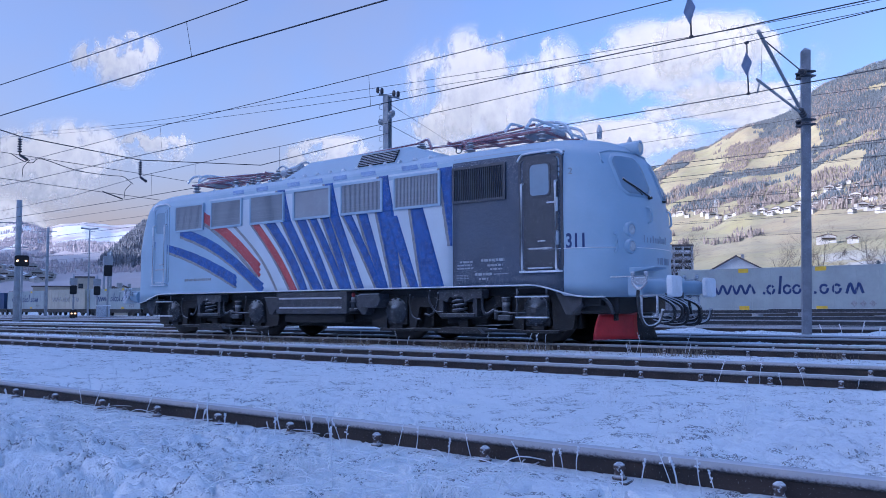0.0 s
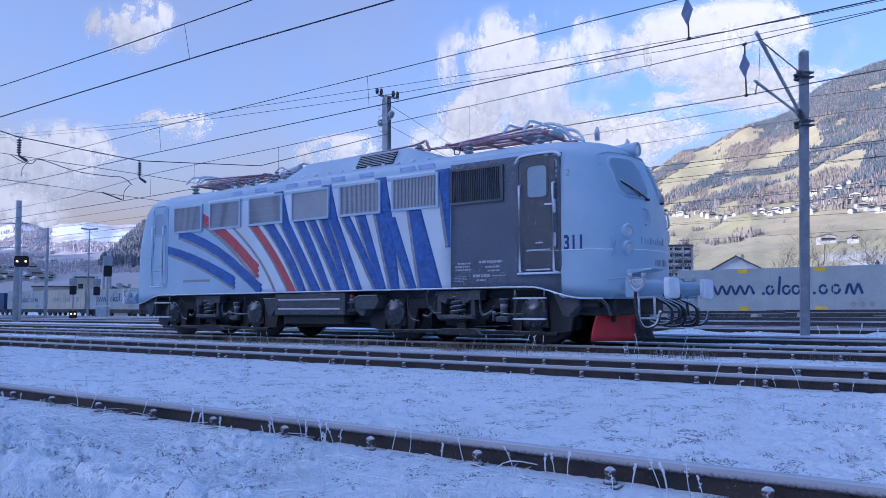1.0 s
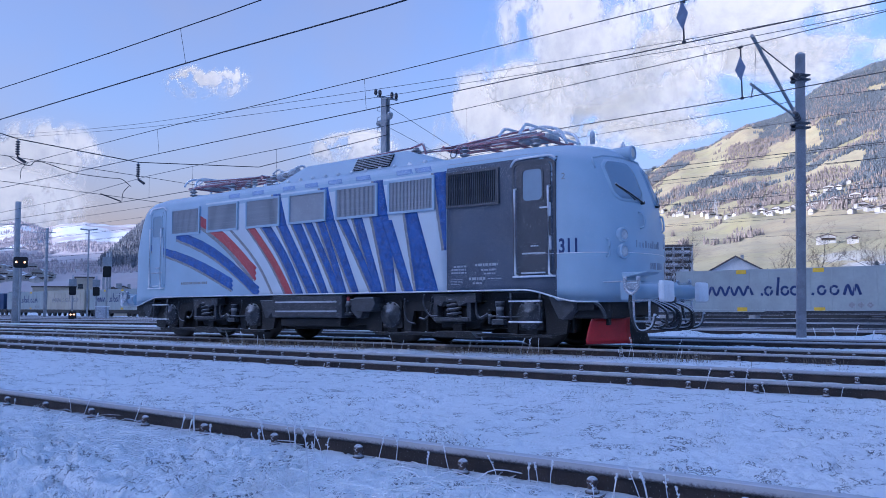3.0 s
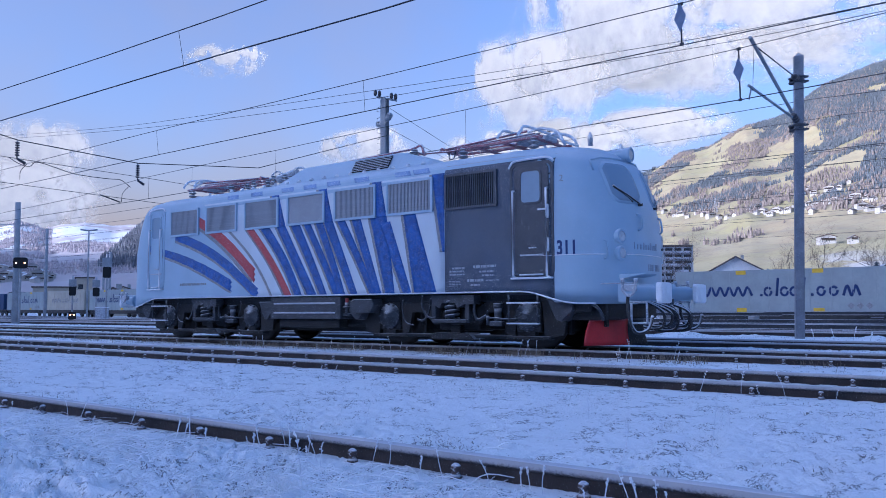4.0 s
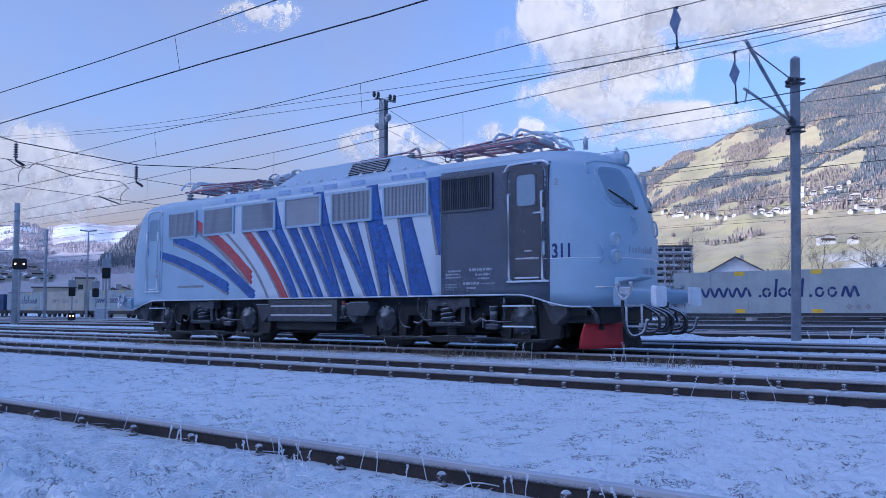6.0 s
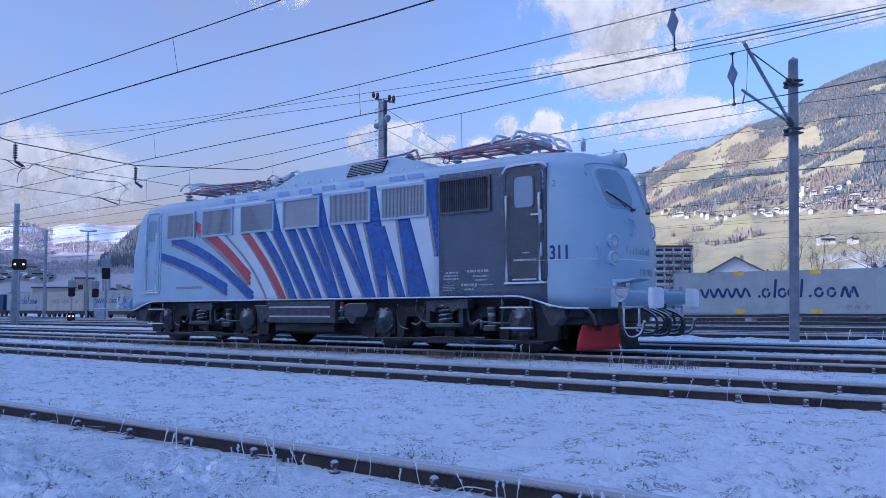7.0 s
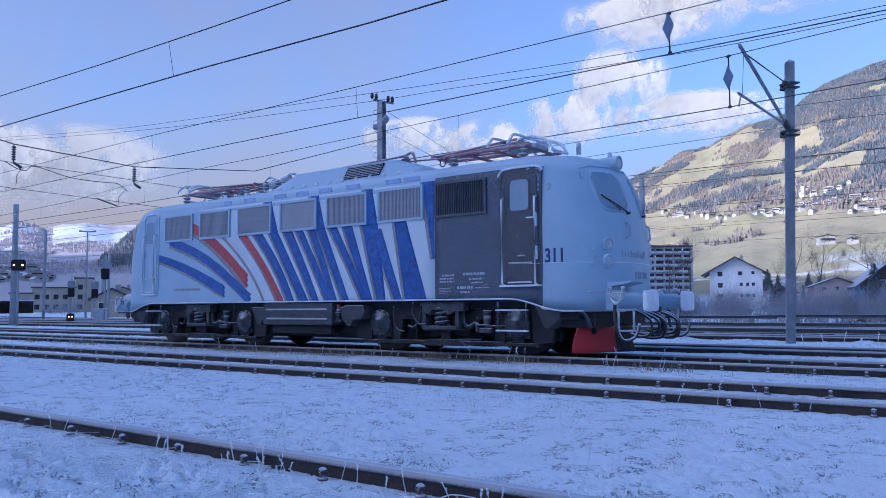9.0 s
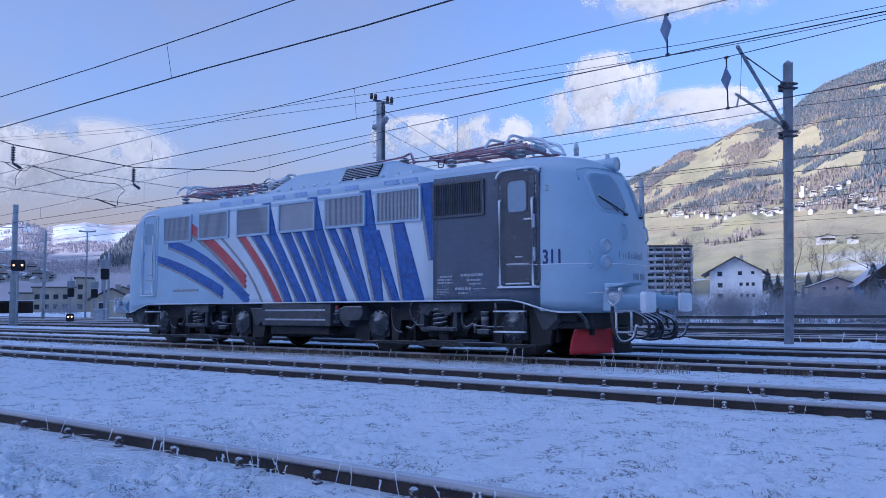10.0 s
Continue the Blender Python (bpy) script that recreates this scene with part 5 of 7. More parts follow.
def near_mast():
    t = thing("catenary_mast", "grey steel catenary mast with a cantilever arm, standing in snow", "mast")
    base, top = Vector((8.02, 9.06, -0.1)), Vector((8.36, 8.66, 7.66))
    bm = bm_new()
    rot = Matrix.Rotation(radians(22), 4, "Z")
    o = round_rect(-0.115, 0.115, -0.11, 0.11, 0.02, 2)
    rings = []
    for p in (base, top):
        rings.append([bm.verts.new(p + rot @ Vector((a, b, 0))) for a, b in o])
    rings.append([bm.verts.new(top + rot @ Vector((a * 0.15, b * 0.15, 0.09))) for a, b in o])
    for q, s in zip(rings, rings[1:]):
        for k in range(len(o)):
            bm.faces.new((q[k], q[(k + 1) % len(o)], s[(k + 1) % len(o)], s[k]))
    bm.faces.new(rings[-1])
    part("post", bm, M_POST, t, "square grey steel post with a pointed cap")

    def along(z):
        return base + (top - base) * ((z - base.z) / (top.z - base.z))
    for z in (7.03, 5.74):
        c = along(z)
        bm = bm_new()
        for dz in (-0.06, 0.06):
            quad_box(bm, -0.20, 0.20, -0.17, 0.17, dz - 0.022, dz + 0.022, 0.006)
        quad_box(bm, -0.20, -0.15, -0.15, 0.15, -0.1, 0.1, 0.01)
        b = part("clamp_band", bm, M_GEARLIGHT, t)
        b.matrix_basis = pose(c.x, c.y, c.z, 0, 0, -37)
    lo, hi = along(5.80) + Vector((0, -0.25, 0.1)), along(7.03) + Vector((0, -0.25, 0))
    tip = Vector((8.38, 4.05, 6.93))
    bm = bm_new()
    rod(bm, lo + (tip - lo) * 0.12, tip, 0.042, n=10)
    part("cantilever_tube", bm, M_MAST, t)
    bm = bm_new()
    rod(bm, lo + (Vector((8.3, 4.0, 5.9)) - lo) * 0.1, (8.3, 4.1, 5.86), 0.032, n=10)
    rod(bm, (8.28, 4.35, 5.84), (8.24, 4.3, 5.60), 0.018)
    part("steady_arm", bm, M_MAST, t)
    bm = bm_new()
    rod(bm, hi, (8.38, 4.45, 6.84), 0.016, n=6)
    rod(bm, (8.36, 4.4, 6.8), (8.3, 4.4, 5.8), 0.006, n=5)
    part("stay_wire", bm, M_WIRE, t)
    bm = bm_new()
    d = (tip - lo).normalized()
    lathe(bm, [(0, 0.04), (0.04, 0.09), (0.1, 0.09), (0.14, 0.05), (0.18, 0.09), (0.24, 0.09), (0.28, 0.05), (0.32, 0.085), (0.38, 0.085), (0.44, 0.045)], lo - d * 0.05, d, 14)
    part("insulator", bm, M_DARKINS, t)
    bm = bm_new()
    d = (Vector((8.38, 4.45, 6.84)) - hi).normalized()
    lathe(bm, [(0, 0.04), (0.03, 0.09), (0.1, 0.09), (0.14, 0.05), (0.18, 0.09), (0.24, 0.085), (0.3, 0.03)], hi, d, 14)
    part("insulator", bm, M_DARKINS, t)
    bm = bm_new()
    quad_box(bm, 7.62, 8.42, 8.66, 9.46, -0.2, 0.02, 0.03)
    part("footing", bm, M_CONCRETE, t)


near_mast()


def tall_mast():
    t = thing("tall_mast", "tall grey steel mast with crossarm, insulators and floodlights", "mast")
    x, y = -15.4, 18.8
    bm = bm_new()
    h_mast(bm, (x, y, 0), (x, y, 12.55), 0.36, 0.34)
    quad_box(bm, x - 0.19, x + 0.19, y - 0.15, y - 0.14, 0.2, 12.5)
    part("post", bm, M_MAST, t)
    bm = bm_new()
    rod(bm, (x - 0.5, y - 0.1, 12.72), (x + 0.62, y + 0.3, 12.42), 0.07, n=6)
    part("crossarm", bm, M_MAST, t)
    for k, d in enumerate((-0.85, -0.5, 0.5, 0.85)):
        bm = bm_new()
        lathe(bm, [(0, 0.04), (0.05, 0.08), (0.12, 0.1), (0.26, 0.09), (0.32, 0.07), (0.36, 0.03)], (x + d * 0.62 + 0.05, y + d * 0.3, 12.60 - 0.17 * d), (0, 0, 1), 10)
        part("insulator", bm, M_DARKINS, t)
    for ang, side in ((150, 1), (-35, 1)):
        bm = bm_new()
        rod(bm, (0.2, 0, 0), (0.75, 0, 0.1), 0.035)
        lathe(bm, [(0, 0.05), (0.1, 0.13), (0.3, 0.19), (0.55, 0.17), (0.68, 0.06)], (0.6, 0, 0.14), (1, 0, 0.22), 12)
        f = part("floodlight", bm, M_FLOOD, t)
        f.matrix_basis = pose(x, y, 11.1, 0, 0, ang)
    bm = bm_new()
    rod(bm, (x, y, 11.0), (x + 6, y + 4, 7.0), 0.012, n=5)
    rod(bm, (x, y, 12.2), (x + 6.6, y + 4, 7.0), 0.012, n=5)
    part("guy_wire", bm, M_WIRE, t)
    for k in range(9):
        bm = bm_new()
        tube(bm, [(x - 0.2, y - 0.18, 7.0 + 0.6 * k), (x - 0.4, y - 0.2, 7.05 + 0.6 * k), (x - 0.4, y - 0.2, 7.25 + 0.6 * k), (x - 0.2, y - 0.18, 7.3 + 0.6 * k)], 0.014, 5)
        part("climbing_rung", bm, M_WIRE, t)


M_FLOOD = mat("grey_lamp_housing", (0.3, 0.31, 0.32), 0.5, frost=0.6)


tall_mast()


def yard_mast(x, y, h, w, arms, label, lean=0.0):
    t = thing("yard_mast", label, "mast", "distant yard masts")
    bm = bm_new()
    rod(bm, (x, y, -0.2), (x + lean, y - lean, h), w / 2 * 1.15, w / 2, n=8)
    part("post", bm, M_MAST, t)
    for z, l in arms:
        bm = bm_new()
        rod(bm, (x - l * 0.6, y - l * 0.8, z), (x + l * 0.3, y + l * 0.4, z), 0.035, n=6)
        part("crossarm", bm, M_MAST, t)
    return t


yard_mast(-40.2, 10.5, 8.0, 0.36, ((4.9, 1.2), (6.5, 1.1)), "thick grey mast at the edge of the yard")
yard_mast(-60.0, 22.2, 8.4, 0.26, ((8.0, 1.5),), "grey mast with a short crossarm in the far yard")
yard_mast(-52, 45.0, 9.5, 0.3, ((9.0, 1.0),), "slim grey mast beyond the far tracks")
yard_mast(-92, 47.0, 9.0, 0.35, ((7.5, 1.4),), "slim grey mast beyond the far tracks")
yard_mast(-120, 62.0, 10.0, 0.4, ((8.5, 1.4),), "slim grey mast beyond the far tracks")
yard_mast(-6.4, 33.5, 9.2, 0.36, ((8.6, 0.5),), "grey mast with two top insulators behind the locomotive")


def lamp_post(x, y, h):
    t = thing("yard_lamp", "slender grey yard lamp post with a twin flat head", "lamp post")
    bm = bm_new()
    rod(bm, (x, y, -0.1), (x, y, h), 0.11, 0.07, n=10)
    part("post", bm, M_MAST, t)
    for s in (-1, 1):
        bm = bm_new()
        rod(bm, (x, y, h), (x + s * 0.5, y + s * 0.65, h + 0.1), 0.06, 0.10, n=8)
        part("head", bm, M_FLOOD, t)


lamp_post(-65.6, 29.3, 9.1)

M_SIGLIGHT = glow("signal_light", (1.0, 0.50, 0.16), 2.6)


def light_signal(x, y, h, w, hh, lights, label, heads=1):
    """A colour-light signal facing the camera on a pole."""
    t = thing("light_signal", label, "signal", "yard light signals")
    t.matrix_basis = pose(x, y, 0, 0, 0, 60)
    bm = bm_new()
    rod(bm, (0, 0.1, -0.1), (0, 0.1, h), 0.07, n=8)
    part("pole", bm, M_MAST, t)
    bm = bm_new()
    prism(bm, round_rect(-w / 2, w / 2, h - hh, h, min(w, hh) * 0.2, 3), -0.12, 0.06, 0.01)
    head = part("signal_head", bm, M_DARKHOLE, t)
    for lx, lz in lights:
        bm = bm_new()
        lathe(bm, [(0, 0.06), (0.03, 0.05), (0.05, 0.02)], (lx, -0.125, h - hh / 2 + lz), (0, -1, 0), 14)
        part("lamp", bm, M_SIGLIGHT, head, "lit warm-white signal lamp")
    return t


def signals():
    light_signal(-38.3, 9.9, 4.25, 0.82, 0.70, ((-0.24, 0.0), (0.24, 0.0)), "black two-lamp signal, both lit, on a grey pole")
    light_signal(-45.4, 17.1, 0.75, 0.55, 0.60, ((-0.12, 0.05), (0.12, 0.05)), "black ground signal with two lit lamps in the snow")
    for x, y, h in ((-48.0, 21.3, 4.9), (-65.0, 27.4, 3.7), (-63.0, 28.8, 3.6)):
        t = thing("shunting_signal", "dark unlit signal head on a grey post", "signal", "yard light signals", at=pose(x, y, 0, 0, 0, 60))
        bm = bm_new()
        rod(bm, (0, 0.1, -0.1), (0, 0.1, h + 0.6), 0.08, n=8)
        part("pole", bm, M_MAST, t)
        bm = bm_new()
        prism(bm, round_rect(-0.32, 0.32, h - 1.4, h - 0.5, 0.12, 3), -0.14, 0.06, 0.01)
        part("signal_head", bm, M_DARKHOLE, t)
        bm = bm_new()
        quad_box(bm, -0.36, 0.36, -0.1, 0.05, h - 0.45, h + 0.25, 0.02)
        part("backboard", bm, M_MAST, t)
    t = thing("cable_cabinet", "pale grey trackside cable cabinet dusted with snow", "cabinet", at=pose(-48.4, 21.2, 0, 0, 0, 60))
    bm = bm_new()
    quad_box(bm, -0.5, 0.5, -0.25, 0.25, 0, 1.05, 0.02)
    part("case", bm, M_FROSTMETAL, t)
    bm = bm_new()
    quad_box(bm, -0.55, 0.55, -0.3, 0.3, 1.055, 1.11, 0.02)
    part("lid", bm, M_RIME, t)


signals()


M_SPARE = mat("dark_spare_rail", (0.04, 0.042, 0.05), 0.7, frost=0.85, speck=0.08, var=0.3, scale=2, bump=0.3, frost_up=0.8)


def stored_rails(x0, x1, y, z, n, label):
    t = thing("stacked_rails", label, "rails", "spare rails on blocks")
    for k in range(n):
        bm = bm_new()
        prof = rail_outline()
        a = [bm.verts.new((x0 + (k % 2) * 1.3, y + k * 0.2 + p, z + q)) for p, q in prof]
        b = [bm.verts.new((x1 - k * 0.7, y + k * 0.2 + p, z + q)) for p, q in prof]
        for i in range(len(prof)):
            bm.faces.new((a[i], a[(i + 1) % len(prof)], b[(i + 1) % len(prof)], b[i]))
        bm.faces.new(a[::-1])
        bm.faces.new(b)
        part("spare_rail", bm, M_SPARE, t)
    x = x0 + 1.5
    while x < x1:
        bm = bm_new()
        quad_box(bm, x - 0.15, x + 0.15, y - 0.2, y + n * 0.2, -0.1, z - 0.165, 0.02)
        part("block", bm, M_CONCRETE, t)
        x += 4.2


stored_rails(-24, 4.0, 23.6, 0.60, 3, "long frosted spare rails stacked on concrete blocks")
stored_rails(3.0, 30, 24.4, 0.64, 3, "long frosted spare rails stacked on concrete blocks")
stored_rails(-16, 26, 19.0, 0.38, 2, "pair of spare rails lying beside the track")
stored_rails(-10, 24, 14.2, 0.30, 2, "pair of spare rails lying beside the track")

# ---- the container train on the far line ----
LINE = Vector((1.0, -0.06, -0.0035)).normalized()
M_CWHITE = mat("white_container", (0.325, 0.365, 0.365), 0.5, frost=0.5, var=0.12, scale=0.8, bump=0.1, dirt=(0.26, 0.28, 0.285))
M_CBEIGE = mat("beige_tarpaulin", (0.42, 0.40, 0.33), 0.6, frost=0.6, var=0.15, scale=0.6, bump=0.2, dirt=(0.3, 0.29, 0.25))
M_CBLUE = mat("navy_container", (0.02, 0.05, 0.13), 0.5, frost=0.6, var=0.15, scale=0.8)
M_YELLOW = mat("yellow_patch", (0.72, 0.46, 0.02), 0.5, var=0.1)
M_WAGON = mat("wagon_steel", (0.045, 0.042, 0.04), 0.7, frost=0.5, var=0.3)
MOVERS = []


def scrawl(parent, m, x0, x1, z0, z1, y):
    """Flowing brush strokes in place of a haulier's mark."""
    w = x1 - x0
    h = z1 - z0
    wave = [(x0 + w * 0.031 * k, z0 + h * (0.25 if k % 2 else 0.62)) for k in range(12)]
    strokes = [wave]
    for c, top in ((0.40, 0.32), (0.50, 1.0), (0.665, 1.0), (0.72, 0.32)):
        strokes.append([(x0 + w * c, z0 + h * 0.22), (x0 + w * (c + 0.012 * top), z0 + h * top)])
    strokes.append([(x0 + w * (0.905 + 0.024 * k), z0 + h * (0.22 if k % 2 == 0 else 0.62)) for k in range(5)])
    for c in (0.445, 0.55, 0.61, 0.775, 0.85):
        bm = bm_new()
        ring = np.linspace(0.6, 0.6 + 2 * math.pi * 0.93, 18)
        tube(bm, [(x0 + w * (c + 0.022 * math.cos(t)), y, z0 + h * (0.42 + 0.17 * math.sin(t))) for t in ring], 0.08, 6)
        for v in bm.verts:
            v.co.y = y + (v.co.y - y) * 0.1
        part("paint_loop", bm, m, parent)
    for st in strokes:
        bm = bm_new()
        pts = [(x, y, z) for x, z in st]
        tube(bm, curve_pts(pts, 6) if len(pts) > 2 else pts, 0.088, 6)
        for v in bm.verts:
            v.co.y = y + (v.co.y - y) * 0.1
        part("brush_stroke", bm, m, parent)


def container(length, height, skin_mat, mark, label, detail):
    t = thing("container", label, "container", "containers on the train")
    L = length / 2
    bm = bm_new()
    quad_box(bm, -L, L, -1.25, 1.25, 0, height, 0.03)
    part("box", bm, skin_mat, t)
    if detail:
        n = int(length / 1.15)
        bm = bm_new()
        quad_box(bm, -0.02, 0.02, -1.27, -1.245, 0.1, height - 0.1)
        me = mesh_of("rib", bm, skin_mat)
        for k in range(n + 1):
            share("rib", me, t, pose(-L + 0.05 + (length - 0.1) * k / n, 0, 0))
        bm = bm_new()
        quad_box(bm, -L, L, -1.275, -1.24, height - 0.12, height + 0.01, 0.01)
        part("top_rail", bm, skin_mat, t)
        bm = bm_new()
        quad_box(bm, -L, L, -1.275, -1.24, 0, 0.14, 0.01)
        part("bottom_rail", bm, skin_mat, t)
    if mark:
        scrawl(t, mark, -L + length * 0.14, L - length * 0.16, height * 0.26, height * 0.80, -1.262)
    return t


def yellow_patches(t, height):
    for x in (-2.35, 2.35):
        for z in (height - 0.28, 0.02):
            bm = bm_new()
            quad_box(bm, x - 0.32, x + 0.32, -1.285, -1.27, z, z + 0.26)
            part("lifting_patch", bm, M_YELLOW, t, "yellow lifting patch")
    for k in range(3):
        bm = bm_new()
        prism(bm, [(3.95 + 0.5 * k, 0.42), (4.15 + 0.5 * k, 0.62), (4.35 + 0.5 * k, 0.42), (4.15 + 0.5 * k, 0.22)], -1.285, -1.268)
        part("hazard_plate", bm, M_GREYP, t)


def wagon(length):
    t = thing("flat_wagon", "dark low flat wagon carrying a container", "wagon", "wagons of the train")
    L = length / 2
    bm = bm_new()
    prism(bm, [(-L, 0.78), (-L, 0.98), (L, 0.98), (L, 0.78), (L - 2.6, 0.72), (L - 3.2, 0.5), (-L + 3.2, 0.5), (-L + 2.6, 0.72)], -1.2, -1.05, 0.01)
    prism(bm, [(-L, 0.78), (-L, 0.98), (L, 0.98), (L, 0.78), (L - 2.6, 0.72), (L - 3.2, 0.5), (-L + 3.2, 0.5), (-L + 2.6, 0.72)], 1.05, 1.2, 0.01)
    quad_box(bm, -L, L, -1.05, 1.05, 0.84, 0.94)
    part("underframe", bm, M_WAGON, t)
    bm = bm_new()
    lathe(bm, [(-0.06, 0.1), (-0.06, 0.46), (0.06, 0.46), (0.07, 0.49), (0.09, 0.49), (0.09, 0.1)], (0, 0, 0.46), (0, 1, 0), 18)
    me = mesh_of("wheel", bm, M_WHEEL)
    bm = bm_new()
    prism(bm, [(-1.35, 0.5), (-1.2, 0.7), (1.2, 0.7), (1.35, 0.5), (0.6, 0.42), (-0.6, 0.42)], -1.02, -0.92)
    fm = mesh_of("bogie_frame", bm, M_WAGON)
    for c in (-L + 1.7, L - 1.7):
        share("bogie_frame", fm, t, pose(c, 0, 0))
        for d in (-0.9, 0.9):
            for s in (-0.75, 0.75):
                share("wheel", me, t, pose(c + d, s, 0, 0, 0, 0 if s < 0 else 180))
    return t


def train():
    kinds = {
        "white": (13.68, 2.72, M_CWHITE, M_NAVY, "white corrugated container with a blue brush-script mark"),
        "grey": (13.6, 2.70, M_CWHITE, M_GREYP, "off-white curtain container with a dark brush-script mark"),
        "beige": (12.0, 2.75, M_CBEIGE, M_GREYP, "beige tarpaulin container with a dark script mark"),
        "navy": (12.2, 2.6, M_CBLUE, None, "navy blue shipping container on a flat wagon"),
    }
    protos = {}
    # order from the front of the train
    order = ["grey", "white", "grey", "beige", "grey", "grey", "white", "beige", "white", "navy", "white", "beige", "grey", "white", "grey", "beige", "white", "grey", "beige", "white", "grey"]
    gaps = [1.6, 3.67, 1.6, 1.65, 6.2, 6.2, 1.5, 1.3]
    right = 7.0 + gaps[0] + kinds["grey"][0]
    wagon_proto = None
    for i, k in enumerate(order):
        l, h, sm, mark, label = kinds[k]
        c = right - l / 2
        if k not in protos:
            t = container(l, h, sm, mark, label, True)
            if k == "white":
                yellow_patches(t, h)
            protos[k] = t
        else:
            t = copy_thing(protos[k], Matrix.Identity(4))
        if wagon_proto is None:
            w = wagon_proto = wagon(13.9)
        else:
            w = copy_thing(wagon_proto, Matrix.Identity(4))
        MOVERS.append((t, c, 0.99))
        MOVERS.append((w, c, 0.0))
        right -= l + (gaps[i] if i < 8 else 1.4)
    track(40.0, -320, 420, "snowy rails of the far line").matrix_basis = Matrix.Translation((0, 40.0, -0.68 + R_TOP - 0.02)) @ Vector((1, 0, 0)).rotation_difference(LINE).to_matrix().to_4x4()


train()
TRAIN_RUN = [(0, 0), (6.9, 0), (7.1, 0.05), (7.2, 0.35), (7.3, 0.9), (7.4, 1.8), (7.5, 6.0), (7.6, 34.4), (7.7, 80), (7.8, 140), (7.9, 215), (8.0, 312), (8.1, 330), (8.3, 338), (10.0, 340)]


def train_pose(c, lift, s):
    p = Vector((0, 40.0, -0.68 + R_TOP - 0.02)) + LINE * (c + s) + Vector((0, 0, lift))
    return Matrix.Translation(p) @ Vector((1, 0, 0)).rotation_difference(LINE).to_matrix().to_4x4()


def tank_car():
    t = thing("tank_wagon", "pale grey tank wagon parked in the far yard", "wagon", at=pose(-79.5, 45.5, -0.3, 0, 0, -3))
    bm = bm_new()
    lathe(bm, [(-5.2, 0.3), (-5.1, 0.9), (-4.8, 1.3), (4.8, 1.3), (5.1, 0.9), (5.2, 0.3)], (0, 0, 2.1), (1, 0, 0), 24)
    part("tank", bm, M_CWHITE, t)
    bm = bm_new()
    quad_box(bm, -6, 6, -1.1, 1.1, 0.75, 0.95, 0.03)
    part("underframe", bm, M_WAGON, t)
    for c in (-4, -2.6, 2.6, 4):
        bm = bm_new()
        lathe(bm, [(0, 0.46), (0.12, 0.46)], (c, -0.8, 0.5), (0, 1, 0), 16)
        part("wheel", bm, M_WHEEL, t)


tank_car()

# ---- houses ----
M_WALLW = mat("white_render", (0.76, 0.75, 0.73), 0.8, var=0.08, scale=0.5, bump=0.1)
# sunlit village walls: white render with its colour darkened against the sun
M_WALLV = mat("village_render", (0.50, 0.47, 0.43), 0.85, var=0.2, scale=0.1, bump=0.1)
M_WALLP = mat("pink_render", (0.50, 0.40, 0.37), 0.8, var=0.1, scale=0.5, bump=0.1)
M_WALLB = mat("blue_render", (0.12, 0.27, 0.50), 0.8, var=0.1, scale=0.5, bump=0.1)
M_TIMBER = mat("dark_timber", (0.05, 0.035, 0.028), 0.75, var=0.3, scale=1.5, bump=0.3)
M_ROOF = mat("snow_dusted_roof", (0.11, 0.085, 0.075), 0.8, frost=0.75, var=0.3, scale=0.6, bump=0.3, frost_up=0.5)
M_SNOWROOF = mat("snowy_roof", (0.30, 0.29, 0.29), 0.8, frost=0.95, speck=0.4, var=0.2, scale=0.5, bump=0.2, frost_up=0.3)
M_ROOFBARE = mat("brown_roof", (0.13, 0.08, 0.06), 0.8, frost=0.3, var=0.3, scale=0.4, frost_up=0.7)
M_WINDOW = glass("window_glass", (0.03, 0.035, 0.045), 0.1)
M_STATION = mat("yellow_render", (0.46, 0.40, 0.31), 0.85, var=0.12, scale=0.4)
M_FLATS = mat("grey_concrete_facade", (0.46, 0.48, 0.52), 0.8, frost=0.4, var=0.15, scale=0.4)


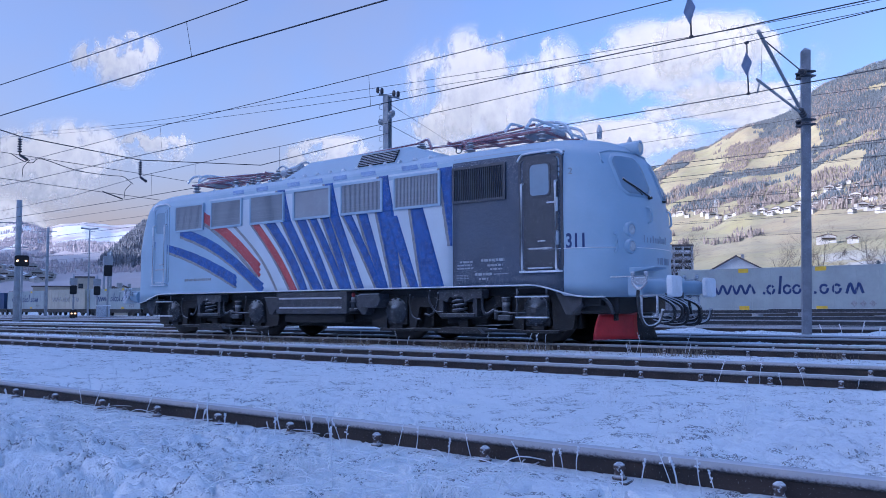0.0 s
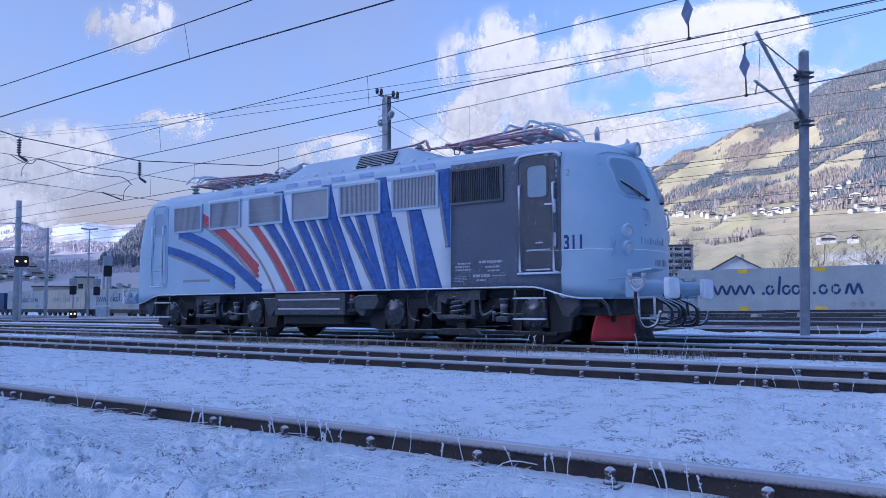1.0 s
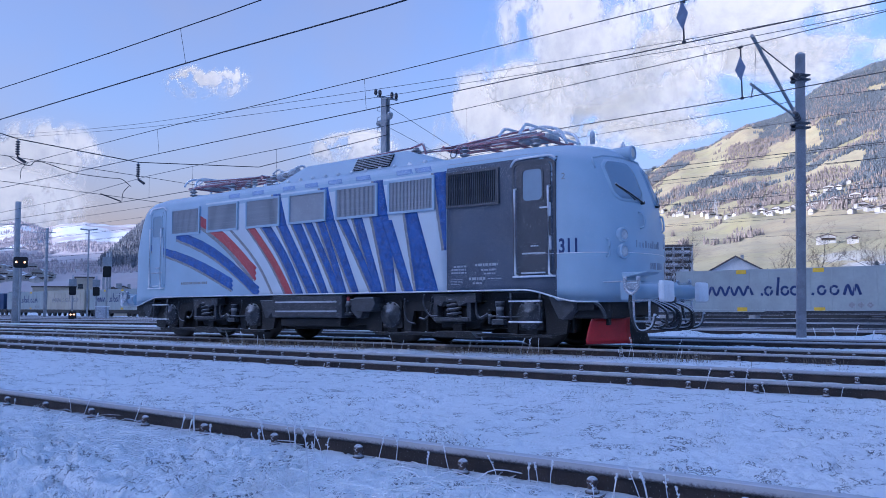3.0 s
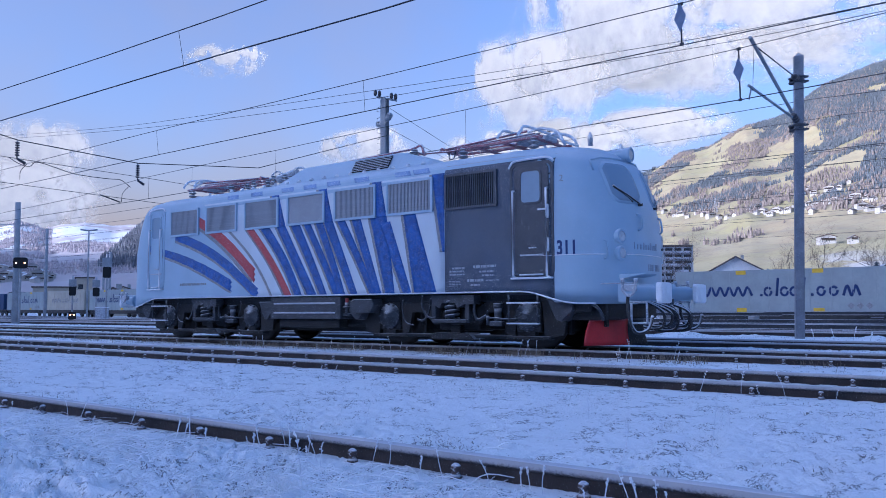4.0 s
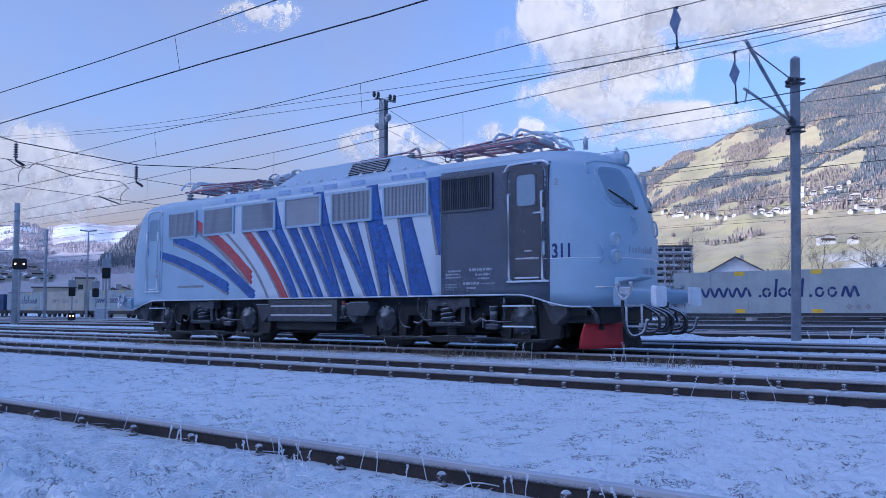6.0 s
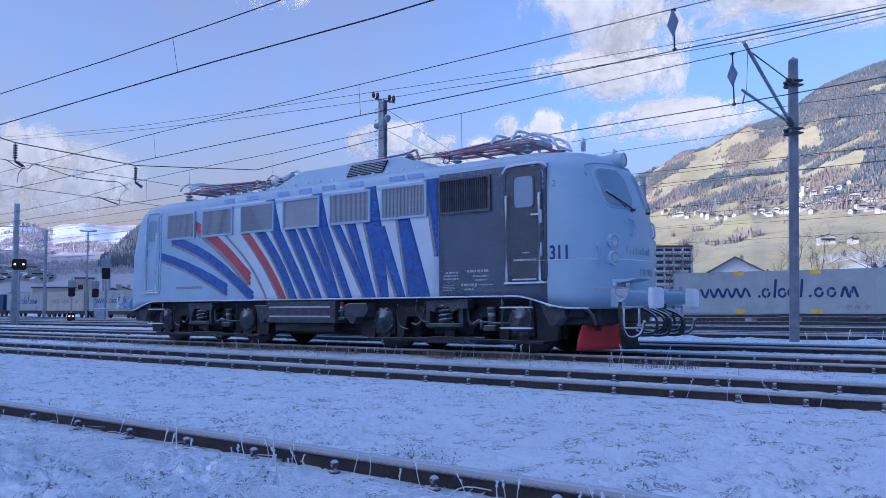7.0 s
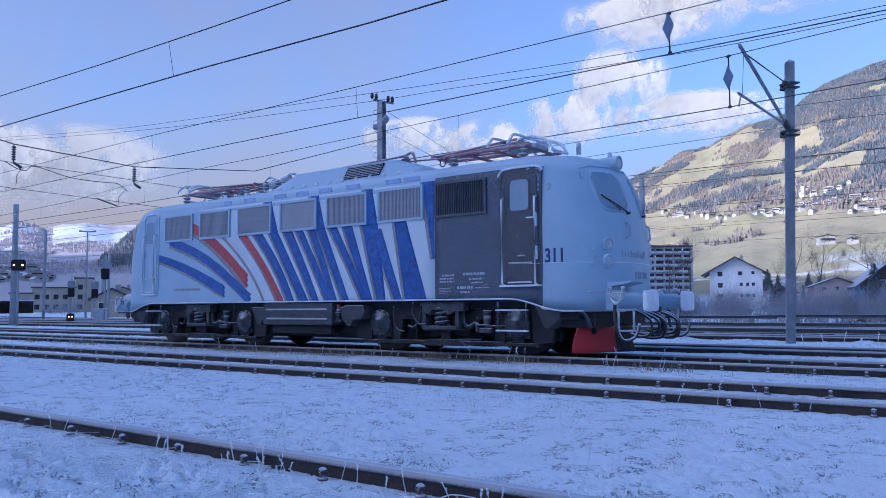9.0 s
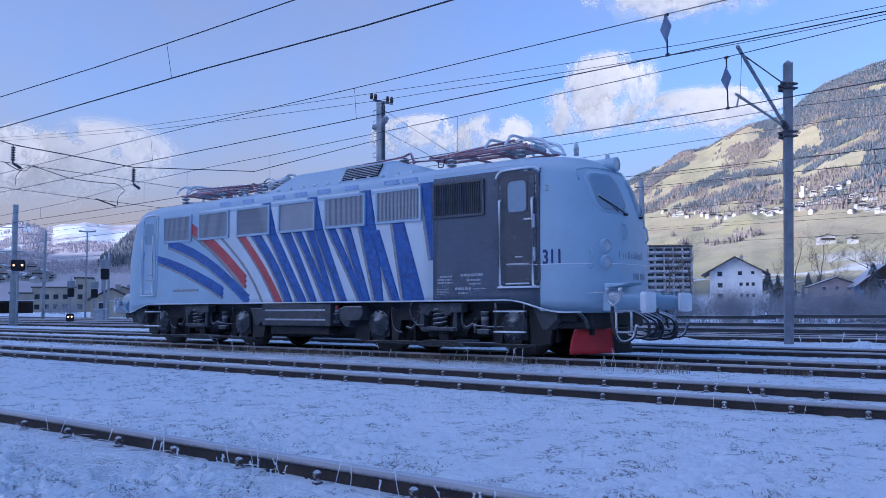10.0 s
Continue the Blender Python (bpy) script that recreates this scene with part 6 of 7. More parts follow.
def house(m, w, d, eaves, ridge, wall, windows, roof=None, over=1.1, gable=None, label="", balcony=None, category="house", group=""):
    """A gabled house; its gable end looks along local -y. windows: rows of x, z, width, height."""
    t = thing("house", label, category, group, at=m)
    bm = bm_new()
    prism(bm, [(-w / 2, -3.0), (w / 2, -3.0), (w / 2, eaves), (0, ridge), (-w / 2, eaves)], -d / 2, d / 2)
    part("wall", bm, wall, t)
    if gable:
        bm = bm_new()
        prism(bm, [(-w / 2 - 0.03, gable[0]), (w / 2 + 0.03, gable[0]), (w / 2 + 0.03, eaves + 0.02), (0, ridge + 0.02), (-w / 2 - 0.03, eaves + 0.02)], -d / 2 - 0.06, -d / 2 + 0.2)
        part("gable_cladding", bm, gable[1], t)
    k = (ridge - eaves) / (w / 2)
    bm = bm_new()
    e = w / 2 + over
    ze = eaves - k * over
    prism(bm, [(-e, ze), (0, ridge), (e, ze), (e, ze + 0.35), (0, ridge + 0.38), (-e, ze + 0.35)], -d / 2 - over, d / 2 + over)
    r = part("roof", bm, roof or M_ROOF, t)
    bm = bm_new()
    quad_box(bm, w * 0.08, w * 0.08 + 0.9, -0.4, 0.5, ridge - 0.6, ridge + 1.0, 0.04)
    part("chimney", bm, M_CONCRETE, r)
    for x, z, a, b in windows:
        bm = bm_new()
        y = -d / 2 - (0.07 if gable and z > gable[0] else 0)
        frame_plate(bm, x - a / 2, x + a / 2, z, z + b, 0.09, y - 0.07, y + 0.1, 0.012)
        wd = part("window", bm, M_CREAM, t)
        bm = bm_new()
        quad_box(bm, x - a / 2 + 0.05, x + a / 2 - 0.05, y - 0.03, y + 0.05, z + 0.05, z + b - 0.05)
        part("pane", bm, M_WINDOW, wd)
    if balcony:
        x0, x1, z = balcony
        bm = bm_new()
        quad_box(bm, x0, x1, -d / 2 - 1.3, -d / 2, z - 0.15, z)
        quad_box(bm, x0, x1, -d / 2 - 1.33, -d / 2 - 1.27, z, z + 1.0)
        part("balcony", bm, M_TIMBER if wall is not M_WALLP else M_WALLP, t)
    return t


FACE = 15
house(pose(-57.1, 221.5, 0, 0, 0, FACE), 14.0, 13, 10.4, 14.3, M_WALLW,
      [(-4.2, 9.0, 1.5, 1.5), (1.2, 9.2, 1.3, 1.3), (4.6, 9.5, 1.0, 1.0), (-4.2, 5.8, 1.5, 1.5), (1.4, 6.2, 1.0, 1.1), (3.1, 6.2, 1.0, 1.1), (4.6, 6.2, 1.0, 1.1), (-4.2, 2.7, 1.6, 1.5), (1.4, 3.0, 1.0, 1.1), (3.1, 3.0, 1.0, 1.1), (4.6, 3.0, 1.0, 1.1)],
      over=2.2, label="three-storey white house with a shallow snowy gable roof")
house(pose(-32.6, 227.4, 0, 0, 0, FACE + 4), 11.0, 11, 6.0, 8.0, M_WALLP, [(-3.0, 4.5, 1.3, 1.3), (3.2, 4.5, 1.3, 1.3), (-3.0, 1.4, 1.3, 2.0), (3.2, 1.7, 1.3, 1.3), (0.2, 4.1, 1.0, 1.8)],
      over=1.4, balcony=(-3.6, 4.4, 3.8), label="pinkish two-storey house with a long balcony")
house(pose(-20.6, 223.5, 0, 0, 0, FACE + 6), 11.5, 12, 6.4, 10.8, M_WALLB, [(-1.0, 2.3, 1.6, 1.6), (3.0, 2.3, 1.5, 1.5), (-1.0, 6.3, 2.2, 0.9)],
      over=1.6, gable=(4.6, M_TIMBER), label="house with bright blue walls under dark timber gable")
house(pose(-13, 250, 0, 0, 0, 40), 9, 9, 5.5, 8.5, M_WALLW, [(-2, 3, 1.2, 1.3), (2, 3, 1.2, 1.3)], label="small white house among bare trees")
house(pose(-48, 236, 0, 0, 0, FACE), 7, 6, 4.6, 6.0, M_TIMBER, [(0, 2.6, 1.2, 1.0)], label="small dark timber shed beside a house", category="shed")


def flats():
    t = thing("apartment_block", "long grey six-storey apartment block with balcony bands", "building", at=pose(-131, 340.5, 0, 0, 0, 37))
    bm = bm_new()
    quad_box(bm, -18, 16.5, -6, 6, -3, 27.6, 0.05)
    part("wall", bm, M_FLATS, t)
    bm = bm_new()
    quad_box(bm, -18.5, 17.0, -6.8, 6.5, 27.7, 28.5, 0.05)
    part("roof", bm, M_ROOF, t)
    for k in range(9):
        z = 1.6 + 2.9 * k
        for j in range(8):
            x = -17.6 + 4.25 * j
            bm = bm_new()
            quad_box(bm, x + 0.1, x + 4.05, -7.4, -6.0, z - 0.12, z + 0.02)
            quad_box(bm, x + 0.1, x + 4.05, -7.45, -7.36, z, z + 0.95)
            b = part("balcony", bm, M_FLATS, t)
            bm = bm_new()
            quad_box(bm, x + 0.5, x + 3.7, -6.06, -5.9, z + 0.15, z + 2.2)
            part("window", bm, M_WINDOW, t)
    for j in range(9):
        bm = bm_new()
        quad_box(bm, -17.75 + 4.25 * j, -17.5 + 4.25 * j, -7.5, -6.0, 0, 27.6)
        part("party_wall", bm, M_FLATS, t)


flats()


def station():
    t = thing("station_building", "yellowish flat-roofed station building of two stepped blocks", "building", at=pose(-234, 113, -0.5, 0, 0, 62))
    for n, x0, x1, h in (("wing", -8, 4, 8.0), ("tower", 4, 9, 11.0), ("annex", -14, -8, 6.2), ("annex", 9, 20, 5.4)):
        bm = bm_new()
        quad_box(bm, x0, x1, -5, 5, -1, h, 0.04)
        part(n, bm, M_STATION, t)
        bm = bm_new()
        quad_box(bm, x0 - 0.4, x1 + 0.4, -5.4, 5.4, h + 0.02, h + 0.4)
        part("roof_edge", bm, M_ROOF, t)
        for k in range(int((x1 - x0) / 2.6)):
            for f in range(int(h / 3.2)):
                bm = bm_new()
                x = x0 + 1.4 + 2.6 * k
                quad_box(bm, x - 0.7, x + 0.7, -5.05, -4.9, 1.4 + 3.1 * f, 2.9 + 3.1 * f)
                part("window", bm, M_WINDOW, t)
    # platform roof on posts
    t = thing("platform_roof", "long dark platform roof on posts, snow on top", "platform roof", at=pose(-192, 82, -0.4, 0, 0, 62))
    bm = bm_new()
    prism(bm, [(-26, 3.1), (-26, 3.5), (2, 3.5), (2, 3.1)], -3, 3)
    part("roof", bm, M_TIMBER, t)
    bm = bm_new()
    quad_box(bm, -26.2, 2.2, -3.1, 3.1, 3.52, 3.66)
    part("snow_layer", bm, M_RIME, t)
    for k in range(7):
        bm = bm_new()
        quad_box(bm, -25.5 + 4 * k, -25.2 + 4 * k, -2.4, -2.1, 0, 3.2)
        part("post", bm, M_TIMBER, t)
    bm = bm_new()
    quad_box(bm, -26, 2, 2.6, 2.9, 0, 3.1)
    part("back_wall", bm, M_TIMBER, t)
    house(pose(-214, 122, 0, 0, 0, 60), 16, 10, 4.2, 7.4, M_STATION, [(-4, 1.5, 1.5, 1.6), (0, 1.5, 1.5, 1.6), (4, 1.5, 1.5, 1.6)], label="low shed with a snowy gable roof by the station", category="shed")
    house(pose(-110, 58, -0.4, 0, 0, 60), 6.2, 7, 3.0, 4.5, M_STATION, [(-1.5, 0.8, 1.1, 1.7), (1.5, 1.0, 0.9, 1.0)], over=0.5, label="low pale engine shed with a gable roof", category="shed")


station()


def on_hill(head, r):
    a = radians(head)
    x, y = EYE[0] + r * math.sin(a), EYE[1] + r * math.cos(a)
    return x, y, float(terrain(np.array([x]), np.array([y]))[0])


def villages():
    rnd = random.Random(5)
    spots = []
    for head, r in [(-15.7 + 0.26 * k, 1030 + 22 * math.sin(k * 1.7)) for k in range(12)] + [(-12.4 + 0.30 * k, 975 - 16 * k / 3 + 22 * math.sin(k * 2.3)) for k in range(19)] + [(-12.4 + 0.38 * k, 1075 - 6 * k + 25 * math.sin(k * 2.1)) for k in range(10)]:
        spots.append((head, r, "white hillside house with a dark roof in the village"))
    spots += [(-21.3 + 0.52 * k, 1285 - 27 * k + 14 * (k % 3), "white farmhouse at the foot of the wooded slope") for k in range(10)]
    spots += [(-11.1, 625, "white chalet with a brown roof on the meadow"), (-9.5, 605, "low white barn on the meadow"), (-19.0, 1560, "lone farmhouse high on the slope"), (-8.9, 1420, "lone farmhouse high on the slope"), (-17.2, 1480, "lone farmhouse high on the slope")]
    spots += [(-67.0 + 0.42 * (k % 9) + 0.17 * (k // 9), 790 + 55 * (k // 9), "small white house on the shaded valley side") for k in range(24)]
    protos = []
    for k in range(4):
        w = (6.0, 8.0, 5.2, 11.5)[k]
        h = (3.6, 4.4, 3.1, 5.0)[k]
        rows = [(-w / 2 + 1.8 + 2.6 * i, 1.3 + 2.7 * f, 0.9, 1.0) for i in range(int((w - 2) / 2.6)) for f in range(int(h / 3))]
        protos.append((k, w, h, rows))
    made = {}
    for i, (head, r, label) in enumerate(spots):
        x, y, z = on_hill(head + rnd.uniform(-0.12, 0.12), r * rnd.uniform(0.965, 1.035))
        k = i % 4
        m = pose(x, y, z, 0, 0, -head + rnd.uniform(-50, 50))
        key = (k, head < -50)
        if key not in made:
            _, w, h, rows = protos[k]
            made[key] = house(m, w, 7, h, h + 1.6, M_WALLV, rows, M_SNOWROOF if head < -50 else M_ROOFBARE, 0.7, label=label, group="village houses", balcony=(-w / 2 + 1, w / 2 - 1, 2.9) if k != 2 else None)
        else:
            tagged(copy_thing(made[key], m), label)
    x, y, z = on_hill(-12.4, 1085)
    t = thing("church", "white church tower above the village roofs", "church", at=pose(x, y, z, 0, 0, 12))
    bm = bm_new()
    quad_box(bm, -1.7, 1.7, -1.7, 1.7, -3, 13, 0.05)
    part("tower", bm, M_WALLW, t)
    bm = bm_new()
    lathe(bm, [(0, 2.3), (1.5, 1.5), (4, 0.2)], (0, 0, 13), (0, 0, 1), 4, False)
    part("tower_roof", bm, M_ROOF, t)
    bm = bm_new()
    prism(bm, [(-4, -3), (4, -3), (4, 5), (0, 8), (-4, 5)], 1.7, 14)
    part("nave", bm, M_WALLW, t)
    # lattice pylon
    x, y, z = on_hill(-17.9, 1150)
    t = thing("power_pylon", "pale lattice power pylon at the meadow's edge", "pylon", at=pose(x, y, z))
    bm = bm_new()
    for sx in (-1, 1):
        for sy in (-1, 1):
            rod(bm, (sx * 2.4, sy * 2.4, 0), (sx * 0.3, sy * 0.3, 24), 0.16, n=4)
    for k in range(8):
        w0, w1 = 2.4 - 0.26 * k, 2.4 - 0.26 * (k + 1)
        for sy in (-1, 1):
            rod(bm, (-w0, sy * w0, 3 * k), (w1, sy * w1, 3 * k + 3), 0.1, n=3)
            rod(bm, (w0, sy * w0, 3 * k), (-w1, sy * w1, 3 * k + 3), 0.1, n=3)
    part("lattice", bm, M_MAST, t)
    bm = bm_new()
    for z in (17, 21):
        rod(bm, (-5, 0, z), (5, 0, z), 0.15, n=4)
    part("crossarm", bm, M_MAST, t)


villages()

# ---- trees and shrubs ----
# haze over the far slopes is painted into these four wood colours
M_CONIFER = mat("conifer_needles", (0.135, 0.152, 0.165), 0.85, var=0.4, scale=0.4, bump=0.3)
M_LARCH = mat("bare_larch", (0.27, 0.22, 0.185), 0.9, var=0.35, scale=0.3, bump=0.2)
# valley-side woods, paled further to a hazy grey-mauve
M_HAZEWOOD = mat("hazed_bare_wood", (0.52, 0.45, 0.45), 0.9, var=0.3, scale=0.2, bump=0.2)
M_HAZESPRUCE = mat("hazed_spruce", (0.19, 0.195, 0.215), 0.9, var=0.35, scale=0.3, bump=0.2)
M_BARK = mat("frosted_bark", (0.10, 0.082, 0.072), 0.9, frost=0.5, speck=0.1, var=0.3, scale=3, frost_up=0.6)
M_TWIG = mat("rimed_twigs", (0.32, 0.325, 0.355), 0.9, speck=0.3, var=0.3, scale=2, bump=0.0, speck_scale=8)
M_BROWNTWIG = mat("brown_twigs", (0.115, 0.082, 0.066), 0.9, var=0.3, scale=1, bump=0.0)


def sticks(segments, name, material):
    """Many thin three-sided sticks in one mesh: rows of start, end, radius."""
    vs, fs = [], []
    for p, q, r in segments:
        a, b = _frame_of(q - p)
        o = len(vs)
        for c, rr in ((p, r), (q, r * 0.5)):
            for k in range(3):
                t = 2.094 * k
                vs.append(tuple(c + (a * math.cos(t) + b * math.sin(t)) * rr))
        fs += [(o, o + 1, o + 4, o + 3), (o + 1, o + 2, o + 5, o + 4), (o + 2, o, o + 3, o + 5)]
    me = bpy.data.meshes.new(name)
    me.from_pydata(vs, [], fs)
    me.materials.append(material)
    return me


def grow(rnd, p, way, length, r, depth, out, thick, spread=0.6):
    n = 3
    for i in range(n):
        way = (way + Vector((rnd.uniform(-1, 1), rnd.uniform(-1, 1), rnd.uniform(-0.3, 0.6))) * 0.16).normalized()
        q = p + way * (length / n)
        (thick if r > 0.035 else out).append((p, q, r))
        if depth > 0 and (i > 0 or depth < 3):
            for _ in range(2 if depth > 1 else 3):
                side = Vector((rnd.uniform(-1, 1), rnd.uniform(-1, 1), rnd.uniform(-0.1, 0.8))).normalized()
                grow(rnd, q, (way * (1 - spread) + side * spread).normalized(), length * rnd.uniform(0.5, 0.72), r * 0.5, depth - 1, out, thick, spread)
        p, r = q, r * 0.82
    return out


def bare_tree(name, seed, height, label, material, category="tree"):
    rnd = random.Random(seed)
    out, thick = [], []
    grow(rnd, Vector((0, 0, 0)), Vector((0, 0, 1)), height * 0.62, height * 0.022, 4, out, thick)
    t = thing(name, label, category, "bare trees beyond the tracks")
    for n, segs, m in (("trunk", thick, M_BARK), ("crown", out, material)):
        ob = new(n, sticks(segs, n, m))
        ob.parent = t
    return t


def bush(seed, height, label):
    rnd = random.Random(seed)
    out, thick = [], []
    for _ in range(9):
        a = rnd.uniform(0, 6.28)
        w = Vector((math.cos(a) * 0.5, math.sin(a) * 0.5, 1)).normalized()
        grow(rnd, Vector((rnd.uniform(-0.5, 0.5), rnd.uniform(-0.5, 0.5), -0.2)), w, height * rnd.uniform(0.45, 0.75), 0.03, 2, out, thick, 0.55)
    ob = new("shrub", sticks(out + thick, "shrub", M_TWIG))
    return tagged(ob, label, "shrub", "shrubs along the far line")


def conifer_mesh(seed, height, material):
    """A spruce in tiers of drooping, ragged boughs."""
    rnd = random.Random(seed)
    vs, fs = [], []
    tiers = 26
    for k in range(tiers):
        z = height * (0.06 + 0.92 * k / tiers)
        r = height * 0.24 * (1 - k / tiers) ** 0.85 + 0.05
        n = max(6, int(16 * (1 - k / tiers)) + 3)
        for j in range(n):
            a = 2 * math.pi * (j + rnd.random() * 0.8) / n
            rr = r * rnd.uniform(0.7, 1.15)
            d = Vector((math.cos(a), math.sin(a), 0))
            s = Vector((-math.sin(a), math.cos(a), 0)) * rr * 0.26
            o = len(vs)
            root = Vector((0, 0, z + height * 0.035))
            mid = d * rr * 0.6 + Vector((0, 0, z - rr * 0.10))
            tip = d * rr + Vector((0, 0, z - rr * rnd.uniform(0.2, 0.42)))
            for v in (root, mid + s, mid - s, tip, mid - Vector((0, 0, rr * 0.16))):
                vs.append(tuple(v))
            fs += [(o, o + 1, o + 2), (o + 1, o + 3, o + 2), (o, o + 4, o + 1), (o, o + 2, o + 4), (o + 1, o + 4, o + 3), (o + 2, o + 3, o + 4)]
    me = bpy.data.meshes.new("crown")
    me.from_pydata(vs, [], fs)
    me.materials.append(material)
    return me


def plants():
    rnd = random.Random(11)
    kinds = [bush(s, h, "bare frosted shrub at the edge of the far line") for s, h in ((1, 3.3), (2, 2.6), (3, 3.7), (4, 2.2))]
    first = {k: True for k in range(4)}
    for i in range(120):
        u = i / 119
        k = i % 4
        x = -22 + 34 * u + rnd.uniform(-0.8, 0.8)
        y = 62 + 0.25 * (x + 10) + rnd.uniform(-3, 7)
        m = Matrix.LocRotScale((x, y, -0.5), Euler((0, 0, rnd.uniform(0, 6.28))), None)
        if first[k]:
            kinds[k].matrix_basis, first[k] = m, False
        else:
            copy_thing(kinds[k], m)
    # left end of the yard
    for i in range(10):
        m = pose(-150 - 6 * i, 70 + 3 * i + rnd.uniform(-4, 4), -0.4, 0, 0, rnd.uniform(0, 360))
        copy_thing(kinds[i % 4], m)
    big = bare_tree("tree", 3, 19, "broad bare brown tree behind the white house", M_BROWNTWIG)
    big.matrix_basis = pose(-47.5, 252, 0, 0, 0, 30)
    small = bare_tree("tree", 8, 12, "slender bare tree among the houses", M_BROWNTWIG)
    small.matrix_basis = pose(-22, 262, 1)
    for i, (x, y) in enumerate(((-41, 256), (-53, 258), (-66, 262), (-30, 268), (-14, 262), (-8, 258), (-3, 266), (-84, 250), (-92, 258), (-76, 236), (-36, 240), (2, 240), (-100, 280), (-18, 290), (-6, 300), (-30, 300), (-45, 300))):
        copy_thing(small if i % 3 else big, pose(x, y, 0.5, 0, 0, 57 * i))
    me = conifer_mesh(4, 1.0, M_CONIFER)
    for x, y, z, h, label in ((1.0, 70.5, -0.5, 5.6, "dense dark spruce at the trackside"), (-39.5, 232, 0, 8.5, "dark clipped conifer beside the white house"), (-37.6, 233, 0, 7.6, "dark clipped conifer beside the white house"), (-35.8, 234, 0, 8.0, "dark clipped conifer beside the white house"), (-41.2, 231, 0, 7.0, "dark clipped conifer beside the white house"),
                              (-88, 372, 4, 14, "tall spruce standing on the meadow"), (-84, 374, 4, 11, "tall spruce standing on the meadow"), (-72, 380, 5, 11, "tall spruce standing on the meadow"), (-68, 381, 5, 9, "tall spruce standing on the meadow")):
        t = thing("spruce", label, "tree", "conifers", at=pose(x, y, z, 0, 0, x * 13))
        bm = bm_new()
        rod(bm, (0, 0, -0.5), (0, 0, h * 0.9), h * 0.016, h * 0.004, n=6)
        part("trunk", bm, M_BARK, t)
        share("crown", me, t, Matrix.LocRotScale((0, 0, 0), None, (h * (0.62 if y > 228 and y < 236 else 1.0), h * (0.62 if y > 228 and y < 236 else 1.0), h)))


plants()


# ---- woods on the slopes ----
def wood(name, spots, tiers, ragged, material, label):
    """One mesh of many far trees. spots: x, y, z, height, width."""
    rng = np.random.default_rng(7)
    n = 6
    a = np.linspace(0, 2 * np.pi, n, endpoint=False)
    tv, tf = [], []
    for z0, z1, r in tiers:
        o = len(tv)
        tv += [(math.cos(t) * r, math.sin(t) * r, z0) for t in a] + [(0, 0, z1)]
        tf += [(o + k, o + (k + 1) % n, o + n) for k in range(n)]
    tv, tf = np.array(tv), np.array(tf)
    S = np.array(spots)
    turn = rng.uniform(0, 6.28, len(S))
    c, s = np.cos(turn)[:, None], np.sin(turn)[:, None]
    jig = 1 + rng.uniform(-ragged, ragged, (len(S), len(tv)))
    x = (tv[:, 0] * c - tv[:, 1] * s) * jig * S[:, 4:5] + S[:, 0:1]
    y = (tv[:, 0] * s + tv[:, 1] * c) * jig * S[:, 4:5] + S[:, 1:2]
    z = tv[None, :, 2] * S[:, 3:4] * (1 + (jig - 1) * 0.3) + S[:, 2:3]
    vs = np.stack([x, y, z], -1).reshape(-1, 3)
    fs = (tf[None] + (np.arange(len(S)) * len(tv))[:, None, None]).reshape(-1, 3)
    me = bpy.data.meshes.new(name)
    me.from_pydata(vs.tolist(), [], fs.tolist())
    me.materials.append(material)
    return tagged(new(name, me), label, "woods", kind="stuff")


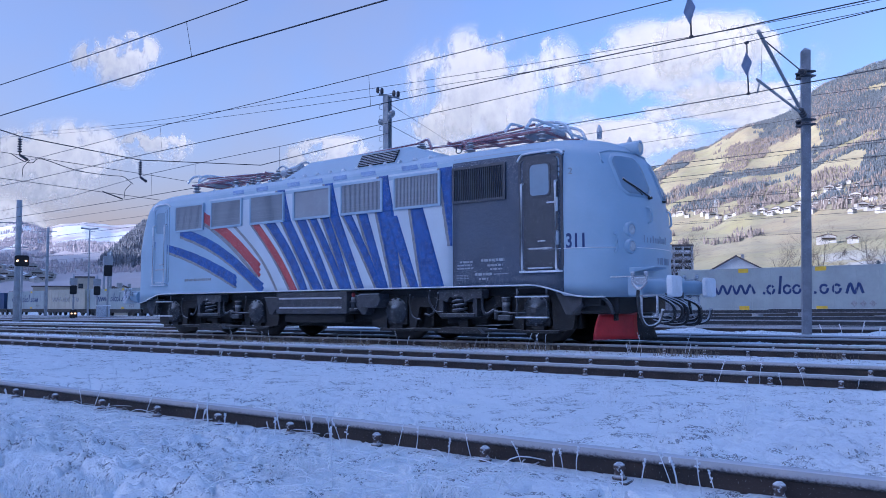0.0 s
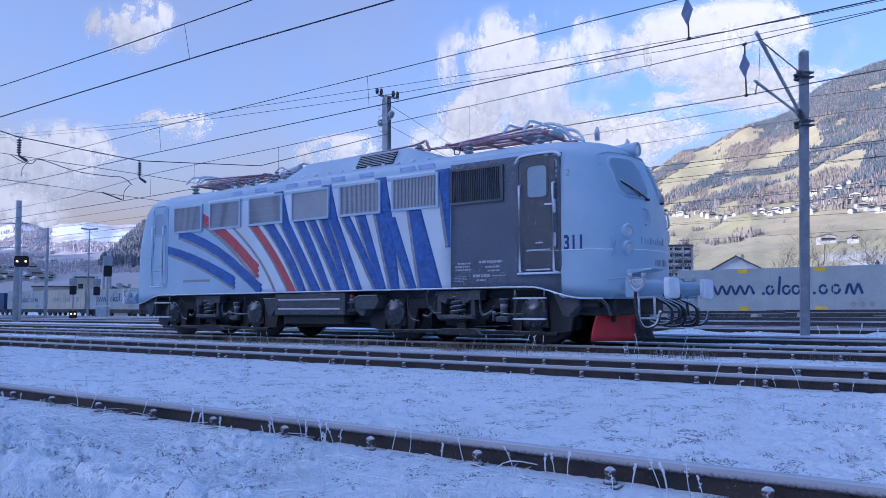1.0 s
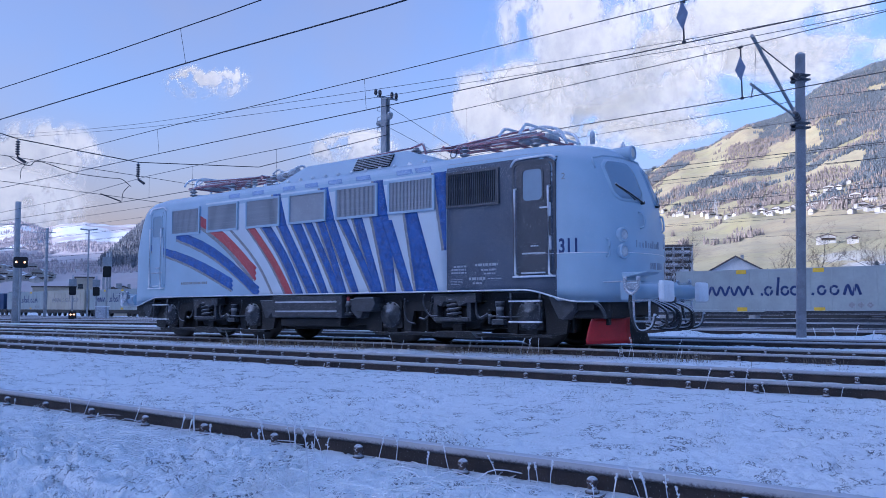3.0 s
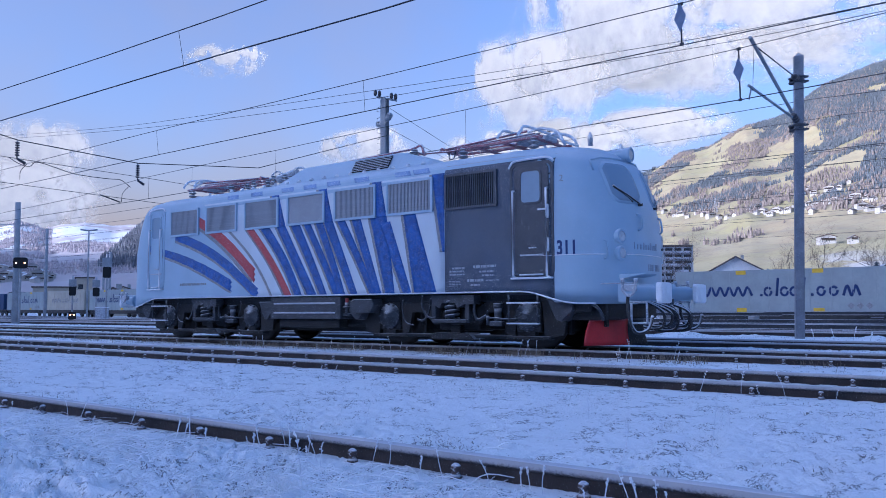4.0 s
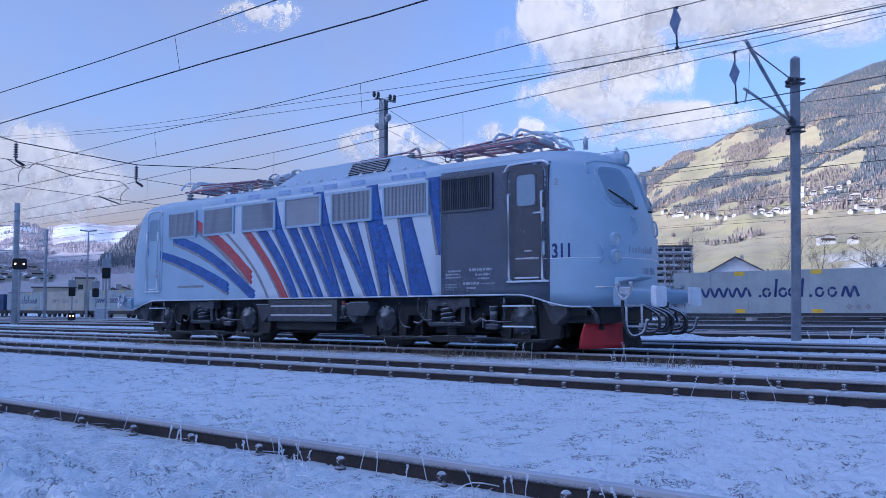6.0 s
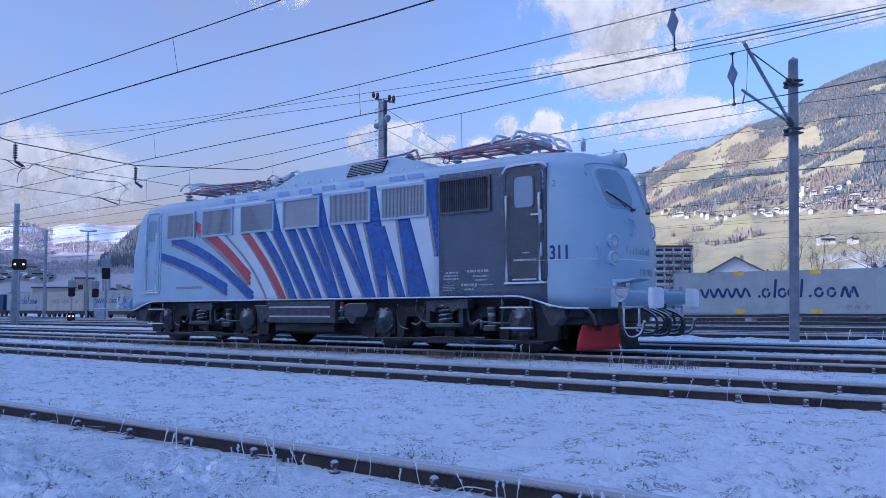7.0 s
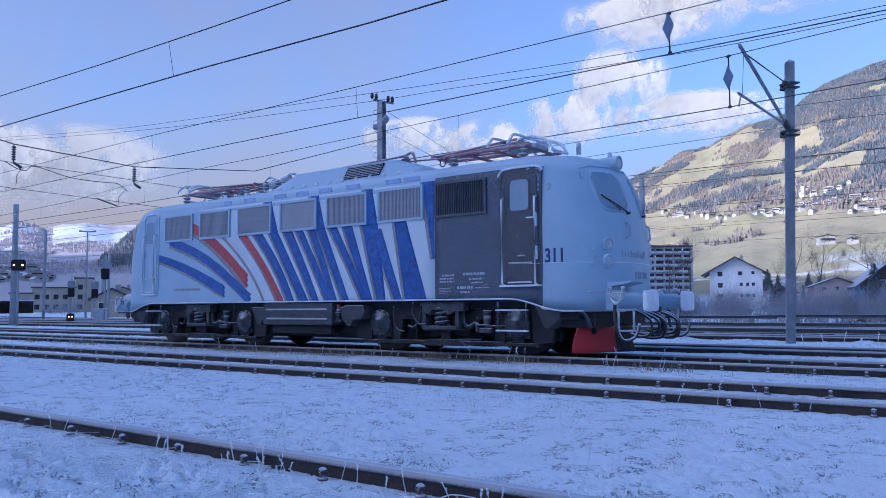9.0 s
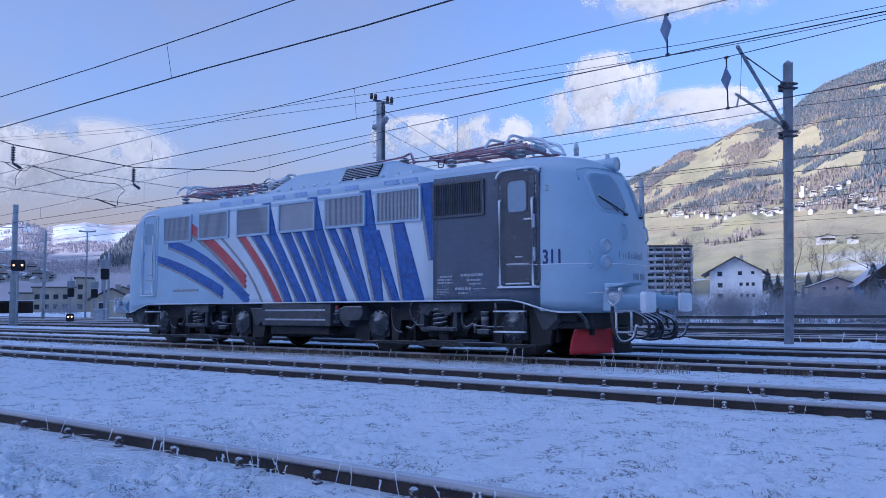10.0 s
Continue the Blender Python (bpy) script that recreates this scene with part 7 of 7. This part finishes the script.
def woods():
    rng = np.random.default_rng(3)
    def scatter(n, h0, h1, r0, r1, keep, hmin, hmax):
        head = rng.uniform(h0, h1, n)
        r = np.sqrt(rng.uniform(r0 ** 2, r1 ** 2, n))
        a = np.radians(head)
        x, y = EYE[0] + r * np.sin(a), EYE[1] + r * np.cos(a)
        z = terrain(x, y)
        ok = keep(x, y, z, r, head)
        h = rng.uniform(hmin, hmax, n)
        return [tuple(v) for v in np.stack([x, y, z - 1.0, h, h * rng.uniform(0.15, 0.22, n)], -1)[ok]]

    def slope(x, y, z, r, head):
        m = fbm(x / 130, y / 130, 4, 77) + 0.35 * fbm(x / 30, y / 30, 2, 78)
        up = np.clip((r - 1000) / 800, 0, 1)
        return (m > 0.13 - 0.17 * up) & (z / r > 0.112)
    tiers = [(0.0, 0.55, 1.0), (0.25, 0.8, 0.75), (0.55, 1.0, 0.45)]
    dark = scatter(100000, -24, 0, 985, 2150, slope, 5, 9.5)
    spur = scatter(9000, -61.5, -53, 900, 2000, lambda x, y, z, r, h: z / r < 0.044 + (h + 61) * 0.0185, 9, 15)
    west = scatter(500, -72, -54, 1500, 2100, lambda x, y, z, r, h: (fbm(x / 160, y / 160, 4, 91) > np.where(h < -64.5, 0.12, 0.36)), 6, 10)
    wood("conifer_wood", spur + west, tiers, 0.3, M_HAZESPRUCE, "conifer woods on the shaded valley spur, paled by painted haze")
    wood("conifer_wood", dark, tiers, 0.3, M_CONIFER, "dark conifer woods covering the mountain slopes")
    def bare(x, y, z, r, head):
        m = fbm(x / 110, y / 110, 4, 57) + 0.4 * fbm(x / 25, y / 25, 2, 58)
        return m > np.where(z / r < 0.108, 0.40, 0.06)
    larch = scatter(48000, -24, 0, 480, 2150, bare, 5, 9)
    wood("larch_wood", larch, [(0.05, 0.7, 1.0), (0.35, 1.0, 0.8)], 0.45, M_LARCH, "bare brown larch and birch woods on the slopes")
    grove = scatter(12000, -73, -54, 850, 1450, lambda x, y, z, r, h: fbm(x / 120, y / 120, 4, 63) > np.where(r > 1250, 0.05, -0.12), 3.5, 7)
    grove += scatter(4500, -73, -63.5, 1400, 1950, lambda x, y, z, r, h: fbm(x / 120, y / 120, 4, 63) > 0.0, 5, 9)
    wood("bare_wood", grove, [(0.05, 0.7, 1.0), (0.35, 1.0, 0.8)], 0.45, M_HAZEWOOD, "leafless woods on the shaded valley side, paled by painted haze")


woods()


# ---- dead grass and weeds ----
M_FROSTGRASS = mat("frosted_grass", (0.9, 0.91, 0.92), 0.85, speck=0.3, var=0.12, scale=9, bump=0.0, dirt=(0.62, 0.60, 0.58))
M_DEADSTEM = mat("dead_stems", (0.10, 0.095, 0.095), 0.85, var=0.4, scale=6, bump=0.0)
M_DRYGRASS = mat("dry_grass", (0.25, 0.205, 0.15), 0.85, speck=0.0, var=0.4, scale=6, bump=0.0)


def blades(name, spots, material, label, lean=0.7):
    """Thin bent blades in one mesh. spots: x, y, z, height, width."""
    rng = np.random.default_rng(len(spots))
    vs, fs = [], []
    for x, y, z, h, w in spots:
        a = rng.uniform(0, 6.28)
        b = rng.uniform(0, 6.28)
        l = h * lean * rng.uniform(0.1, 1.2)
        dx, dy = math.cos(a) * l, math.sin(a) * l
        wx, wy = math.cos(b) * w, math.sin(b) * w
        o = len(vs)
        vs += [(x - wx, y - wy, z - 0.01), (x + wx, y + wy, z - 0.01), (x + dx * 0.4 + wx * 0.8, y + dy * 0.4 + wy * 0.8, z + h * 0.6), (x + dx * 0.4 - wx * 0.8, y + dy * 0.4 - wy * 0.8, z + h * 0.6), (x + dx, y + dy, z + h * rng.uniform(0.55, 1.0))]
        fs += [(o, o + 1, o + 2, o + 3), (o + 3, o + 2, o + 4)]
    me = bpy.data.meshes.new(name)
    me.from_pydata(vs, [], fs)
    me.materials.append(material)
    return tagged(new(name, me), label, "grass", kind="stuff")


def weed(x, y, h, seed, thick=0.0024, label="thin rime-covered weed stalk standing in the snow", bent=0.38):
    rnd = random.Random(seed)
    bm = bm_new()
    a = rnd.uniform(0, 6.28)
    top = Vector((math.cos(a) * h * bent, math.sin(a) * h * bent, h))
    pts = curve_pts([(0, 0, -0.02), top * 0.5 + Vector((rnd.uniform(-1, 1), rnd.uniform(-1, 1), 0)) * h * 0.05, top], 5)
    tube(bm, pts, thick, 5)
    for k in range(7):
        p = pts[-1 - k // 2] if k < len(pts) else pts[-1]
        d = Vector((rnd.uniform(-1, 1), rnd.uniform(-1, 1), rnd.uniform(-0.2, 1))).normalized() * h * rnd.uniform(0.03, 0.09)
        rod(bm, p, p + d, thick * 1.2, thick * 1.9, n=5)
    ob = solo("weed", bm, M_RIME, label, "plant", "frosted weeds by the rail")
    ob.matrix_basis = pose(x, y, 0.05)


def undergrowth():
    rng = np.random.default_rng(17)
    spots = []
    for _ in range(90000):
        a, r = radians(rng.uniform(-70, -6)), 3.2 * (16 / 3.2) ** rng.random()
        x, y = EYE[0] + r * math.sin(a), EYE[1] + r * math.cos(a)
        spots.append((x, y, r))
    S = np.array(spots)
    clump = fbm(S[:, 0] / 0.5, S[:, 1] / 0.5, 3, 61) + 0.6 * fbm(S[:, 0] / 2.2, S[:, 1] / 2.2, 2, 62)
    ok = (clump > 0.30) & (S[:, 1] < -5.8)
    for ry in (-10.22,):
        ok &= np.abs(S[:, 1] - ry) > 0.09
    G = S[ok][:15000]
    blades("frosted_grass", [(x, y, 0.05, rng.uniform(0.02, 0.075), rng.uniform(0.0016, 0.0045)) for x, y, r in G], M_FROSTGRASS, "short frosted grass poking through the snow", 1.6)
    # bent stems lying over one another, thick with rime
    bm = bm_new()
    rnd = random.Random(23)
    for _ in range(1500):
        if rnd.random() < 0.75:
            x, y = rnd.uniform(6.2, 11.2), rnd.uniform(-11.9, -10.4)
        else:
            x, y = rnd.uniform(5.5, 12.0), rnd.uniform(-9.9, -6.2)
        a, l, h = rnd.uniform(0, 6.28), rnd.uniform(0.06, 0.30), rnd.uniform(0.01, 0.055)
        q = Vector((math.cos(a), math.sin(a), 0))
        s = Vector((x, y, 0.045))
        tube(bm, curve_pts([s, s + q * l * 0.4 + Vector((0, 0, h)), s + q * l + Vector((rnd.uniform(-0.04, 0.04), rnd.uniform(-0.04, 0.04), h * rnd.uniform(0.1, 0.9)))], 3), rnd.uniform(0.0013, 0.0034), 4)
    tagged(new("frosted_stems", mesh_of("frosted_stems", bm, M_FROSTGRASS)), "tangle of bent grass stems coated with rime", "grass", kind="stuff")
    # flattened dead stems showing dark through the snow
    D = S[(clump > 0.12) & (S[:, 1] < -5.8)][::-1][:5200]
    D = D[D[:, 1] > -10.0]
    blades("dead_stems", [(x, y, 0.055, rng.uniform(0.010, 0.024), rng.uniform(0.0015, 0.004)) for x, y, r in D], M_DEADSTEM, "flattened dark dead stems lying on the snow", 4.0)
    dry = []
    for _ in range(6500):
        x = rng.uniform(-13, 12)
        y = -1.05 - abs(rng.normal(0, 0.28))
        if fbm(np.array([x / 0.8]), np.array([y / 0.5]), 3, 71)[0] > 0.08:
            dry.append((x, y, 0.04, rng.uniform(0.04, 0.24), rng.uniform(0.002, 0.004)))
    blades("dry_grass", dry, M_DRYGRASS, "dry straw-coloured grass along the rail under the locomotive", 0.8)
    rows = [(10.44, -11.22, 0.34), (6.0, -9.45, 0.30), (8.76, -9.28, 0.30), (11.62, -8.97, 0.38), (10.83, -5.68, 0.28), (11.2, -5.44, 0.25), (9.36, -10.36, 0.20), (9.57, -10.37, 0.22), (10.14, -10.42, 0.16), (10.66, -10.40, 0.18), (11.8, -10.5, 0.2), (6.05, -9.97, 0.2),
            (6.38, -8.59, 0.34), (9.04, -7.45, 0.22), (10.47, -5.92, 0.26), (9.04, -9.27, 0.2), (6.56, -10.05, 0.26), (6.7, -10.4, 0.22), (6.9, -10.42, 0.2), (9.8, -10.5, 0.17), (10.3, -10.45, 0.2), (7.6, -10.4, 0.16), (8.0, -9.0, 0.22), (11.3, -9.6, 0.3), (10.9, -7.1, 0.2), (12.0, -10.6, 0.14), (11.9, -10.45, 0.17), (11.0, -10.45, 0.15)]
    for i, (x, y, h) in enumerate(rows):
        weed(x, y, h, i)
    for i in range(34):
        weed(rnd.uniform(5.2, 12.2), -10.34 - rnd.random() ** 2 * 0.7, rnd.uniform(0.06, 0.20), 400 + i, rnd.uniform(0.0022, 0.0042), "short knobbly rimed stalk beside the rail", 0.22)
    for i in range(26):
        weed(rnd.uniform(3.0, 12.0), rnd.uniform(-9.9, -5.7), rnd.uniform(0.07, 0.24), 500 + i, 0.0018, "thin rimed grass stalk between the tracks", 0.3)
    weed(8.4, -10.40, 0.2, 99, 0.0055, "thick bent stalk coated with white rime", 0.9)
    weed(8.25, -10.42, 0.12, 98, 0.004, "thick bent stalk coated with white rime", 0.9)
    for i in range(24):
        weed(rng.uniform(-3, 10), -1.3 - rng.random() * 0.4, rng.uniform(0.15, 0.38), 200 + i, 0.003, "dry pale weed stalk beside the locomotive's rail", 0.3)
    for i in range(10):
        weed(9 + 0.28 * i, 6.4 + 0.6 * (i % 4), rng.uniform(0.2, 0.4), 300 + i, 0.006, "frosted weed in the snow behind the track", 0.3)


undergrowth()


def snow_heaps():
    for x, y, w, h in ((9.9, 9.3, 1.1, 0.26), (4.6, 9.6, 1.6, 0.28), (6.6, 9.9, 0.9, 0.2), (11.2, 10.5, 1.2, 0.22), (2.4, 9.4, 1.2, 0.3)):
        bm = bm_new()
        n, m = 20, 8
        rings = []
        for j in range(m):
            r = 1 - j / m
            rings.append([bm.verts.new((w * r * math.cos(6.283 * k / n), 0.55 * w * r * math.sin(6.283 * k / n), 0.6 * h * (1 - r * r) * (0.75 + 0.6 * noise.noise(Vector((x + 2 * math.cos(6.283 * k / n), r * 3, k * 0.3))))) ) for k in range(n)])
        for q, s in zip(rings, rings[1:]):
            for k in range(n):
                bm.faces.new((q[k], q[(k + 1) % n], s[(k + 1) % n], s[k])).smooth = True
        bm.faces.new(rings[-1])
        ob = solo("snow_heap", bm, M_GROUND, "low mound of frosted snow between tracks", "snow", "snow mounds")
        ob.matrix_basis = pose(x, y, 0.0)


snow_heaps()

# ---- clouds ----
def cloud_material():
    m, nt, bsdf = _nodes("cumulus")
    tc = nt.nodes.new("ShaderNodeTexCoord")
    info = nt.nodes.new("ShaderNodeObjectInfo")
    sep = nt.nodes.new("ShaderNodeSeparateXYZ")
    nt.links.new(tc.outputs["Generated"], sep.inputs[0])

    grow_by = nt.nodes.new("ShaderNodeMapping")
    grow_by.inputs["Scale"].default_value = (2.0, 1.0, 1.05)
    nt.links.new(tc.outputs["Generated"], grow_by.inputs["Vector"])

    def n4(scale, detail, rough):
        n = nt.nodes.new("ShaderNodeTexNoise")
        n.noise_dimensions = "4D"
        n.inputs["Scale"].default_value, n.inputs["Detail"].default_value, n.inputs["Roughness"].default_value = scale, detail, rough
        nt.links.new(grow_by.outputs[0], n.inputs["Vector"])
        nt.links.new(_math(nt, "MULTIPLY", info.outputs["Random"], 80.0), n.inputs["W"])
        return n.outputs["Fac"]
    big, fine = n4(2.1, 9, 0.56), n4(7.0, 8, 0.62)
    u = _math(nt, "MULTIPLY", _math(nt, "SUBTRACT", sep.outputs["X"], 0.5), 2.0)
    v = _math(nt, "MULTIPLY", _math(nt, "SUBTRACT", sep.outputs["Z"], 0.42), 2.0)
    d = _math(nt, "SQRT", _math(nt, "ADD", _math(nt, "MULTIPLY", u, u), _math(nt, "MULTIPLY", v, v)))
    puff = _math(nt, "ADD", _math(nt, "MULTIPLY", _math(nt, "SUBTRACT", big, 0.5), 6.0), _math(nt, "MULTIPLY", _math(nt, "SUBTRACT", fine, 0.5), 0.8))
    body = _math(nt, "SUBTRACT", _math(nt, "ADD", puff, 1.55), _math(nt, "MULTIPLY", d, 1.5))
    # firm heads, soft frayed bases
    soft = _ramp(nt, v, -0.7, 0.5, 1.7, 0.7)
    alpha = _ramp(nt, _math(nt, "DIVIDE", body, soft), 0.0, 1.0, 0, 0.97)
    edge = _ramp(nt, d, 0.7, 0.98, 1, 0)
    alpha = _math(nt, "MULTIPLY", alpha, edge)
    # cloud shading painted into the colour: creamy heads, greyer bases
    shade = _ramp(nt, _math(nt, "ADD", _math(nt, "MULTIPLY", fine, 0.7), _math(nt, "MULTIPLY", sep.outputs["Z"], 0.5)), 0.3, 0.75)
    col = _mix(nt, shade, (0.29, 0.295, 0.295), (0.44, 0.42, 0.375))
    dif = nt.nodes.new("ShaderNodeBsdfDiffuse")
    clr = nt.nodes.new("ShaderNodeBsdfTransparent")
    nt.links.new(col, dif.inputs["Color"])
    mix = nt.nodes.new("ShaderNodeMixShader")
    nt.links.new(alpha, mix.inputs[0])
    nt.links.new(clr.outputs[0], mix.inputs[1])
    nt.links.new(dif.outputs[0], mix.inputs[2])
    nt.links.new(mix.outputs[0], nt.nodes["Material Output"].inputs["Surface"])
    return m


M_CLOUD = cloud_material()
CLOUDS = []
CLOUD_FAR = 3900.0


def bearing(head, up):
    """The far point at a heading and a height angle in degrees."""
    a, b = radians(head), radians(up)
    return Vector((EYE[0], EYE[1], 1.0)) + Vector((math.sin(a) * math.cos(b), math.cos(a) * math.cos(b), math.sin(b))) * CLOUD_FAR


def cloud(head, up, t, wide, high, drift, climb):
    """A cumulus at that bearing at t seconds; its size, drift and climb in degrees and degrees a second."""
    bm = bm_new()
    w, h = (2 * CLOUD_FAR * math.tan(radians(k) / 2) for k in (wide, high))
    n, m = 12, 6
    g = [[bm.verts.new((w * (i / n - 0.5), 30 * math.cos(3.1416 * (i / n - 0.5)), h * (j / m - 0.5))) for j in range(m + 1)] for i in range(n + 1)]
    for i in range(n):
        for j in range(m):
            bm.faces.new((g[i][j], g[i + 1][j], g[i + 1][j + 1], g[i][j + 1])).smooth = True
    ob = solo("cloud", bm, M_CLOUD, "white drifting cumulus cloud with ragged soft edges", "cloud", "drifting clouds")
    ob.visible_shadow = False
    CLOUDS.append((ob, head, up, t, drift, climb))


for _c in ((-33.6, 16.2, 0, 16.0, 11.8, 2.30, 1.26), (-35.9, 13.3, 0, 9.1, 5.6, 1.88, 0.85), (-19.9, 17.0, 0, 20.0, 8.5, 1.92, 0.81),
           (-24.8, 14.5, 2.5, 18.0, 7.4, 1.83, 1.88), (-30.9, 15.8, 3.8, 15.1, 10.1, 1.76, 2.02), (-23.6, 16.2, 7.5, 8.8, 6.4, -0.64, -0.19),
           (-20.2, 13.1, 7.5, 13.1, 4.2, 0.61, 0.18), (-29.9, 12.8, 7.5, 7.7, 4.7, 1.23, 0.51), (-33.5, 12.1, 10, 8.2, 5.2, 0.83, 0.46),
           (-59.9, 16.8, 0, 7.5, 4.7, 0.85, 2.25), (-51.7, 18.9, 5, 7.0, 3.1, 1.17, 1.56), (-63.5, 9.8, 0, 12.3, 7.1, -0.46, -0.04),
           (-63.1, 10.0, 10, 17.8, 7.1, 0.73, 0.50), (-17.9, 13.4, 0, 21.6, 5.4, 0.77, 0.91), (-40.5, 12.3, 7.5, 8.6, 3.5, 0.62, 0.16),
           (-27.7, 13.5, 5.0, 12.6, 5.0, 1.25, 1.66)):
    cloud(*_c)

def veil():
    """Thin high cloud far behind everything, painted as a glow, denser towards the horizon."""
    m, nt, bsdf = _nodes("glowing_sky_haze")
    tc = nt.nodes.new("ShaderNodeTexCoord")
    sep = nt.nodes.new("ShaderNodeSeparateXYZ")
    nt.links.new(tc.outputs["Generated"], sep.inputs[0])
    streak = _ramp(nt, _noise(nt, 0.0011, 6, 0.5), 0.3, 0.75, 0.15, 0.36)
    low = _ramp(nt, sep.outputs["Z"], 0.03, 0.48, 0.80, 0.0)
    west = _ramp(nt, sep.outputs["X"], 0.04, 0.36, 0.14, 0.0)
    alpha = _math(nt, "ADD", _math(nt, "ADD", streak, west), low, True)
    # the haze glows by itself, added to even out the sky's brightness
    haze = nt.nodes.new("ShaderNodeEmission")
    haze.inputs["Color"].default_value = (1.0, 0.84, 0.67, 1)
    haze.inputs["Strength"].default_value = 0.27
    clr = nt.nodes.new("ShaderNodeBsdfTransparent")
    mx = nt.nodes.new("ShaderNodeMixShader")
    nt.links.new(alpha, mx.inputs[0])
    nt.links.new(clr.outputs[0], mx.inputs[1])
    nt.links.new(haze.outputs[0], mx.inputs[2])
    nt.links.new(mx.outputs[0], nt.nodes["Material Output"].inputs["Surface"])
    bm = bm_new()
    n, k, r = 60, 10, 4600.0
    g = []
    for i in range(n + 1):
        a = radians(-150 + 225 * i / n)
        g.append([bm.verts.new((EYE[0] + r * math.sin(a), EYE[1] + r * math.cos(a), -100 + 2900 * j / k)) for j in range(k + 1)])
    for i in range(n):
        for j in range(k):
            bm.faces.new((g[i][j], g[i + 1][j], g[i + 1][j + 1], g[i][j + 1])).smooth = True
    ob = solo("backdrop", bm, m, "thin pale veil of high cloud, painted as glowing haze across the sky", "sky", kind="structure")
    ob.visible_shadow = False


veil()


# ---- what moves ----
def motions():
    for ob, c, lift in MOVERS:
        walk(ob, [(t, train_pose(c, lift, s)) for t, s in TRAIN_RUN])
    for ob, head, up, t0, drift, climb in CLOUDS:
        rows = []
        for t in (0, 5.0, 10.0):
            b = head + drift * (t - t0)
            rows.append((t, Matrix.Translation(bearing(b, up + climb * (t - t0))) @ Matrix.Rotation(radians(10 - 0.35 * b), 4, "Z")))
        walk(ob, rows)


motions()
